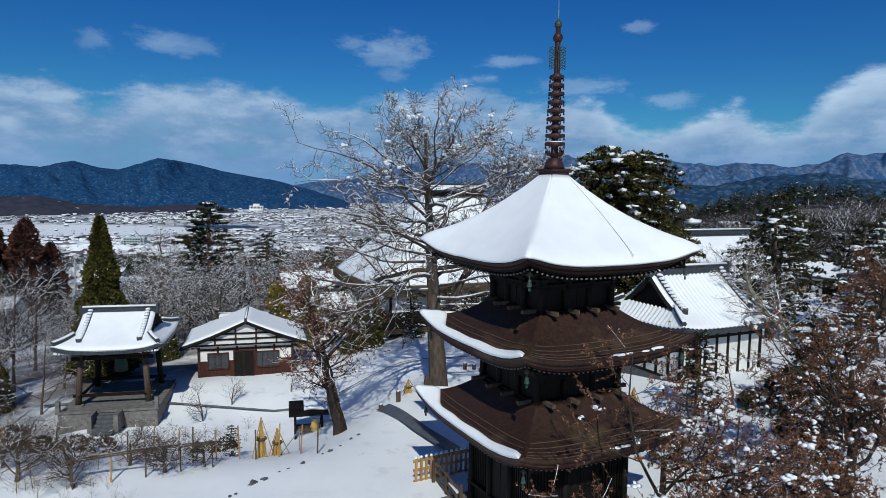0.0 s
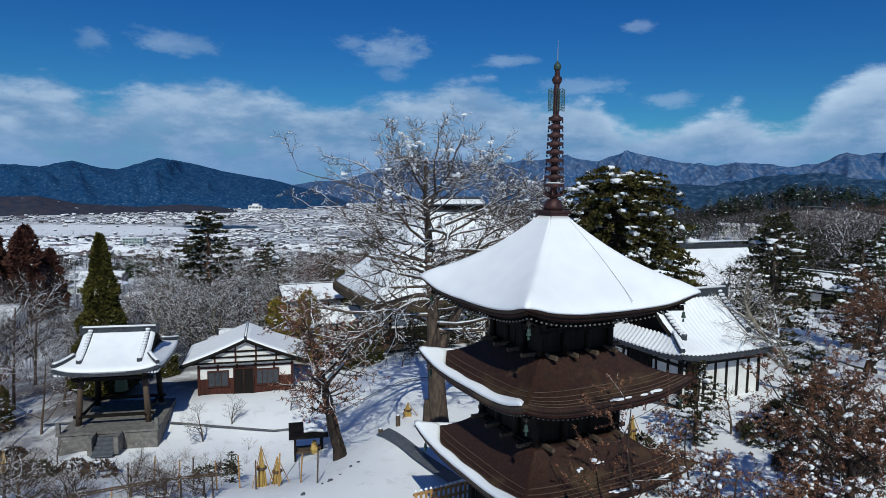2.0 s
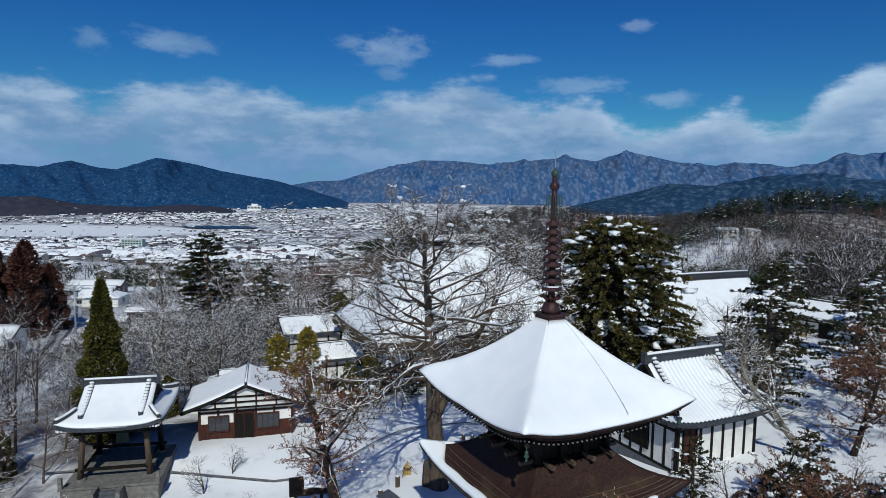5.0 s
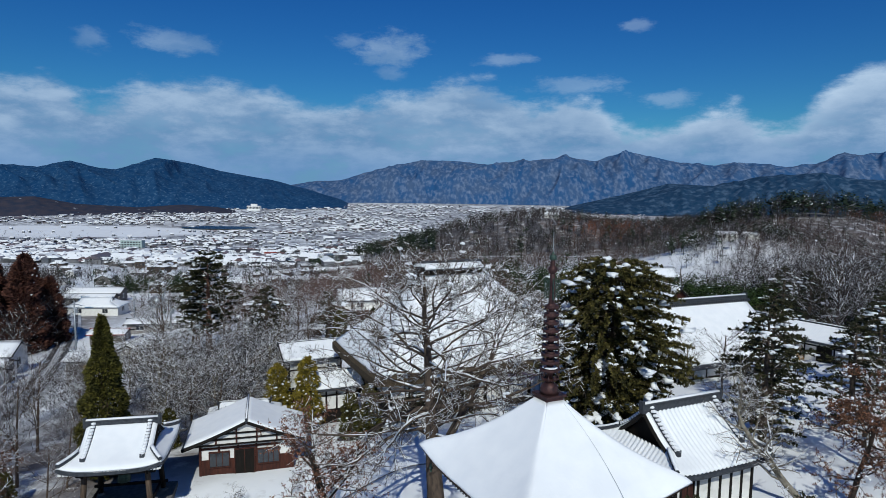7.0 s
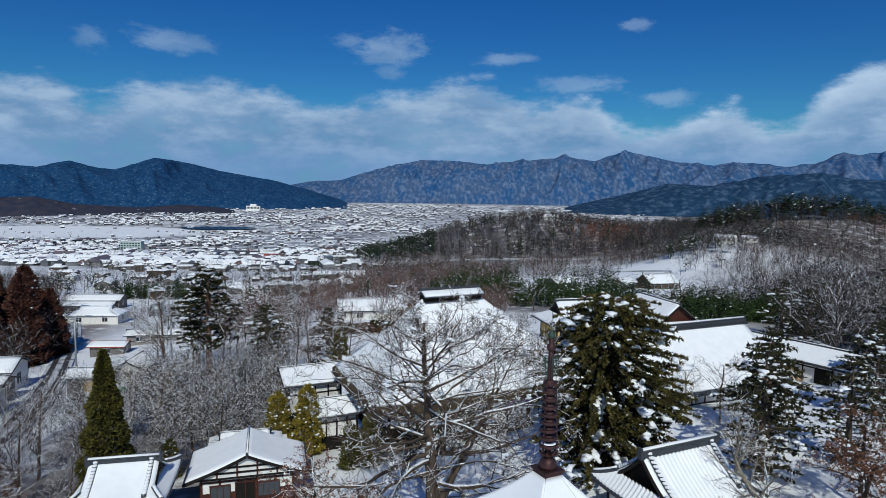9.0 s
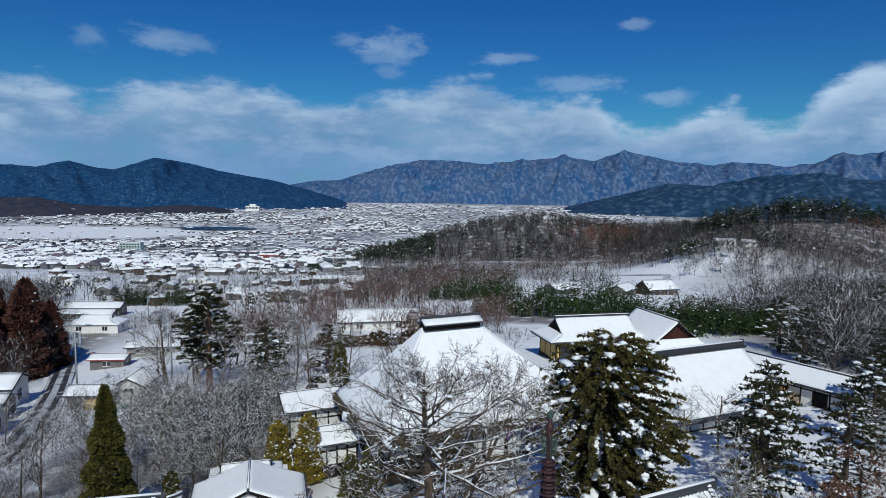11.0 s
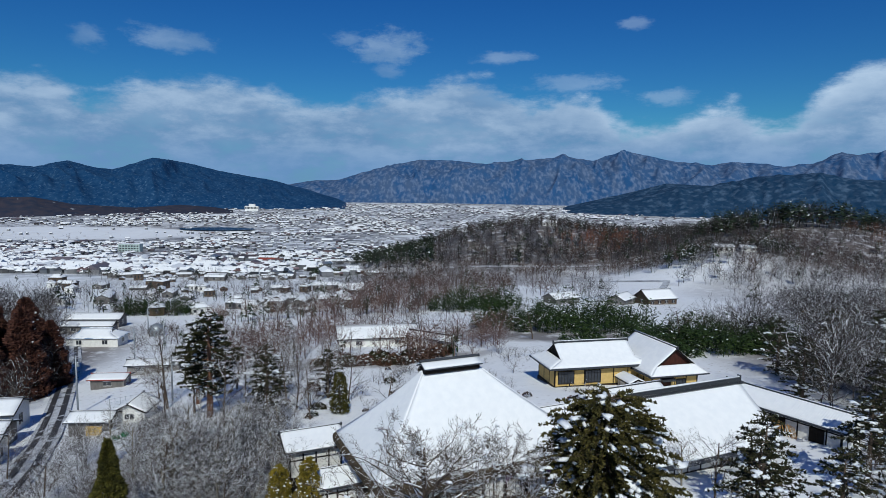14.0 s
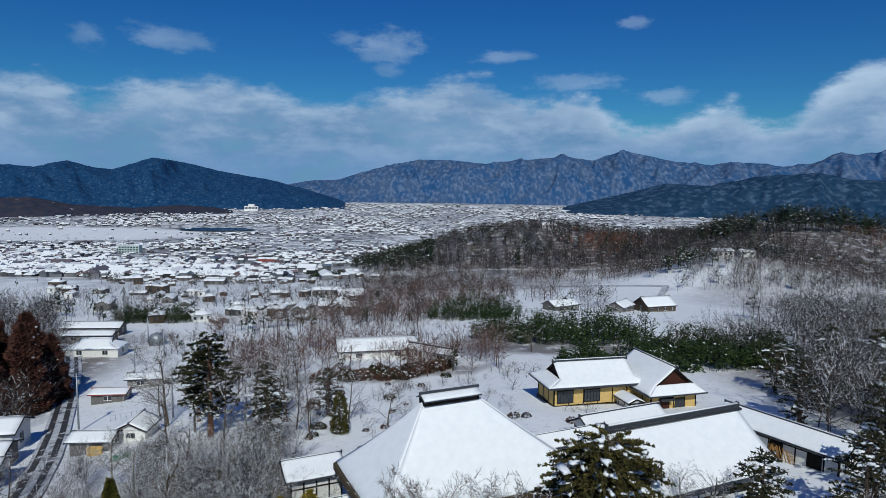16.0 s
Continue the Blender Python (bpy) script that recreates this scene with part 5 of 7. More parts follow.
# ---- trees ----
def skeleton(rng, height, r0, lean=(0, 0), levels=4, counts=(9, 6, 5), first=0.3, spread=50, ratio=0.62, wob=0.16, up=0.12, crown=1.0, limb=0.75, drop=0.0, bend=1):
    """Branches of a tree as (points, radii, level)."""
    out = []

    def grow(p, d, L, r, lev):
        n = (8, 6, 3 + (bend > 1), bend, bend)[min(lev, 4)] if levels < 5 else (9, 7, 5, 3, 2)[min(lev, 4)]
        wb = wob * (0.35 if lev == 0 else 1)
        pts, rad = [p.copy()], [r]
        end = 0.35 if lev == 0 else 0.3
        for i in range(n):
            d = (d + Vector((rng.gauss(0, wb), rng.gauss(0, wb), rng.gauss(0, wb) * 0.7 + ((up if lev < 3 else up - drop) if lev else 0.05)))).normalized()
            p = p + d * (L / n)
            pts.append(p.copy())
            rad.append(max(0.006, r * (1 - (1 - end) * (i + 1) / n)))
        out.append((pts, rad, lev))
        if lev + 1 >= levels:
            return
        c = counts[lev]
        for k in range(c):
            f = (first if lev == 0 else 0.18) + (1 - (first if lev == 0 else 0.18)) * (k + rng.uniform(0.2, 0.9)) / c
            i = min(n - 1, int(f * n))
            q = pts[i].lerp(pts[i + 1], f * n - i)
            dd = (pts[i + 1] - pts[i]).normalized()
            a = dd.cross(Vector((0, 0, 1)) if abs(dd.z) < 0.95 else Vector((1, 0, 0))).normalized()
            a = Matrix.Rotation(rng.uniform(0, 6.283) if lev == 0 else rng.uniform(-1.2, 1.2) + (0 if k % 2 else math.pi), 3, dd) @ a
            ang = radians(rng.gauss(spread, 11))
            nd = (dd * math.cos(ang) + a * math.sin(ang)).normalized()
            L2 = L * (ratio if lev == 0 else max(ratio, 0.56)) * rng.uniform(0.7, 1.15) * (1.15 - 0.55 * f) * (crown if lev == 0 else 1)
            grow(q, nd, L2, rad[i] * rng.uniform(0.5, 0.68) * (0.9 if lev else limb), lev + 1)

    grow(Vector((0, 0, -0.3)), Vector((lean[0], lean[1], 1)).normalized(), height, r0, 0)
    return out


def dress(p, bones, rng, bark, twig, levels, snow=0.6, leaves=None, leaf=0.1, leaf_n=0, clump=0, snow_r=1.0, thin=1.0, tmin=0.010, lump=1.0, smin=0.016):
    """Meshes of a tree from its bones: trunk, limbs, twigs, snow and leaves, as parts of p."""
    trunk, limbs, twigs, white, leafs, lumps = Build(), Build(), Build(), Build(), Build(), Build()
    for pts, rad, lev in bones:
        last = lev >= levels - 1
        if lev == 0:
            trunk.tube([pts[0] - Vector((0, 0, 0.3)), *pts], [rad[0] * 1.45, rad[0] * 1.15, *rad[1:]], 10)
        elif not last:
            limbs.tube(pts, rad, 6 if lev == 1 else (4 if lev == 2 and levels > 4 else 3), caps=False)
        else:
            twigs.tube(pts, [max(tmin * (1 if i == 0 else 0.6), r * thin) for i, r in enumerate(rad)], 3, caps=False)
        if lev >= 1 and rng.random() < snow:
            seg = []
            for i in range(len(pts) - 1):
                d = pts[i + 1] - pts[i]
                if math.hypot(d.x, d.y) > 0.5 * d.length and rng.random() < 0.86:
                    if not seg:
                        seg = [(pts[i], rad[i])]
                    seg.append((pts[i + 1], rad[i + 1]))
                else:
                    if len(seg) > 1:
                        white.tube([q + Vector((0, 0, r * 0.8 + 0.01)) for q, r in seg], [max(smin, r * 0.9) * snow_r * rng.uniform(0.45, 1.15) for q, r in seg], 3 if last else 4, caps=False)
                    seg = []
            if len(seg) > 1:
                white.tube([q + Vector((0, 0, r * 0.8 + 0.01)) for q, r in seg], [max(smin, r * 0.9) * snow_r * rng.uniform(0.45, 1.15) for q, r in seg], 3 if last else 4, caps=False)
        if last and leaves:
            for k in range(leaf_n):
                if rng.random() < 0.75:
                    q = pts[-1].lerp(pts[0], rng.random() * 0.8)
                    a, b = (Vector((rng.gauss(0, 1), rng.gauss(0, 1), rng.gauss(0, 1))).normalized() for _ in (0, 1))
                    s = leaf * rng.uniform(0.6, 1.3)
                    c = q + a * s
                    leafs.add([q, c + b * s * 0.5, q + a * s * 2, c - b * s * 0.5], [(0, 1, 2, 3)])
        if last and clump and rng.random() < clump:
            q = pts[-1].lerp(pts[0], rng.random() * 0.5)
            if noise.noise((q.x * 0.7, q.y * 0.7, q.z * 0.7)) > -0.05:
                w = rng.uniform(0.04, 0.10) * lump
                for _ in range(rng.randint(3, 8)):
                    s = rng.uniform(0.022, 0.062) * lump
                    c = q + Vector((rng.gauss(0, w), rng.gauss(0, w), rng.gauss(0.02, w * 0.5)))
                    lumps.blob(c, (s * rng.uniform(0.9, 1.5), s * rng.uniform(0.8, 1.3), s * rng.uniform(0.6, 1.0)), 5, 3, 0.5, rng)
    part("trunk", trunk, bark, p, smooth=True)
    if limbs.f:
        part("crown", limbs, bark, p, smooth=True)
    if twigs.f:
        tagged(part("twig_tangle", twigs, twig, p), kind="stuff")
    if white.f:
        tagged(part("branch_snow", white, SNOWCLUMP, p, "snow lying along the branches", smooth=True), kind="stuff")
    if leafs.f:
        tagged(part("foliage", leafs, leaves, p), kind="stuff")
    if lumps.f:
        tagged(part("snow_clumps", lumps, SNOWCLUMP, p, "clumps of snow caught in the twigs", smooth=True), kind="stuff")
    return p


def planted(x, y, scale=1.0, turn=0.0, sink=0.1):
    return pose(x, y, G(x, y) - sink, 0, 0, turn) @ Matrix.Diagonal((scale, scale, scale, 1))


# the great bare ginkgo behind the pagoda
def ginkgo_bones(rng):
    """A tall trunk and a second leader, ringed by long limbs that reach widest at half height; twigs hang below and stand above."""
    out = []

    def run(p, d, L, r, n, lift, wob, lev, end=0.3):
        pts, rad = [p.copy()], [r]
        for i in range(n):
            d = (d + Vector((rng.gauss(0, wob), rng.gauss(0, wob), rng.gauss(0, wob) + lift))).normalized()
            p = p + d * (L / n)
            pts.append(p.copy())
            rad.append(max(0.006, r * (1 - (1 - end) * (i + 1) / n)))
        out.append((pts, rad, lev))
        return pts, rad

    def offshoots(pts, rad, L, lev, count, first, ratio, spread, lift):
        n = len(pts) - 1
        for k in range(count):
            f = first + (1 - first) * (k + rng.uniform(0.1, 0.95)) / count
            i = min(n - 1, int(f * n))
            q = pts[i].lerp(pts[i + 1], f * n - i)
            dd = (pts[i + 1] - pts[i]).normalized()
            side = dd.cross(Vector((0, 0, 1)) if abs(dd.z) < 0.95 else Vector((1, 0, 0))).normalized()
            side = Matrix.Rotation(rng.uniform(0, 6.283), 3, dd) @ side
            ang = radians(rng.gauss(spread, 14))
            nd = (dd * math.cos(ang) + side * math.sin(ang)).normalized()
            yield q, nd, L * ratio * rng.uniform(0.55, 1.25) * (1.15 - 0.5 * f), rad[i], f

    trunk, tr = run(Vector((0, 0, -0.3)), Vector((-0.03, 0, 1)), 16.6, 0.62, 14, 0.02, 0.028, 0, 0.10)
    leader, lr = run(trunk[4], Vector((0.52, 0.10, 1)), 9.8, 0.30, 9, 0.03, 0.06, 1, 0.16)
    limbs = []
    for k in range(50):
        h = 6.0 + 9.6 * ((k + rng.random() * 0.7) / 50) ** 0.9
        limbs.append((trunk, tr, h, k * 2.39996 + rng.gauss(0, 0.3)))
    for k in range(16):
        limbs.append((leader, lr, 8.5 + 6.8 * (k + rng.random()) / 16, rng.gauss(0.1, 1.1)))
    for line, rr, h, a in limbs:
        i = max(j for j in range(len(line) - 1) if line[j].z <= h)
        p = line[i].lerp(line[i + 1], min(1, (h - line[i].z) / max(0.01, line[i + 1].z - line[i].z)))
        reach = float(np.interp(h, [6, 7.5, 9.5, 12, 14, 16], [6.6, 8.5, 9.2, 8.4, 5.4, 2.4])) * rng.uniform(0.70, 1.08) * (0.80 if line is leader else 1.0)
        rise = float(np.interp(h, [6, 8, 11, 14, 16], [-0.10, 0.10, 0.26, 0.42, 0.9]))
        pts, rad = run(p, Vector((math.cos(a), math.sin(a), rise)), reach * 1.06, min(rr[i] * 0.34, 0.028 + 0.011 * reach) * rng.choice((0.7, 0.9, 1.0, 1.35)), 9, 0.025 if h > 8 else 0.055, 0.15, 1, 0.16)
        for q, d, L, r, f in offshoots(pts, rad, reach, 2, 8, 0.16, 0.34, 52, 0.0):
            p2, r2 = run(q, d, L, r * 0.55, 5, 0.07, 0.16, 2, 0.3)
            for q3, d3, L3, r3, f3 in offshoots(p2, r2, L, 3, 5, 0.2, 0.50, 50, 0.0):
                hang = -0.20 if h < 10 and rng.random() < 0.6 else 0.10
                p3, r3b = run(q3, d3, max(0.5, L3), max(0.013, r3 * 0.55), 4, hang, 0.14, 3, 0.4)
                for q4, d4, L4, r4, f4 in offshoots(p3, r3b, max(0.5, L3), 4, 4, 0.15, 0.55, 46, 0.0):
                    run(q4, d4, max(0.35, L4), 0.010, 2, hang * 0.7, 0.16, 4, 0.5)
    return out


rng = random.Random(11)
ginkgo = thing("ginkgo_tree", pose(0.0, 36.8, -0.1), "huge bare ginkgo with snow along its tangled branches", "tree")
bones = ginkgo_bones(rng)
dress(ginkgo, bones, rng, BARK, GINKGOTWIG, 5, 0.42, snow_r=0.95, thin=1.1, tmin=0.013, clump=0.035, lump=1.5, smin=0.014)
stub = part("broken_trunk", Build().tube([(-0.75, 0.1, -0.4), (-0.72, 0.1, 1.6), (-0.7, 0.12, 1.9)], [0.34, 0.26, 0.2], 8), BARK, ginkgo)

# persimmon with a few withered leaves
rng = random.Random(5)
persimmon = thing("persimmon_tree", planted(-5.6, 34.8), "gnarled old persimmon tree with a few withered leaves and snow", "tree")
dress(persimmon, skeleton(rng, 7.6, 0.40, (-0.02, 0.0), 4, (13, 7, 7), 0.34, 60, 0.60, 0.20, 0.07, 1.1, bend=2), rng, DARKBARK, TWIG, 4, 0.5, PINKLEAF, 0.08, 13, 0.12, lump=1.3, smin=0.011)

# two dry-leaved oaks close to the pagoda
for x, y, h, s, sp in ((5.6, 15.6, 6.0, 21, 1.65), (13.6, 20.4, 5.4, 22, 1.45), (25.0, 37.0, 6.0, 23, 1.0), (10.6, 18.6, 4.0, 24, 1.1), (29.5, 42.0, 6.4, 25, 1.0)):
    rng = random.Random(s)
    oak = thing("brown_leaved_oak", planted(x, y), "dry brown-leaved oak flecked with clumps of snow", "tree", "brown-leaved oaks")
    dress(oak, skeleton(rng, h, 0.20, (0.05, 0), 4, (16, 9, 7) if y < 30 else (12, 7, 6), 0.26, 64, 0.56, 0.2, 0.03, sp, bend=2), rng, DARKBARK, TWIG, 4, 0.08, DRYLEAF, 0.046 if y < 30 else 0.07, 32 if y < 30 else 20, 0.18, thin=0.8, snow_r=0.9, lump=1.2 if y < 30 else 1.3, smin=0.011)
for x, y, k, turn in ((-33.0, 43.0, 0.75, 40), (-36.5, 50.5, 0.85, 150), (21.5, 27.5, 0.6, 250)):
    copy_thing(oak, planted(x, y, k, turn))

# leaning pale tree over the white hall, and its neighbours
rng = random.Random(31)
pale = thing("leaning_pale_tree", pose(23.0, 36.0, 2.0), "pale-barked leaning tree with snow on its limbs", "tree")
dress(pale, skeleton(rng, 8.4, 0.26, (-1.25, 0.15), 4, (11, 7, 6), 0.38, 52, 0.46, 0.18, 0.06, bend=2), rng, PALEBARK, TWIG, 4, 0.35, smin=0.011)
rng = random.Random(32)
pale2 = thing("pale_tree", pose(22.5, 27.0, 1.5), "pale forked tree trunk in the garden", "tree")
dress(pale2, skeleton(rng, 5.0, 0.22, (0.1, 0.1), 4, (7, 5, 5), 0.35, 52, 0.6, 0.17, 0.1), rng, PALEBARK, TWIG, 4, 0.8)


def bare_tree(seed, h, r, wide, snow, bark=BARK, twig=TWIG, counts=(11, 7, 5), name="bare_tree", label="bare deciduous tree with snow on its branches", first=0.25, spread=52, thin=1.5, snow_r=1.1, bend=1):
    rng = random.Random(seed)
    t = thing(name, pose(0, 0, -500), label, "tree", name.replace("_", " ") + "s")
    return dress(t, skeleton(rng, h, r, (0.03, 0), 4, counts, first, spread, 0.55, 0.15, 0.10, wide, bend=bend), rng, bark, twig, 4, snow, thin=thin, snow_r=snow_r, tmin=0.014 if h > 4 else 0.008, smin=0.013 if bend > 1 else 0.016)


def scatter(proto, places, seed=0, smin=0.85, smax=1.15, sink=0.1):
    """Sets a grown tree at the first place and copies at the others."""
    rng = random.Random(seed)
    for i, (x, y, *s) in enumerate(places):
        k = (s[0] if s else 1.0) * rng.uniform(smin, smax)
        m = pose(x, y, G(x, y) - sink, 0, 0, rng.uniform(0, 360))
        if i == 0:
            o = proto
            o.matrix_basis = m
        else:
            o = copy_thing(proto, m)
        o.scale = (k, k, k * rng.uniform(0.92, 1.08))


BARE = [bare_tree(50, 7.5, 0.15, 1.1, 0.50, thin=1.1, bend=2), bare_tree(51, 8.0, 0.14, 1.1, 0.40, twig=PURPLETWIG, thin=1.1, bend=2, first=0.16), bare_tree(52, 6.2, 0.15, 1.25, 0.60, bark=PALEBARK, counts=(13, 7, 5), spread=60, thin=1.1, bend=2), bare_tree(53, 8.6, 0.14, 1.0, 0.34, twig=PURPLETWIG, spread=48, thin=1.1, bend=2, first=0.15)]
SHRUB = bare_tree(54, 2.3, 0.07, 1.3, 0.3, counts=(8, 5, 4), name="bare_shrub", label="low bare shrub dusted with snow", first=0.08, spread=55, thin=1.0)
PLUM = bare_tree(55, 1.5, 0.10, 2.3, 0.14, counts=(13, 7, 6), bend=2, name="pruned_plum", label="low pruned plum tree with a tangle of dark twigs", first=0.35, spread=76, thin=0.8, snow_r=0.8)


def spray(b, c, d, size, rng, blades=3):
    """A small flat fan of foliage."""
    side = d.cross(Vector((rng.gauss(0, 1), rng.gauss(0, 1), rng.gauss(0, 1)))).normalized()
    for k in range(blades):
        t = (k / max(1, blades - 1) - 0.5) * 1.7
        e = (d * math.cos(t) + side * math.sin(t)) * size * rng.uniform(0.7, 1.2)
        w = side.cross(d).normalized().lerp(side, rng.random()) * size * 0.26
        b.add([c, c + e * 0.5 + w, c + e, c + e * 0.5 - w], [(0, 1, 2, 3)])


def cone_tree(name, h, r, n, size, needles, label, seed, snow=0.0, shape=0.9, bark=BARK, category="tree", group=""):
    rng = random.Random(seed)
    t = thing(name, pose(0, 0, -500), label, category, group)
    part("trunk", Build().tube([(0, 0, -0.4), (0, 0, h * 0.5), (0, 0, h * 0.93)], [0.03 * h, 0.02 * h, 0.01], 8), bark, t)
    b, s = Build(), Build()
    for i in range(n):
        f = rng.random() ** 1.25 * 0.99
        R = r * (1 - f) ** shape * (1 + 0.16 * math.sin(f * 31) + 0.12 * noise.noise((f * 9, seed, 0)))
        if f < 0.08:
            R *= 0.6 + 5 * f
        a = rng.uniform(0, 6.283)
        R *= 1 + 0.22 * noise.noise((math.cos(a) * 1.6, math.sin(a) * 1.6, f * 7 + seed))
        q = rng.uniform(0.55, 1.0) ** 0.6
        c = Vector((R * q * math.cos(a), R * q * math.sin(a), h * (0.04 + 0.96 * f)))
        d = Vector((math.cos(a), math.sin(a), rng.uniform(-0.2, 0.9))).normalized()
        spray(b, c, d, size * rng.uniform(0.7, 1.3), rng)
        if rng.random() < snow and q > 0.85:
            k = size * rng.uniform(0.25, 0.6)
            s.blob((c.x + d.x * size * 0.4, c.y + d.y * size * 0.4, c.z + 0.12), (k, k, k * 0.5), 6, 3, 0.3, rng)
    tagged(part("foliage", b, needles, t), kind="stuff")
    if s.f:
        tagged(part("snow_clumps", s, SNOWCLUMP, t, "lumps of snow on the foliage", smooth=True), kind="stuff")
    return t


cypress = cone_tree("conical_cypress", 13.2, 2.75, 8500, 0.34, CONENEEDLE, "tall conical dark olive cypress", 61)
scatter(cypress, [(-28.2, 52.0)], 1, 1, 1)
thuja = cone_tree("golden_cypress", 6.9, 1.55, 3200, 0.26, GOLDNEEDLE, "rounded golden-green cypress with snow on top", 62, 0.05, 0.42, group="golden cypresses")
scatter(thuja, [(-16.4, 62.5), (-13.4, 62.8, 1.03)], 2, 0.98, 1.02)
yew = cone_tree("clipped_yew", 5.2, 1.15, 1600, 0.27, CONENEEDLE, "narrow clipped olive-green evergreen with a snow cap", 63, 0.03, 0.35, group="garden evergreens")
scatter(yew, [(-6.4, 57.2), (-8.4, 58.2, 0.9), (-24.8, 56.5, 0.8), (-33.5, 47.0, 0.7), (-16.4, 102.5, 1.25)], 3, 0.95, 1.05)
russet = cone_tree("russet_cedar", 23, 5.6, 4200, 1.05, REDNEEDLE, "tall russet winter-browned cedar", 64, 0.004, 0.62, group="russet cedars")
scatter(russet, [(-92, 138), (-97, 147, 1.1), (-102, 136, 0.95), (-107, 149, 1.1), (-100, 157, 0.8), (-113, 139, 0.9), (-118, 152, 1.0), (-95, 131, 0.7), (-92, 148, 0.65), (-103, 142, 0.8)], 4, 0.85, 1.1)


def layered_conifer(name, h, r, tiers, per, needles, label, seed, snow, bark=BARK, bare=0.12, size=0.5, flat=1.0, group="", droop=0.15, inner=0.22, lump=1.0, more=1.0, blunt=0.70):
    """An open evergreen: limbs in irregular tiers, each with sprays along it, snow lumps on the upper side."""
    rng = random.Random(seed)
    t = thing(name, pose(0, 0, -500), label, "tree", group)
    b, s, w = Build(), Build(), Build()
    part("trunk", Build().tube([(0, 0, -0.5), (0.1, 0.05, h * 0.5), (0, 0, h * 0.96)], [0.032 * h, 0.02 * h, 0.02], 9), bark, t, smooth=True)
    for i in range(tiers):
        f = bare + (1 - bare) * i / (tiers - 1)
        g = (f - bare) / (1 - bare)
        R0 = r * math.sin(math.pi * (0.24 + blunt * g)) ** 0.8 * (1 + 0.25 * noise.noise((g * 5, seed, 0)))
        for k in range(per):
            a = 6.283 * (k + rng.random()) / per + i
            R = R0 * rng.uniform(0.65, 1.12)
            z0 = h * f * 0.97 + rng.uniform(-0.3, 0.3)
            pts = []
            for q in range(5):
                e = q / 4
                pts.append(Vector((R * e * math.cos(a + 0.2 * e), R * e * math.sin(a + 0.2 * e), z0 + R * (0.22 * e - droop * e * e * 1.6))))
            w.tube(pts, [0.05, 0.045, 0.035, 0.025, 0.01], 4)
            for q in range(int((10 * R / 2.5 + 4) * more)):
                e = rng.uniform(inner, 1.05)
                j = min(3, int(e * 4))
                c = pts[j].lerp(pts[j + 1], e * 4 - j)
                out = Vector((math.cos(a + rng.gauss(0, 0.9)), math.sin(a + rng.gauss(0, 0.9)), rng.uniform(-0.35, 0.45) * flat)).normalized()
                spray(b, c, out, size * rng.uniform(0.8, 1.6), rng, 4)
                if rng.random() < snow * 3.2 * max(0.0, noise.noise((c.x * 0.8, c.y * 0.8, c.z * 0.8 + seed)) + 0.12):
                    k2 = size * (0.16 + 0.62 * rng.random() ** 2) * lump
                    cc = c + out * size * 0.35
                    for q2 in range(rng.randint(1, 3)):
                        s.blob((cc.x, cc.y, cc.z + 0.08), (k2 * rng.uniform(0.6, 1.7), k2 * rng.uniform(0.5, 1.3), k2 * rng.uniform(0.3, 0.6)), 6, 3, 0.65, rng)
                        cc = cc + Vector((rng.gauss(0, k2), rng.gauss(0, k2), -0.25 * k2))
                        k2 *= rng.uniform(0.5, 0.9)
    part("crown", w, bark, t)
    tagged(part("foliage", b, needles, t), kind="stuff")
    if s.f:
        tagged(part("snow_clumps", s, SNOWCLUMP, t, "heavy lumps of snow on the boughs", smooth=True), kind="stuff")
    return t


torreya = layered_conifer("snow_laden_evergreen", 13.7, 5.9, 28, 16, OLIVENEEDLE, "broad dark evergreen laden with lumps of snow", 71, 0.034, size=0.23, bare=0.03, lump=3.0, more=3.4, blunt=0.60)
scatter(torreya, [(13.4, 48.4)], 5, 1, 1)
pine = layered_conifer("red_pine", 18.6, 4.8, 13, 8, NEEDLE, "red-barked pine with snow on its boughs", 72, 0.09, PINEBARK, 0.24, 0.34, 0.7, "red pines", 0.08, 0.25, 1.6, 5.0)
scatter(pine, [(-39.2, 105.8), (-45.5, 117, 0.78)], 6, 1.0, 1.0)
darkpine = layered_conifer("snowy_black_pine", 11, 3.6, 13, 7, NEEDLE, "dark pine half covered with snow", 73, 0.12, BARK, 0.08, 0.27, 0.7, "snowy black pines", 0.12, lump=1.7, more=1.45)
scatter(darkpine, [(24.8, 47.0), (29.5, 55.0, 1.05), (33.5, 50.0, 0.95), (44, 62, 1.0), (50, 69, 0.95), (62, 84, 1.05), (74, 98, 1.1), (58, 98, 1.1), (66, 106, 1.15), (80, 112, 1.2), (92, 122, 1.15), (70, 90, 1.0), (66, 120, 1.0), (84, 132, 1.1), (60, 76, 1.0), (16.8, 27.8, 0.42), (12.6, 30.2, 0.35), (-26.2, 94.5, 1.08), (-31.5, 113, 1.1), (-20, 112, 0.8), (-2.5, 55.5, 0.35), (0.5, 57.5, 0.4), (3.0, 60.0, 0.35), (-11.5, 33.8, 0.16)], 7, 0.92, 1.08)

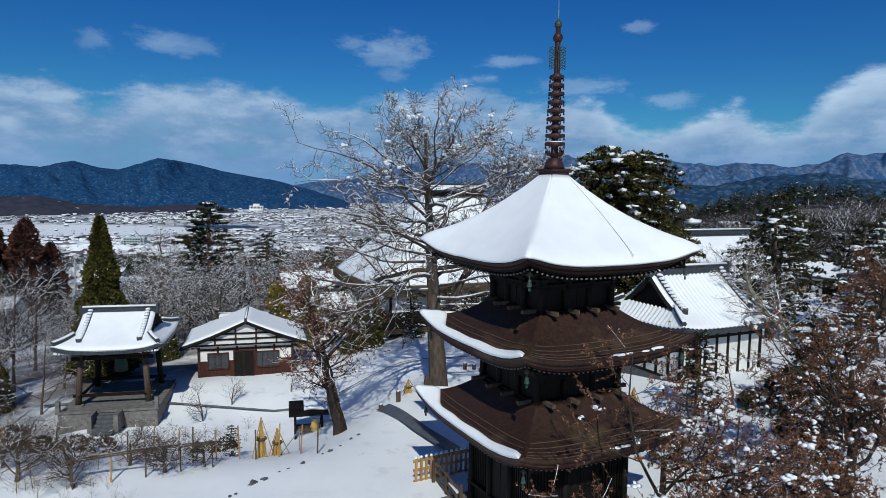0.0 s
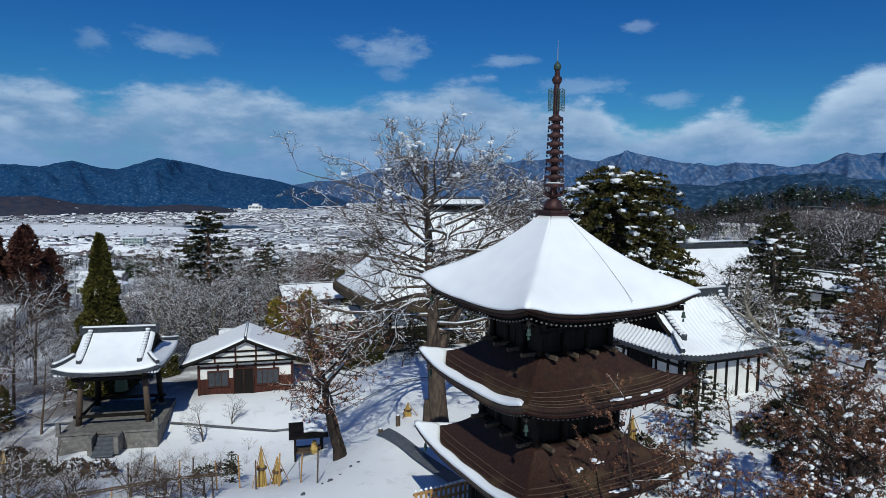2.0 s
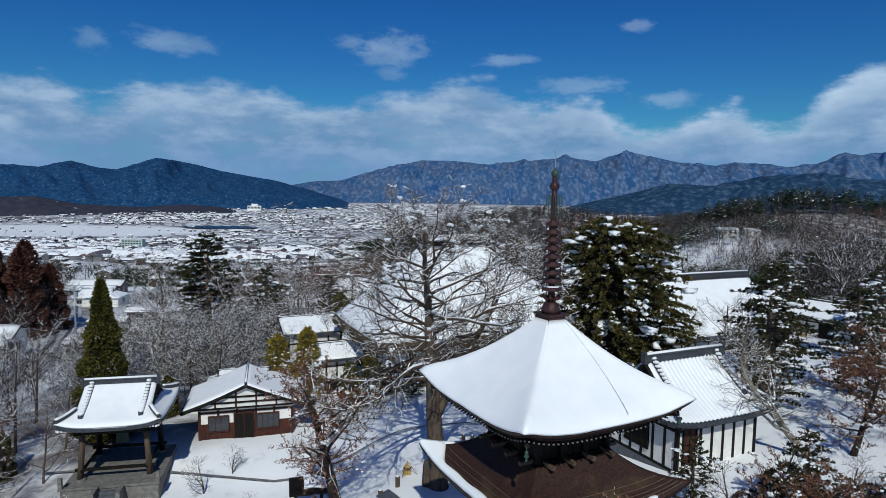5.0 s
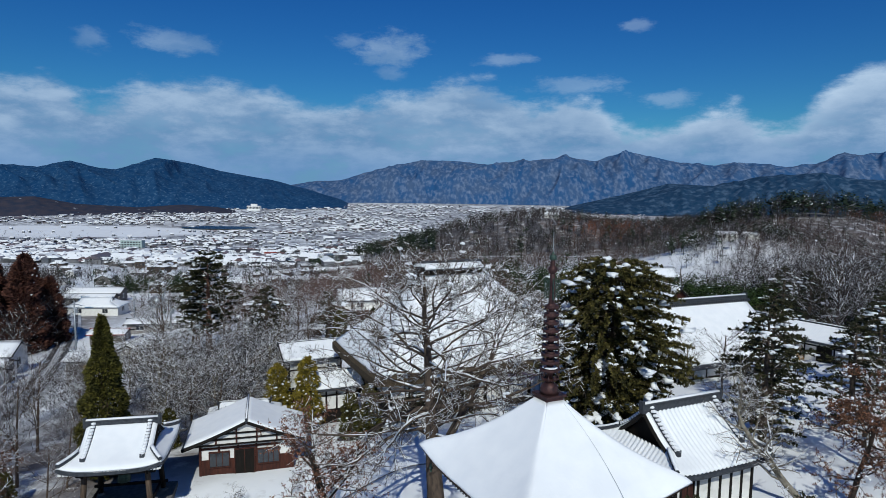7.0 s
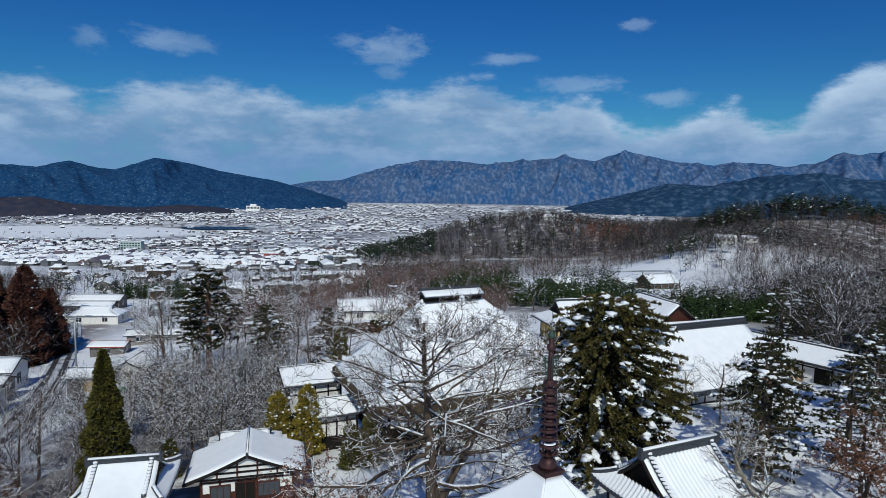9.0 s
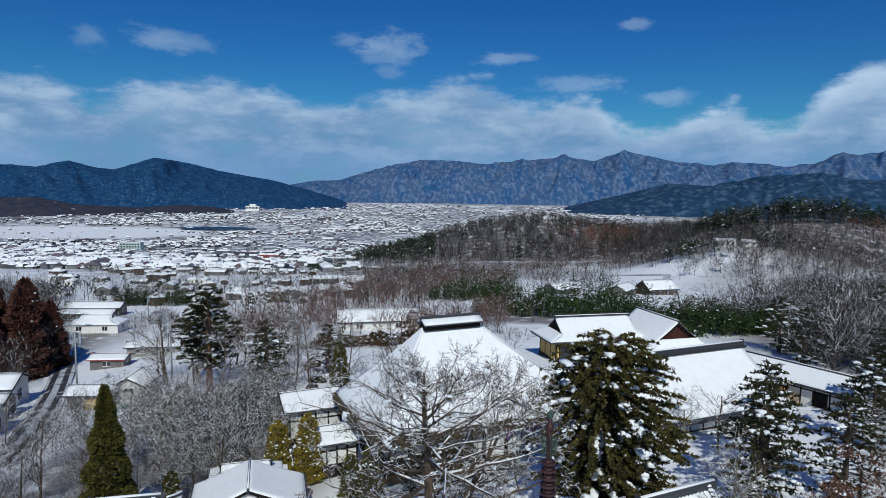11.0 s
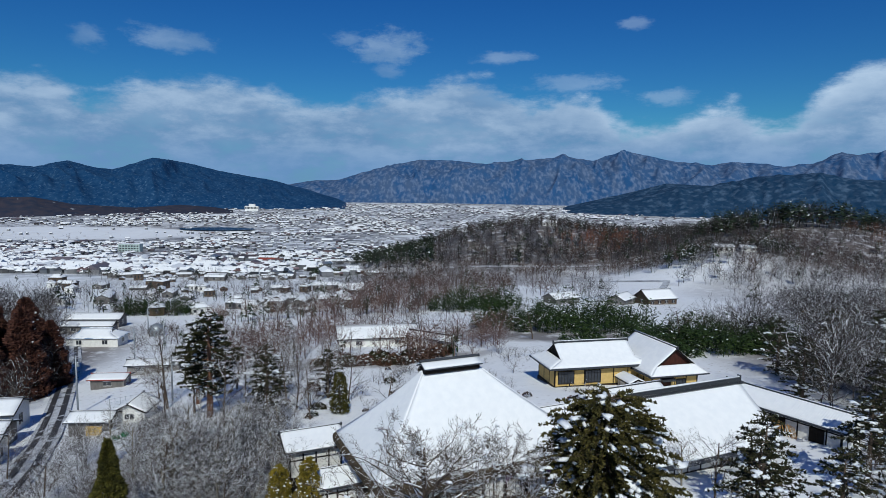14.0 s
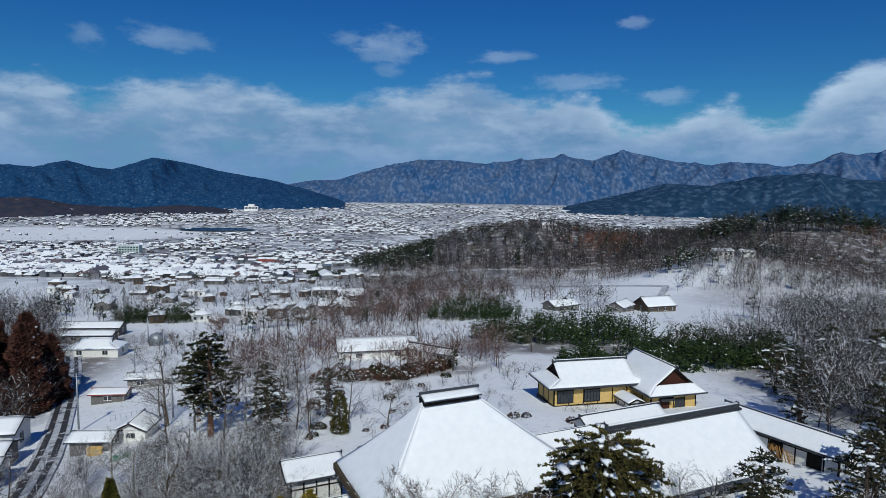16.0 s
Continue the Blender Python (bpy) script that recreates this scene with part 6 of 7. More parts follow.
# bare trees of the precinct and its slopes
scatter(BARE[0], [(-24, 60), (-20.5, 63, 0.9), (-30, 66), (-34, 58, 0.9), (-17, 70, 0.8), (-26, 72, 1.1), (27.5, 60, 0.9), (33, 63, 0.8), (41, 54, 1.0), (37, 44, 0.9), (48, 58, 1.1), (55, 66, 1.2), (30.0, 34.0, 0.8), (-47, 128, 1.3), (-41, 126, 1.3), (-36, 122, 1.2), (-29, 128, 1.2), (-51, 116, 1.6), (-30, 116, 1.2), (-43.5, 110, 1.5), (-46, 104, 1.2), (-56, 124, 1.3), (-22, 124, 1.1), (-33, 136, 1.2)], 8)
scatter(BARE[1], [(-34, 42, 1.1), (-38, 47, 1.2), (-31, 39, 0.8), (-42, 55, 1.1), (-48, 62, 1.2), (-29, 101, 1.2), (-24, 104, 1.1), (-20.5, 98.5, 1.0), (-33, 106, 1.3), (-27, 110, 1.2), (-21, 116, 1.1), (-34.5, 99, 1.2), (-16, 110, 0.9), (-21, 58, 0.9), (-29.5, 45.5, 0.6), (-33, 38, 0.6), (-36, 44.5, 0.8), (-30.5, 50, 0.7), (-55, 70, 1.1), (-36, 65, 1.0), (-60, 95 - 10, 0.8)], 9)
scatter(BARE[2], [(-21.5, 59.5, 1.0), (-25.5, 57.0, 0.95), (-28, 62, 1.1), (-18.0, 66.5, 0.9), (-30.5, 70, 1.1), (-23.5, 66, 1.0), (21.5, 44.0, 0.9), (31.0, 40.0, 0.9), (36, 36, 0.8), (-38, 70, 1.0), (25.5, 63.5, 0.7), (45, 52, 1.0), (-20, 73, 1.1), (-26, 78, 1.1), (-33, 73, 1.2), (-40, 80, 1.1), (-22, 84, 1.0), (-28, 90, 1.1), (-46, 86, 1.1), (-36, 88, 1.1), (-18.5, 61, 0.8)], 10)
scatter(BARE[3], [(-36, 52, 1.0), (-40, 61, 1.1), (-46, 50, 1.0), (-50, 56, 1.0), (-56, 63, 1.1), (-30, 84, 0.8)], 11)
scatter(PLUM, [(-12.2, 27.2), (-14.2, 27.8, 1.1), (-16.4, 27.2), (-10.8, 28.2, 0.8), (-15.2, 25.4, 1.15), (-18.0, 25.8, 1.1), (-13.4, 29.6, 0.8), (-19.8, 27.6, 1.0)], 12)
scatter(SHRUB, [(-26.5, 37.5), (-24.5, 39.2, 0.6), (-19.2, 39.5, 0.6), (-28.5, 40.0), (-16.6, 43.0, 1.1), (-15.4, 45.5, 0.8), (-11.5, 47.5, 0.8), (-3.2, 52.0, 0.7), (5.5, 52.0, 0.8), (8.0, 29.5, 0.9), (10.8, 28.8, 0.9), (14.5, 30.5, 1.0), (17.5, 31.0, 1.1), (19.5, 29.0, 1.0), (21.0, 31.0, 1.2), (15.8, 24.5, 1.2), (18.5, 25.5, 1.2), (20.5, 23.0, 1.2), (24.5, 30.5, 1.2)], 13, 0.8, 1.2)

# lighter trees for the middle distance, copied many times
MID = [bare_tree(80, 7.0, 0.15, 1.15, 0.30, counts=(8, 4, 3), thin=1.8, snow_r=1.3, first=0.2, spread=64), bare_tree(81, 6.5, 0.13, 1.15, 0.14, twig=PURPLETWIG, counts=(9, 4, 3), thin=1.8), bare_tree(82, 5.0, 0.11, 1.3, 0.10, twig=PURPLETWIG, counts=(9, 4, 3), first=0.12, thin=1.8), bare_tree(83, 8.5, 0.16, 1.05, 0.34, counts=(9, 4, 3), thin=1.8, snow_r=1.4, first=0.2, spread=60)]
rm = random.Random(404)
spots = [[], [], [], []]
made = 0
while made < 42:
    zone = rm.random()
    if zone < 0.45:                      # gardens and orchards north of the main hall
        y = rm.uniform(84, 235)
        x = rm.uniform(-0.33, 0.16) * y
        keep = noise.noise((x * 0.035, y * 0.028, 6.0)) > -0.05 and not (abs(x + 15) < 13 and 160 < y < 182) and not (x > 8 and y < 175) and not (-10 < x < 24 and 170 < y < 215) and not (x > -16 and y < 100)
        k = 1 if rm.random() < 0.5 else 2
    else:                                # along the road to the west
        y = rm.uniform(90, 180)
        x = -0.62 * y - rm.uniform(2, 30)
        keep = not (y < 118 and x > -82)
        k = 0 if rm.random() < 0.5 else 1
    if keep:
        spots[k].append((x, y, rm.uniform(0.75, 1.2)))
        made += 1
for _ in range(16):                      # grey trees beyond the garden hedge
    spots[rm.choice((0, 0, 1, 3))].append((rm.uniform(-62, -2), rm.uniform(150, 160) if rm.random() < 0.4 else rm.uniform(184, 240), rm.uniform(0.8, 1.25)))
for _ in range(14):
    spots[rm.choice((0, 1, 3))].append((rm.uniform(-100, -30), rm.uniform(236, 310), rm.uniform(0.7, 1.1)))
for _ in range(5):                      # trees standing in the bamboo
    spots[rm.choice((0, 3))].append((rm.uniform(14, 78), rm.uniform(150, 205), rm.uniform(1.1, 1.6)))
for k in range(4):
    scatter(MID[k], spots[k], 20 + k)


def garden_bush(seed, r, brown):
    rng = random.Random(seed)
    t = thing("garden_bush", pose(0, 0, -500), "rounded garden bush dusted with snow", "bush", "garden bushes")
    b, w = Build(), Build()
    for i in range(160):
        a, q = rng.uniform(0, 6.283), rng.random()
        rr = r * math.sqrt(1 - (q * 0.9) ** 2)
        c = Vector((rr * math.cos(a) * rng.uniform(0.75, 1), rr * math.sin(a) * rng.uniform(0.75, 1), r * 0.75 * q))
        spray(b, c, Vector((math.cos(a), math.sin(a), rng.uniform(0, 1.2))).normalized(), r * 0.3, rng, 3)
        if q > 0.55 and rng.random() < 0.10:
            w.blob((c.x, c.y, c.z + 0.05), (r * rng.uniform(0.06, 0.24), r * rng.uniform(0.06, 0.2), r * 0.07), 6, 3, 0.6, rng)
    tagged(part("foliage", b, brown, t), kind="stuff")
    if w.f:
        tagged(part("snow_clumps", w, SNOWCLUMP, t, smooth=True), kind="stuff")
    return t


BUSH = [garden_bush(1, 1.1, HEDGELEAF), garden_bush(2, 1.2, NEEDLE), garden_bush(3, 0.9, TWIG)]
places = [[], [], []]
for i in range(110):
    if i < 66:
        y = rm.uniform(92, 158)
        x = rm.uniform(-36, 30)
        if x > 6 and y > 103 or (x > -14 and y < 86):
            continue
    elif i < 78:
        x, y = rm.uniform(-30, -13), rm.uniform(35, 42)
        if -26.8 < x < -19.0 and y > 38.5:
            continue
    else:
        x, y = rm.uniform(9, 26), rm.uniform(25, 33)
    places[rm.choice((0, 1, 2, 2))].append((x, y, rm.uniform(0.5, 1.2)))
for i in range(64):                      # the brown hedge along the garden terrace
    x = rm.uniform(-32, 2)
    places[rm.choice((0, 0, 1, 2))].append((x, 146.5 + 0.14 * x + rm.gauss(0, 2.2), rm.uniform(1.2, 2.3)))
for k in range(3):
    scatter(BUSH[k], places[k], 30 + k)


# ---- farms and sheds below the temple ----
def simple_house(name, x, y, turn, L, W, wall_h, rise, wall_mat, label, category="house", tiles=TILE, snow=0.18, group="", z=None, hip=0.0, windows=2, over=0.6, ridge=0.2, framed=True):
    z = G(x, y) if z is None else z
    p = thing(name, pose(x, y, z, 0, 0, turn), label, category, group)
    for k, (a, b) in enumerate(((L, W), (W, L), (L, W), (W, L))):
        m = pose(0, 0, 0, 0, 0, 90 * k)
        w = part("wall", Build().box(-a, -b, -1.5, a - 0.203, -b + 0.2, wall_h + 0.1, m), wall_mat, p)
        for i in range(windows if k % 2 == 0 else 1):
            xx = -a + 2 * a * (i + 0.5) / max(1, windows if k % 2 == 0 else 1)
            o = part("window", Build().box(xx - 0.8, -b - 0.02, wall_h * 0.35, xx + 0.8, -b + 0.05, wall_h * 0.78, m), GLASS, w)
            if framed:
                part("frame", Build().box(xx - 0.9, -b - 0.05, wall_h * 0.35 - 0.1, xx + 0.9, -b + 0.02, wall_h * 0.35, m).box(xx - 0.9, -b - 0.05, wall_h * 0.78, xx + 0.9, -b + 0.02, wall_h * 0.78 + 0.1, m).box(xx - 0.04, -b - 0.05, wall_h * 0.35, xx + 0.04, -b + 0.02, wall_h * 0.78, m), WHITEPAINT, o)
    roof(p, wall_h, L + over, W + over, (L + over) if hip == 0 else L * 0.6, hip, rise, 0.05, 0.0, thick=0.15, snow=snow, tiles=tiles, ridge=ridge, gable=wall_mat, verge_set=over, fine=False)
    return p


simple_house("farm_shed", -59.5, 106.5, 4, 3.2, 2.3, 2.3, 1.0, GREYWALL, "open farm shed with a snow-covered roof", "shed", group="farm sheds", windows=0)
simple_house("farm_shed", -54.6, 111.5, 92, 2.8, 2.6, 2.2, 1.5, PLASTER, "small gabled store with a round vent", "shed", group="farm sheds", windows=0)
yb = thing("yellow_board_stack", pose(-57.8, 103.2, G(-57.8, 103.2), 0, 0, 4), "stack of yellow boards leaning by the shed", "boards")
for i in range(6):
    part("board", Build().box(-1.3 + 0.02 * i, -0.1 * i, 0, 1.3, -0.1 * i + 0.06, 1.5 - 0.05 * i), OCHRE, yb)
simple_house("red_edged_shed", -75.5, 143, 6, 3.6, 2.3, 2.3, 0.7, GREYWALL, "small shed with a red roof edge under snow", "shed", REDMETAL, group="farm sheds", windows=1)
simple_house("farm_shed", -71.0, 156, 10, 6.0, 2.6, 2.4, 0.8, GREYWALL, "long low shed under snow", "shed", group="farm sheds")
simple_house("blue_roofed_house", -112, 205, 5, 8.0, 4.2, 3.2, 2.4, PLASTER, "house with a blue metal roof half under snow", "house", BLUEROOF, 0.06, hip=0.6)
simple_house("long_barn", -134, 244, 4, 10.5, 3.6, 3.4, 1.7, GREYWALL, "long barn with a snowy roof", "barn", windows=5)
simple_house("long_barn", -128, 228, 4, 9.5, 2.6, 3.0, 1.2, GREYWALL, "long barn with a snowy roof", "barn", windows=5)
simple_house("roadside_house", -81.0, 112, 12, 4.6, 3.8, 4.6, 1.8, PLASTER, "white-walled house with a snowy roof beside the road", "house", group="roadside houses")
simple_house("roadside_house", -75.0, 102.5, 12, 3.0, 3.2, 3.4, 1.2, GREYWALL, "low grey house with bluish snow on its roof", "house", group="roadside houses")
simple_house("roadside_house", -70.5, 93, 12, 3.6, 3.0, 3.6, 1.3, PLASTER, "small house with a snowy roof beside the road", "house", group="roadside houses")
simple_house("garden_gate_house", -17.0, 172, 12, 10.5, 4.6, 2.7, 2.6, PLASTER, "long tile-ridged house under snow", "house")
simple_house("garden_store", -1.5, 160, -32, 6.5, 1.5, 2.2, 1.0, PLASTER, "narrow plastered wall building with a dark ridge", "store", ridge=0.45)
simple_house("lodge", 101, 290, 18, 7.5, 5.5, 3.0, 3.8, WOOD, "snow-roofed lodge with exposed timbers", "house", windows=4)
simple_house("lodge", 84, 286, 50, 6, 4.0, 2.6, 2.4, GREYWALL, "low outbuilding with a snow-covered roof", "house")
simple_house("lodge", 57, 289, 30, 7, 4.5, 2.6, 2.4, GREYWALL, "low outbuilding with a snow-covered roof", "house")
simple_house("hillside_house", 207, 458, -8, 7.0, 4.2, 4.2, 1.8, PLASTER, "two-storey white house on the wooded hill", "house", windows=4)
simple_house("hillside_house", 222, 452, -8, 5, 4.0, 3.0, 1.6, PLASTER, "low annex house on the wooded hill", "house")
simple_house("knoll_house", 122, 700, 0, 8, 4.6, 4.0, 2.8, PLASTER, "house among the trees of the knoll", "house", windows=4)
simple_house("gabled_house", -50, 357, 20, 7, 5, 3.6, 3.4, WOOD, "brown timber house with a broad snowy gable", "house", windows=3)
tank = thing("silver_tank", pose(-101, 224, G(-101, 224)), "round silver grain tank", "tank")
part("body", Build().lathe([(2.6, -0.5), (2.7, 2.6), (2.1, 3.7), (0.6, 4.4)], 18), STEEL, tank, smooth=True)
ynet = thing("yellow_sheeted_heap", pose(147, 244, G(147, 244)), "yellow-sheeted heap in a snowy field", "heap")
part("sheet", Build().blob((0, 0, 0.6), (4.5, 2.2, 1.6), 12, 6, 0.2, random.Random(8)), OCHRE, ynet)
for x, y in ((-52, 99), (-51, 100)):
    solid("green_crate", Build().box(-0.5, -0.35, 0, 0.5, 0.35, 0.6, bevel=0.05), GREENPLASTIC, "green plastic crate on the snow", "crate", place=pose(x, y, G(x, y) + 0.05), group="green crates")


def pole(x, y, h, arm=True):
    p = thing("utility_pole", pose(x, y, G(x, y) - 0.3, 0, 0, 20), "grey concrete utility pole", "utility pole", "utility poles")
    part("shaft", Build().tube([(0, 0, 0), (0, 0, h)], [0.2, 0.13], 10), STEEL, p, smooth=True)
    if arm:
        part("crossarm", Build().box(-0.9, -0.06, h - 0.7, 0.9, 0.06, h - 0.58), STEEL, p)
        part("transformer", Build().lathe([(0.22, h - 2.2), (0.26, h - 2.1), (0.26, h - 1.4), (0.2, h - 1.3)], 10, (0.35, 0, 0)), STEEL, p)


for x, y, h in ((-69.5, 119, 12.0), (-52.5, 122, 9.5), (-84, 172, 10), (-105, 226, 10), (-88, 200, 9), (-150, 300, 10), (-60, 330, 10), (60, 250, 9)):
    pole(x, y, h)
hedge = thing("field_fence", pose(0, 0, 0), "thin wire fence along the snowy field", "fence")
for i in range(24):
    x, y = -66 + 0.9 * i, 124 + 0.35 * i
    part("post", Build().tube([(x, y, G(x, y) - 0.2), (x, y, G(x, y) + 1.3)], [0.04, 0.04], 4), STEEL, hedge)
for zz in (0.5, 1.2):
    part("wire", Build().tube([(-66 + 0.9 * i, 124 + 0.35 * i, G(-66 + 0.9 * i, 124 + 0.35 * i) + zz) for i in range(24)], [0.02] * 24, 3), STEEL, hedge)

# houses of the village edge, each a thing of its own
protos = []
for i, (L, W, hh, rs, wm, lb) in enumerate(((6, 4.4, 5.2, 2.2, PLASTER, "two-storey village house with a snowy roof"), (7.5, 4.8, 3.2, 2.4, GREYWALL, "single-storey grey village house with a snowy roof"), (5.2, 4.0, 5.4, 1.9, WOOD, "brown two-storey village house with a snowy roof"), (9.5, 5.0, 4.2, 2.0, GREYWALL, "long grey workshop with a snowy roof"), (4.0, 3.0, 2.8, 1.4, WOOD, "small wooden outbuilding with a snowy roof"))):
    protos.append(simple_house("village_house", 0, 0, 0, L, W, hh, rs, wm, lb, group="village houses", z=-500, windows=3, framed=False, hip=0.5 if i in (0, 2) else 0.0))
rv = random.Random(90)
spots = []
tries = 0
while len(spots) < 130 and tries < 9000:
    tries += 1
    y = rv.uniform(270, 640)
    x = rv.uniform(-0.62 * y, -0.05 * y - 10)
    if -230 < x < -100 and 330 < y < 420 and rv.random() < 0.8:
        continue
    if (x + 110) ** 2 + (y - 620) ** 2 < 40 ** 2 or (-95 < x < -25 and 440 < y < 560):
        continue
    if noise.noise((x * 0.012, y * 0.012, 4)) < -0.12 or any((x - a) ** 2 + (y - b) ** 2 < 11 ** 2 for a, b in spots):
        continue
    spots.append((x, y))
for i, (x, y) in enumerate(spots):
    pr = protos[i % 5]
    k = rv.uniform(0.55, 0.95)
    m = pose(x, y, G(x, y), 0, 0, rv.choice((0, 90, 180, 270)) + rv.gauss(12, 14)) @ Matrix.Diagonal((k * rv.uniform(0.85, 1.2), k, k * rv.uniform(0.9, 1.15), 1))
    if i < 5:
        pr.matrix_basis = m
    else:
        copy_thing(pr, m)


# ---- the town on the plain ----
def town():
    rng = np.random.default_rng(5)
    wallb, roofb, bare = Build(), Build(), Build()
    n = 0
    for _ in range(60000):
        y = 560 + 3300 * rng.random() ** 1.5
        x = rng.uniform(-0.78, 0.62) * y
        if y < 900 and (x > -0.12 * y or rng.random() < 0.35):
            continue
        if abs(x - 95) < 170 and abs(y - 700) < 150 or (x > 100 and y < 1500):
            continue
        if x < -0.40 * y and 1480 < y < 2250 and rng.random() < 0.97:
            continue
        if abs(x + 690) < 150 and abs(y - 2100) < 130:
            continue
        c = noise.noise((x * 0.0042, y * 0.0030, 1.5)) + 0.6 * noise.noise((x * 0.016, y * 0.012, 8.5))
        if c < 0.0 + (0.0 if y > 750 else 0.0) and rng.random() < 0.9:
            continue
        if n > 11500:
            break
        n += 1
        g = G(x, y)
        k = 0.66 + 0.22 * (y > 2000)
        L, W, h = rng.uniform(4, 8) * k, rng.uniform(3, 4.8) * k, rng.choice([2.8, 4.6, 5.4]) * rng.uniform(0.85, 1.1)
        if rng.random() < 0.012:
            L, W, h = L * 3.0, W * 2.2, 6.0
        a = rng.choice([0, math.pi / 2]) + rng.normal(0.15, 0.12)
        ca, sa = math.cos(a), math.sin(a)

        def put(px, py, pz):
            return (x + px * ca - py * sa, y + px * sa + py * ca, g + pz)
        o, r = 0.7, W * 0.42
        wallb.add([put(-L, -W, -4), put(L, -W, -4), put(L, W, -4), put(-L, W, -4), put(-L, -W, h), put(L, -W, h), put(L, W, h), put(-L, W, h), put(-L * 0.98, 0, h + r), put(L * 0.98, 0, h + r)],
                  [(0, 1, 5, 4), (1, 2, 6, 5), (2, 3, 7, 6), (3, 0, 4, 7), (4, 7, 8), (5, 9, 6)])
        t = 0.35
        (roofb if rng.random() < 0.74 else bare).add(
            [put(-L - o, -W - o, h - 0.3), put(L + o, -W - o, h - 0.3), put(L + o, 0, h + r + 0.3), put(-L - o, 0, h + r + 0.3), put(L + o, W + o, h - 0.3), put(-L - o, W + o, h - 0.3),
             put(-L - o, -W - o, h - 0.3 - t), put(L + o, -W - o, h - 0.3 - t), put(L + o, W + o, h - 0.3 - t), put(-L - o, W + o, h - 0.3 - t)],
            [(0, 1, 2, 3), (3, 2, 4, 5), (0, 6, 7, 1), (4, 8, 9, 5), (1, 7, 8, 4, 2), (5, 9, 6, 0, 3), (6, 9, 8, 7)])
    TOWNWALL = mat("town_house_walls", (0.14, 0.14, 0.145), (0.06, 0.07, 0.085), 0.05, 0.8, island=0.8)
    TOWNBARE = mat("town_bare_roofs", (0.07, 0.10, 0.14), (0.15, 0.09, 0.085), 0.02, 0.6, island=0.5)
    t = thing("town", pose(0, 0, 0), "crowded snowy roofs of the distant town", "town")
    tagged(t, kind="stuff")
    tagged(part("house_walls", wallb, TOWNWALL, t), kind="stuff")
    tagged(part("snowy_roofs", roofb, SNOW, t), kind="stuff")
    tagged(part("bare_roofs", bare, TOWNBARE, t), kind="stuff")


town()
wh = thing("white_hotel_block", pose(-945, 3215, float(land(-945, 3215)) + 3), "large white multi-storey building at the foot of the mountain", "building")
part("block", Build().box(-34, -10, -10, 34, 10, 20), WHITEPAINT, wh)
part("tower", Build().box(-14, -8, 20, 16, 8, 30), WHITEPAINT, wh)
for i in range(9):
    part("window_band", Build().box(-32 + 7.2 * i, -10.3, 6, -27 + 7.2 * i, -9.9, 16), GLASS, wh)
gb = thing("pale_green_block", pose(-587, 1206, float(land(-587, 1206))), "pale green three-storey block among the houses", "building")
part("block", Build().box(-20, -7, -4, 20, 7, 15), mat("pale_green_render", (0.42, 0.52, 0.50), (0.36, 0.45, 0.44), 0.3, 0.7), gb)
part("roof_snow", Build().box(-20.3, -7.3, 15.0, 20.3, 7.3, 15.5), SNOW, gb)
for i in range(7):
    for k in range(3):
        part("window", Build().box(-18 + 5.4 * i, -7.15, 1 + 4.6 * k, -14.6 + 5.4 * i, -6.95, 3.4 + 4.6 * k), GLASS, gb)
rb = thing("red_roofed_hall", pose(-250, 930, float(land(-250, 930))), "red-walled farm hall in the fields", "building")
part("block", Build().box(-14, -5, -3, 14, 5, 5), REDMETAL, rb)
part("roof_snow", Build().shell(lambda u, v: (-14.5 + 29 * u, -5.5 + 11 * v, 5 + 2.2 * (1 - abs(2 * v - 1))), 2, 8, 0.4), SNOW, rb)
WATER = mat("dark_pond_water", (0.015, 0.03, 0.05), (0.02, 0.035, 0.055), 0.1, 0.12, spec=0.5)
zp = float(land(-740, 2120)) + 4.0
solid("pond_water", Build().add([(-740 + 125 * math.cos(a), 2120 + 75 * math.sin(a), zp) for a in np.linspace(0, 2 * math.pi, 40, endpoint=False)], [tuple(range(40))]), WATER, "dark reservoir among the white fields", kind="structure")


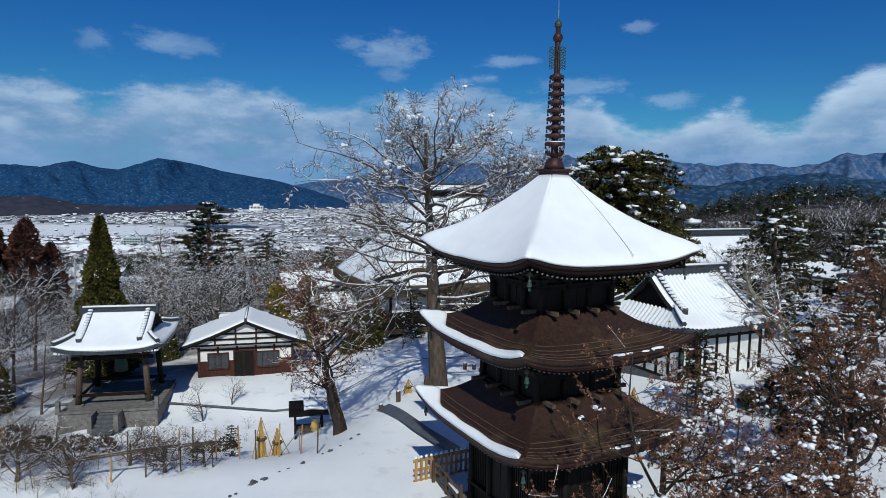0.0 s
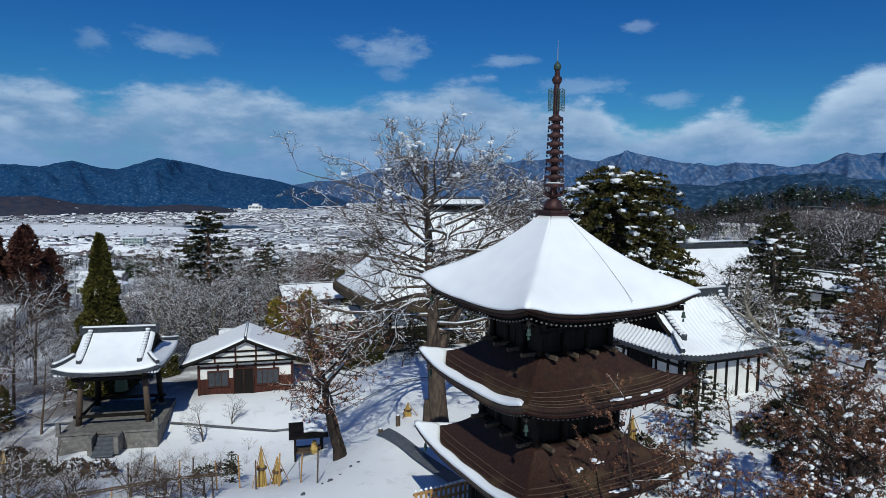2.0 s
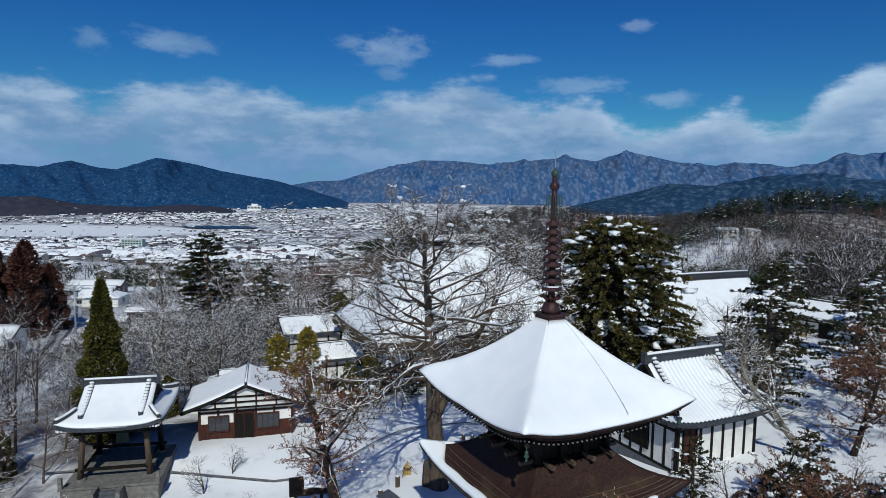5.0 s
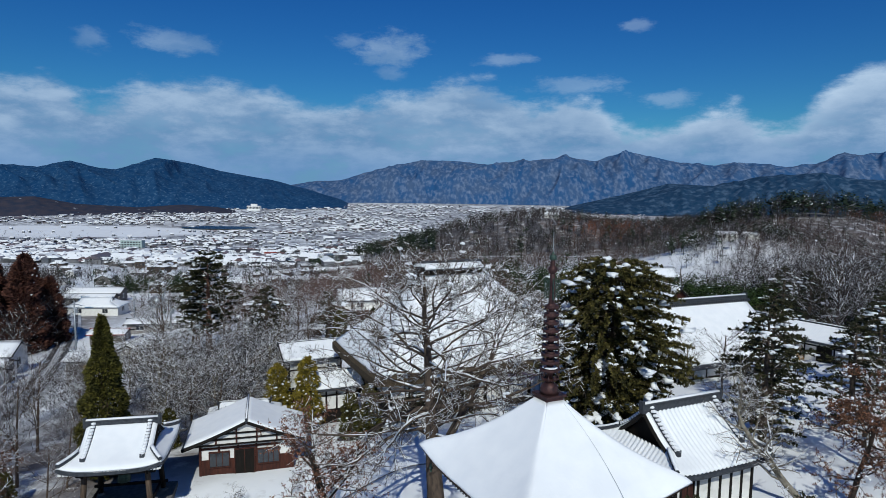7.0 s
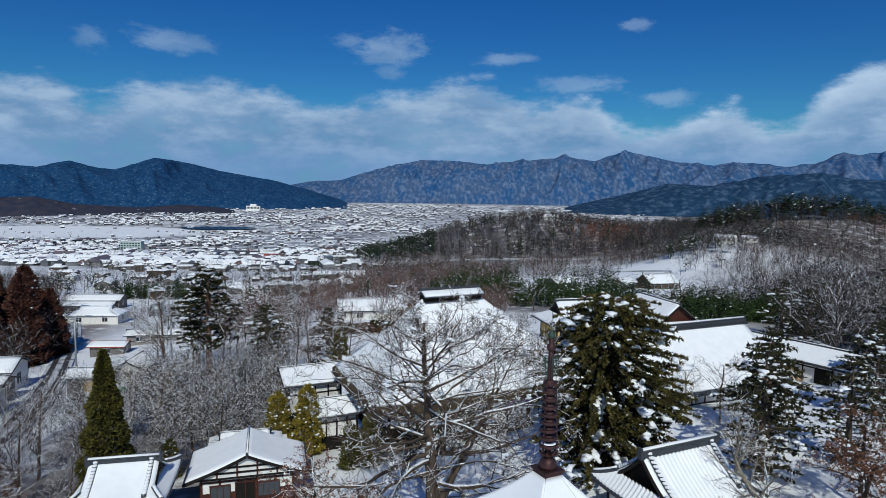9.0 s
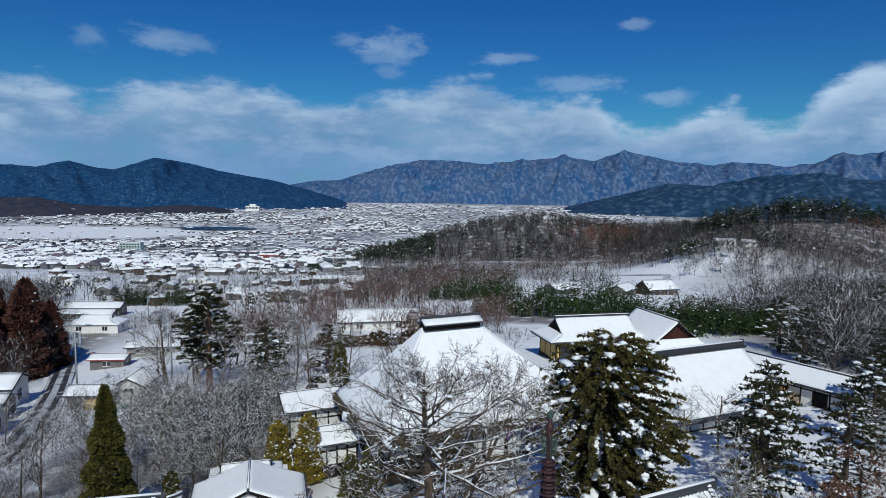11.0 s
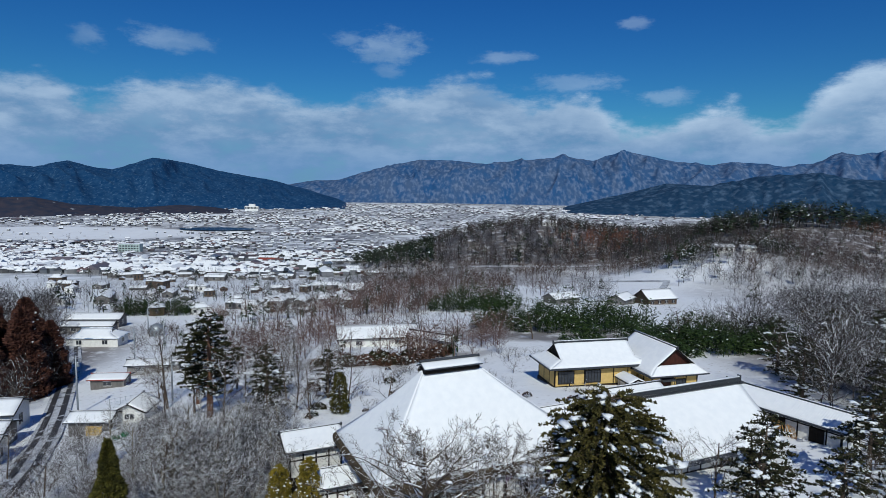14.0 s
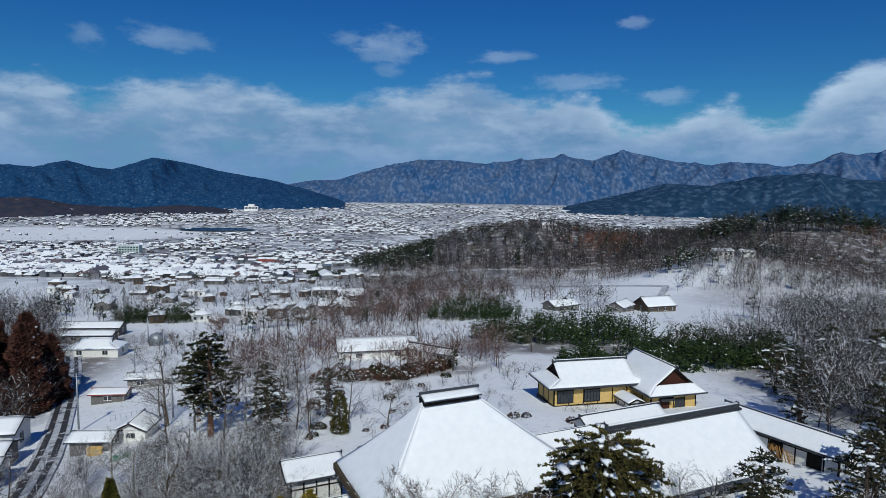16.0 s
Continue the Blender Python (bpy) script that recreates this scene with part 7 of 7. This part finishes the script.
# ---- far woods ----
def wood_template(seed, limbs, branches, twigs, fat=1.0, snow=0.3, low=0.16, wide=1.0):
    """A leafless tree one unit high, of slender blades: the dark wood and the snow on it, as corner arrays of triangles."""
    rng = random.Random(seed)
    dark, white = [], []

    def blade(p, q, w, snowy):
        d = q - p
        side = d.cross(Vector((rng.gauss(0, 1), rng.gauss(0, 1), rng.gauss(0, 1))))
        side = side.normalized() * w if side.length > 1e-6 else Vector((w, 0, 0))
        dark.append((p - side, p + side, q))
        if snowy and math.hypot(d.x, d.y) > 0.45 * d.length:
            flat = d.cross(Vector((0, 0, 1))).normalized() * w * 0.9
            up = Vector((0, 0, w * 1.2))
            white.append((p - flat + up, p + flat + up, p.lerp(q, rng.uniform(0.7, 1.0)) + up))

    def turned(d, deg):
        side = d.cross(Vector((rng.gauss(0, 1), rng.gauss(0, 1), rng.gauss(0, 1)))).normalized()
        a = radians(deg)
        return (d * math.cos(a) + side * math.sin(a)).normalized()

    top = Vector((rng.gauss(0, 0.03), rng.gauss(0, 0.03), 0.9))
    for k in range(3):
        a, b = k * 2.094, (k + 1) * 2.094
        r = 0.011 * fat
        dark.append((Vector((r * math.cos(a), r * math.sin(a), -0.08)), Vector((r * math.cos(b), r * math.sin(b), -0.08)), top))
    for k in range(limbs):
        f = low + (0.82 - low) * (k + rng.random()) / limbs
        a = k * 2.39996 + rng.gauss(0, 0.3)
        p = Vector((top.x * f, top.y * f, 0.9 * f))
        L = wide * (0.47 - 0.30 * f) * rng.uniform(0.8, 1.2)
        d = Vector((math.cos(a), math.sin(a), 0.45 + 1.1 * f + rng.gauss(0, 0.2))).normalized()
        mid = p + d * L * 0.55
        d2 = (d + Vector((0, 0, 0.35)) + Vector((rng.gauss(0, 0.15), rng.gauss(0, 0.15), 0))).normalized()
        end = mid + d2 * L * 0.6
        blade(p, mid.lerp(end, 0.3), 0.0055 * fat, rng.random() < snow)
        blade(mid, end, 0.0038 * fat, rng.random() < snow)
        for j in range(branches):
            g = 0.25 + 0.8 * (j + rng.random()) / branches
            q = p.lerp(mid, g / 0.55) if g < 0.55 else mid.lerp(end, min(1, (g - 0.55) / 0.45))
            bd = turned(d if g < 0.55 else d2, rng.uniform(25, 65))
            bd = (bd + Vector((0, 0, 0.2))).normalized()
            BL = L * rng.uniform(0.28, 0.55)
            tip = q + bd * BL
            blade(q, tip, 0.0034 * fat, rng.random() < snow)
            for i in range(twigs):
                h = rng.uniform(0.15, 1.0)
                r = q.lerp(tip, h)
                blade(r, r + turned(bd, rng.uniform(20, 60)) * BL * rng.uniform(0.3, 0.6), 0.0024 * fat, rng.random() < snow * 0.7)
    return [np.array([tuple(c) for t in tri for c in t], float).reshape(-1, 3) if tri else np.zeros((0, 3)) for tri in (dark, white)]


def far_pine(b, w, x, y, z, h, rng, snow, bare=0.4):
    b2 = b
    b2.add([(x - 0.2, y, z - 1), (x + 0.2, y, z - 1), (x, y + 0.2, z - 1), (x, y, z + h)], [(0, 1, 3), (1, 2, 3), (2, 0, 3)])
    for k in range(30):
        f = bare + (1 - bare) * rng.random()
        a = rng.uniform(0, 6.283)
        R = h * 0.23 * (1.15 - f) / (1.15 - bare) * rng.uniform(0.6, 1.2)
        c = (x + 0.35 * R * math.cos(a), y + 0.35 * R * math.sin(a), z + h * f)
        q = (x + R * math.cos(a), y + R * math.sin(a), z + h * f + rng.uniform(-0.5, 0.3))
        e = R * rng.uniform(0.35, 0.6)
        d = (-math.sin(a) * e, math.cos(a) * e)
        up = rng.uniform(-0.3, 0.5) * e
        (w if rng.random() < snow else b2).add([c, (q[0] + d[0], q[1] + d[1], q[2] + up), (q[0] + 0.4 * (q[0] - c[0]), q[1] + 0.4 * (q[1] - c[1]), q[2] - 0.3), (q[0] - d[0], q[1] - d[1], q[2] - up)], [(0, 1, 2, 3)])


def triangles(name, chunks, material):
    """One mesh out of arrays of loose triangles."""
    v = np.concatenate(chunks)
    n = len(v) // 3
    me = bpy.data.meshes.new(name)
    me.from_pydata(v.tolist(), [], np.arange(n * 3).reshape(n, 3).tolist())
    me.materials.append(material)
    return me


def woods(name, label, count, where, hs, pines, twig, needle, seed, snow=0.25, psnow=0.18, size=(9, 4, 2), fat=1.0, low=0.16, wide=1.0, category="wood"):
    """A stand of leafless trees grown from six moulds, each turned, leaned and scaled, with pines among them."""
    rng = random.Random(seed)
    moulds = [wood_template(seed * 10 + k, *size, fat, snow, low, wide * rng.uniform(0.85, 1.2)) for k in range(6)]
    dark, white, b, w = [], [], Build(), Build()
    made = 0
    while made < count:
        x, y = where(rng)
        if x is None:
            continue
        made += 1
        z = G(x, y)
        h = rng.uniform(*(hs(x, y) if callable(hs) else hs))
        if rng.random() < (pines(x, y) if callable(pines) else pines):
            far_pine(b, w, x, y, z, h * 1.05, rng, psnow)
            continue
        k, a, e = rng.randrange(6), rng.uniform(0, 6.283), rng.uniform(0.8, 1.25)
        ca, sa = math.cos(a) * h * e, math.sin(a) * h * e
        m = np.array([[ca, sa, 0], [-sa, ca, 0], [rng.gauss(0, 0.05) * h, rng.gauss(0, 0.05) * h, h]])
        for mould, out in zip(moulds[k], (dark, white)):
            if len(mould):
                out.append(mould @ m + (x, y, z))
    t = thing(name, pose(0, 0, 0), label, category)
    tagged(t, kind="stuff")
    if dark:
        tagged(part("bare_trees", triangles("bare_trees", dark, twig), twig, t), kind="stuff")
    if white:
        tagged(part("branch_snow", triangles("branch_snow", white, SNOWCLUMP), SNOWCLUMP, t), kind="stuff")
    for nm, bb, mm in (("pines", b, needle), ("pine_snow", w, SNOWCLUMP)):
        if bb.f:
            tagged(part(nm, bb, mm, t), kind="stuff")


# twig colour shifted cooler, so that it carries the distance haze
HAZETWIG = mat("haze_cooled_twigs", (0.040, 0.039, 0.043), (0.066, 0.053, 0.049), 0.03, 0.9, island=0.45)
VALLEYTWIG = mat("brown_grey_far_twigs", (0.062, 0.045, 0.042), (0.090, 0.058, 0.046), 0.03, 0.9, island=0.45)
FARRUST = mat("far_rusty_twigs", (0.23, 0.085, 0.042), (0.12, 0.060, 0.042), 0.03, 0.9, island=0.4)
FARPINE = mat("far_pine_needles", (0.028, 0.044, 0.020), (0.015, 0.026, 0.014), 0.05, 0.8, island=0.5)


def on_knoll(rng):
    x, y = rng.uniform(-105, 330), rng.uniform(575, 810)
    d = ((x - 120) / 215) ** 4 + ((y - 692) / 118) ** 2
    return (x, y) if d < 1 else (None, None)


def on_east_hill(rng):
    x, y = rng.uniform(150, 520), rng.uniform(400, 700)
    d = ((x - 340) / 190) ** 2 + ((y - 555) / 150) ** 2
    if (x - 207) ** 2 + (y - 455) ** 2 < 22 ** 2 or d > 1:
        return None, None
    return x, y


woods("knoll_wood", "bare and pine wood on the snowy knoll", 2900, on_knoll, (9, 15), lambda x, y: 0.75 if x < -5 else (0.40 if y > 715 else 0.08), HAZETWIG, FARPINE, 3, 0.08, 0.03, (9, 4, 2), 1.7, 0.12, 1.0)
CREST = lambda x, y: ((x - 320) / 85) ** 2 + ((y - 575) / 60) ** 2 < 1
woods("east_hill_wood", "grey bare wood with tall pines along the hill crest", 1900, on_east_hill, lambda x, y: (15, 22) if CREST(x, y) else (8, 13), lambda x, y: 0.65 if CREST(x, y) else 0.08, HAZETWIG, FARPINE, 4, 0.10, 0.03, (9, 4, 2), 1.5, 0.12, 1.05)


def rusty(rng):
    if rng.random() < 0.45:
        x, y = rng.gauss(172, 22), rng.gauss(640, 22)
    else:
        x, y = rng.uniform(330, 500), rng.uniform(470, 580)
    return (x, y) if (x - 207) ** 2 + (y - 455) ** 2 > 22 ** 2 else (None, None)


woods("rusty_wood", "rust-brown young trees on the hillside", 640, rusty, (6, 11), 0.0, FARRUST, FARPINE, 14, 0.03, 0.07, (8, 4, 2), 1.7, 0.15, 0.9)


def east_slope(rng):
    y = rng.uniform(150, 470)
    x = rng.uniform(0.22, 0.80) * y
    c = noise.noise((x * 0.014, y * 0.014, 2.0))
    if 175 < y < 335 and 60 < x < 0.56 * y and c < 0.30:
        return None, None
    if 330 < y < 440 and 90 < x < 170 and c < 0.45:
        return None, None
    if c < -0.25 or (y < 200 and x < 0.42 * y):
        return None, None
    return x, y


woods("east_slope_trees", "grey bare trees with snowy twigs on the slope", 430, east_slope, (7, 12), 0.05, HAZETWIG, FARPINE, 5, 0.36, 0.18, (13, 6, 4), 1.0, 0.12, 1.3)


def near_east(rng):
    y = rng.uniform(80, 205)
    x = rng.uniform(0.54, 0.86) * y + 8
    return x, y


woods("near_east_wood", "dense snow-dusted wood beside the temple", 150, near_east, (8, 13), 0.0, HAZETWIG, FARPINE, 6, 0.60, 0.2, (16, 7, 6), 0.95, 0.08, 1.3)


def midway(rng):
    y = rng.uniform(138, 400)
    x = rng.uniform(-0.36, 0.10) * y
    c = noise.noise((x * 0.02, y * 0.016, 6.0))
    if c < -0.02 or (abs(x + 13) < 14 and abs(y - 168) < 14) or (y > 300 and x < -0.25 * y) or (-10 < x < 24 and y < 215 and y > 170):
        return None, None
    return x, y


woods("orchard_trees", "purplish bare orchard and garden trees in the snow", 470, midway, (4, 8.5), 0.04, mat("purplish_far_twigs", (0.105, 0.068, 0.066), (0.14, 0.085, 0.068), 0.05, 0.9, island=0.4), FARPINE, 7, 0.14, 0.18, (11, 5, 4), 1.75, 0.08, 1.5)


def west_side(rng):
    y = rng.uniform(62, 300)
    x = -0.60 * y - rng.uniform(2, 50)
    if y < 118 and x > -84:
        return None, None
    return x, y


woods("west_wood", "dark snow-dusted wood along the road", 230, west_side, (8, 13), 0.08, HAZETWIG, FARPINE, 8, 0.26, 0.18, (14, 6, 5), 1.1, 0.10, 1.25)


def village_trees(rng):
    y = 250 + 1600 * rng.random() ** 1.7
    x = rng.uniform(-0.7, 0.0) * y
    return (x, y) if noise.noise((x * 0.01, y * 0.01, 11)) > -0.05 else (None, None)


woods("village_trees", "scattered bare trees and conifers between the houses", 1300, village_trees, (3.5, 8.5), 0.22, HAZETWIG, FARPINE, 9, 0.10, 0.1, (8, 4, 2), 2.4, 0.08, 1.5)


def hedgerow_spot(rng):
    y = rng.uniform(185, 560)
    x = rng.uniform(-0.52, -0.02) * y
    row = noise.noise((x * 0.006, y * 0.035, 31.0))
    if abs(row) > 0.12 or (-95 < x < -30 and 440 < y < 560):
        return None, None
    return x, y


woods("hedgerows", "brown hedges and small fruit trees between the snowy plots", 620, hedgerow_spot, (1.8, 4.5), 0.06, VALLEYTWIG, FARPINE, 18, 0.12, 0.1, (9, 4, 3), 2.6, 0.03, 1.8)


def grove_spot(rng):
    y = rng.uniform(57, 94)
    x = rng.uniform(-0.50, -0.235) * y
    return (x, y) if x < -15 and not (x > -24 and y < 60) and not (x > -20 and y < 67) else (None, None)


woods("snowy_grove", "tangled bare grove white with snow behind the small hall", 85, grove_spot, (4.5, 7.5), 0.0, HAZETWIG, FARPINE, 19, 0.60, 0.1, (18, 8, 6), 0.62, 0.10, 1.35)


def slope_spot(rng):
    y = rng.uniform(52, 92)
    x = -0.60 * y - rng.uniform(-4, 16)
    return (x, y) if not (x > -29 and y < 52) else (None, None)


woods("slope_thicket", "dark snowy thicket on the slope below the bell tower", 46, slope_spot, (3.5, 6.5), 0.0, HAZETWIG, FARPINE, 20, 0.40, 0.1, (18, 8, 6), 0.60, 0.06, 1.35)


def valley_wood(rng):
    y = rng.uniform(330, 610)
    x = rng.uniform(-75, 300)
    c = noise.noise((x * 0.013, y * 0.013, 14.0))
    if c < -0.26 or (48 < x < 178 and y < 480 and c < 0.30) or (x < -20 and y < 560 and c < 0.25) or (x < -0.12 * y) or (x > 190 and y < 380):
        return None, None
    return x, y


woods("valley_wood", "grey-brown bare trees between the fields and the knoll", 1150, valley_wood, (5.5, 10), 0.06, VALLEYTWIG, FARPINE, 12, 0.10, 0.1, (9, 5, 3), 1.9, 0.08, 1.4)


# ---- bamboo ----
def bamboo(name, cx, cy, rx, ry, n, h, seed, label="arching green bamboo grove"):
    rng = random.Random(seed)
    culm, leaf, sn = Build(), Build(), Build()
    for _ in range(n):
        a, q = rng.uniform(0, 6.283), math.sqrt(rng.random())
        x, y = cx + rx * q * math.cos(a), cy + ry * q * math.sin(a)
        z = G(x, y)
        hh = h * rng.uniform(0.7, 1.1) * (1 - 0.35 * q * q) * (0.70 + 1.1 * max(-0.4, noise.noise((x * 0.13, y * 0.13, seed))))
        bx, by = rng.gauss(0, 0.16) * hh, rng.gauss(0, 0.16) * hh
        pts = [(x + bx * f * f, y + by * f * f, z + hh * f * (1 - 0.12 * f)) for f in (0, 0.5, 0.8, 1.0)]
        culm.tube(pts, [0.06, 0.05, 0.03, 0.01], 3)
        for k in range(30):
            f = rng.uniform(0.10, 1.0)
            c = (x + bx * f * f + rng.gauss(0, 0.6), y + by * f * f + rng.gauss(0, 0.6), z + hh * f * (1 - 0.12 * f) + rng.gauss(0, 0.25))
            a2 = rng.uniform(0, 6.283)
            s = rng.uniform(0.45, 1.0)
            d = (math.cos(a2) * s, math.sin(a2) * s, rng.uniform(-0.6, 0.4) * s)
            w = (-math.sin(a2) * s * 0.22, math.cos(a2) * s * 0.22, 0.1)
            (sn if rng.random() < 0.02 else leaf).add([c, (c[0] + d[0] * 0.5 + w[0], c[1] + d[1] * 0.5 + w[1], c[2] + d[2] * 0.5 + w[2]), (c[0] + d[0], c[1] + d[1], c[2] + d[2]), (c[0] + d[0] * 0.5 - w[0], c[1] + d[1] * 0.5 - w[1], c[2] + d[2] * 0.5 - w[2])], [(0, 1, 2, 3)])
    t = thing(name, pose(0, 0, 0), label, "bamboo", "bamboo groves")
    tagged(t, kind="stuff")
    tagged(part("culms", culm, BAMBOO, t), kind="stuff")
    tagged(part("leaves", leaf, BAMBOO, t), kind="stuff")
    tagged(part("leaf_snow", sn, SNOWCLUMP, t), kind="stuff")


bamboo("bamboo_grove", 38, 192, 28, 17, 600, 13, 1)
bamboo("bamboo_grove", 14, 256, 20, 13, 320, 12, 2)
bamboo("bamboo_grove", 74, 166, 22, 12, 420, 9, 3)
bamboo("bamboo_grove", 94, 146, 22, 12, 400, 9, 4)
bamboo("bamboo_grove", 54, 148, 26, 10, 400, 8.5, 7)
bamboo("bamboo_grove", 86, 122, 17, 13, 420, 9, 8, "dark green bamboo under the snowy wood")
bamboo("bamboo_grove", -128, 282, 20, 9, 260, 11, 5)
bamboo("bamboo_grove", -100, 592, 22, 12, 240, 11, 6, "rounded dark bamboo thicket in the fields")


# ---- low shrubs of the gardens and field edges ----
def shrub_spot(rng):
    if rng.random() < 0.6:
        x, y = rng.uniform(-36, 26), rng.uniform(92, 142)
        if (15 < x < 52 and 104 < y < 123) or (x > 12 and y < 102) or (x > -16 and y < 96):
            return None, None
    else:
        y = rng.uniform(150, 340)
        x = rng.uniform(-0.42, 0.10) * y
    return (x, y) if noise.noise((x * 0.09, y * 0.09, 17.0)) > -0.05 else (None, None)


woods("low_garden_shrubs", "low bare shrubs poking out of the garden snow", 300, shrub_spot, (0.8, 2.2), 0.0, mat("shrub_twigs", (0.085, 0.055, 0.045), (0.055, 0.050, 0.035), 0.3, 0.9, island=0.4), FARPINE, 15, 0.25, 0.1, (10, 4, 3), 2.8, 0.02, 1.9, "shrubs")


def hill_pine_spot(rng):
    x, y = (rng.gauss(184, 13), rng.gauss(452, 10)) if rng.random() < 0.7 else (rng.gauss(228, 9), rng.gauss(450, 6))
    return (x, y) if abs(x - 209) > 13 or y > 470 else (None, None)


woods("hillside_pines", "dark snow-flecked conifers round the hillside house", 60, hill_pine_spot, (8, 13), 1.0, HAZETWIG, FARPINE, 16, 0.1, 0.14)


def dead_grass_spot(rng):
    x, y = rng.uniform(-30, -11), rng.uniform(23, 43)
    if -27.5 < x < -18.5 and y > 37:
        return None, None
    return (x, y) if noise.noise((x * 0.16, y * 0.16, 21.0)) > 0.02 else (None, None)


woods("dead_grass_tufts", "straw-brown dead grass and twigs standing in the snow", 150, dead_grass_spot, (0.35, 1.0), 0.0, mat("dead_grass", (0.20, 0.13, 0.06), (0.12, 0.075, 0.042), 0.6, 0.9, island=0.4), FARPINE, 17, 0.15, 0.1, (12, 3, 2), 1.6, 0.0, 1.5, "grass")
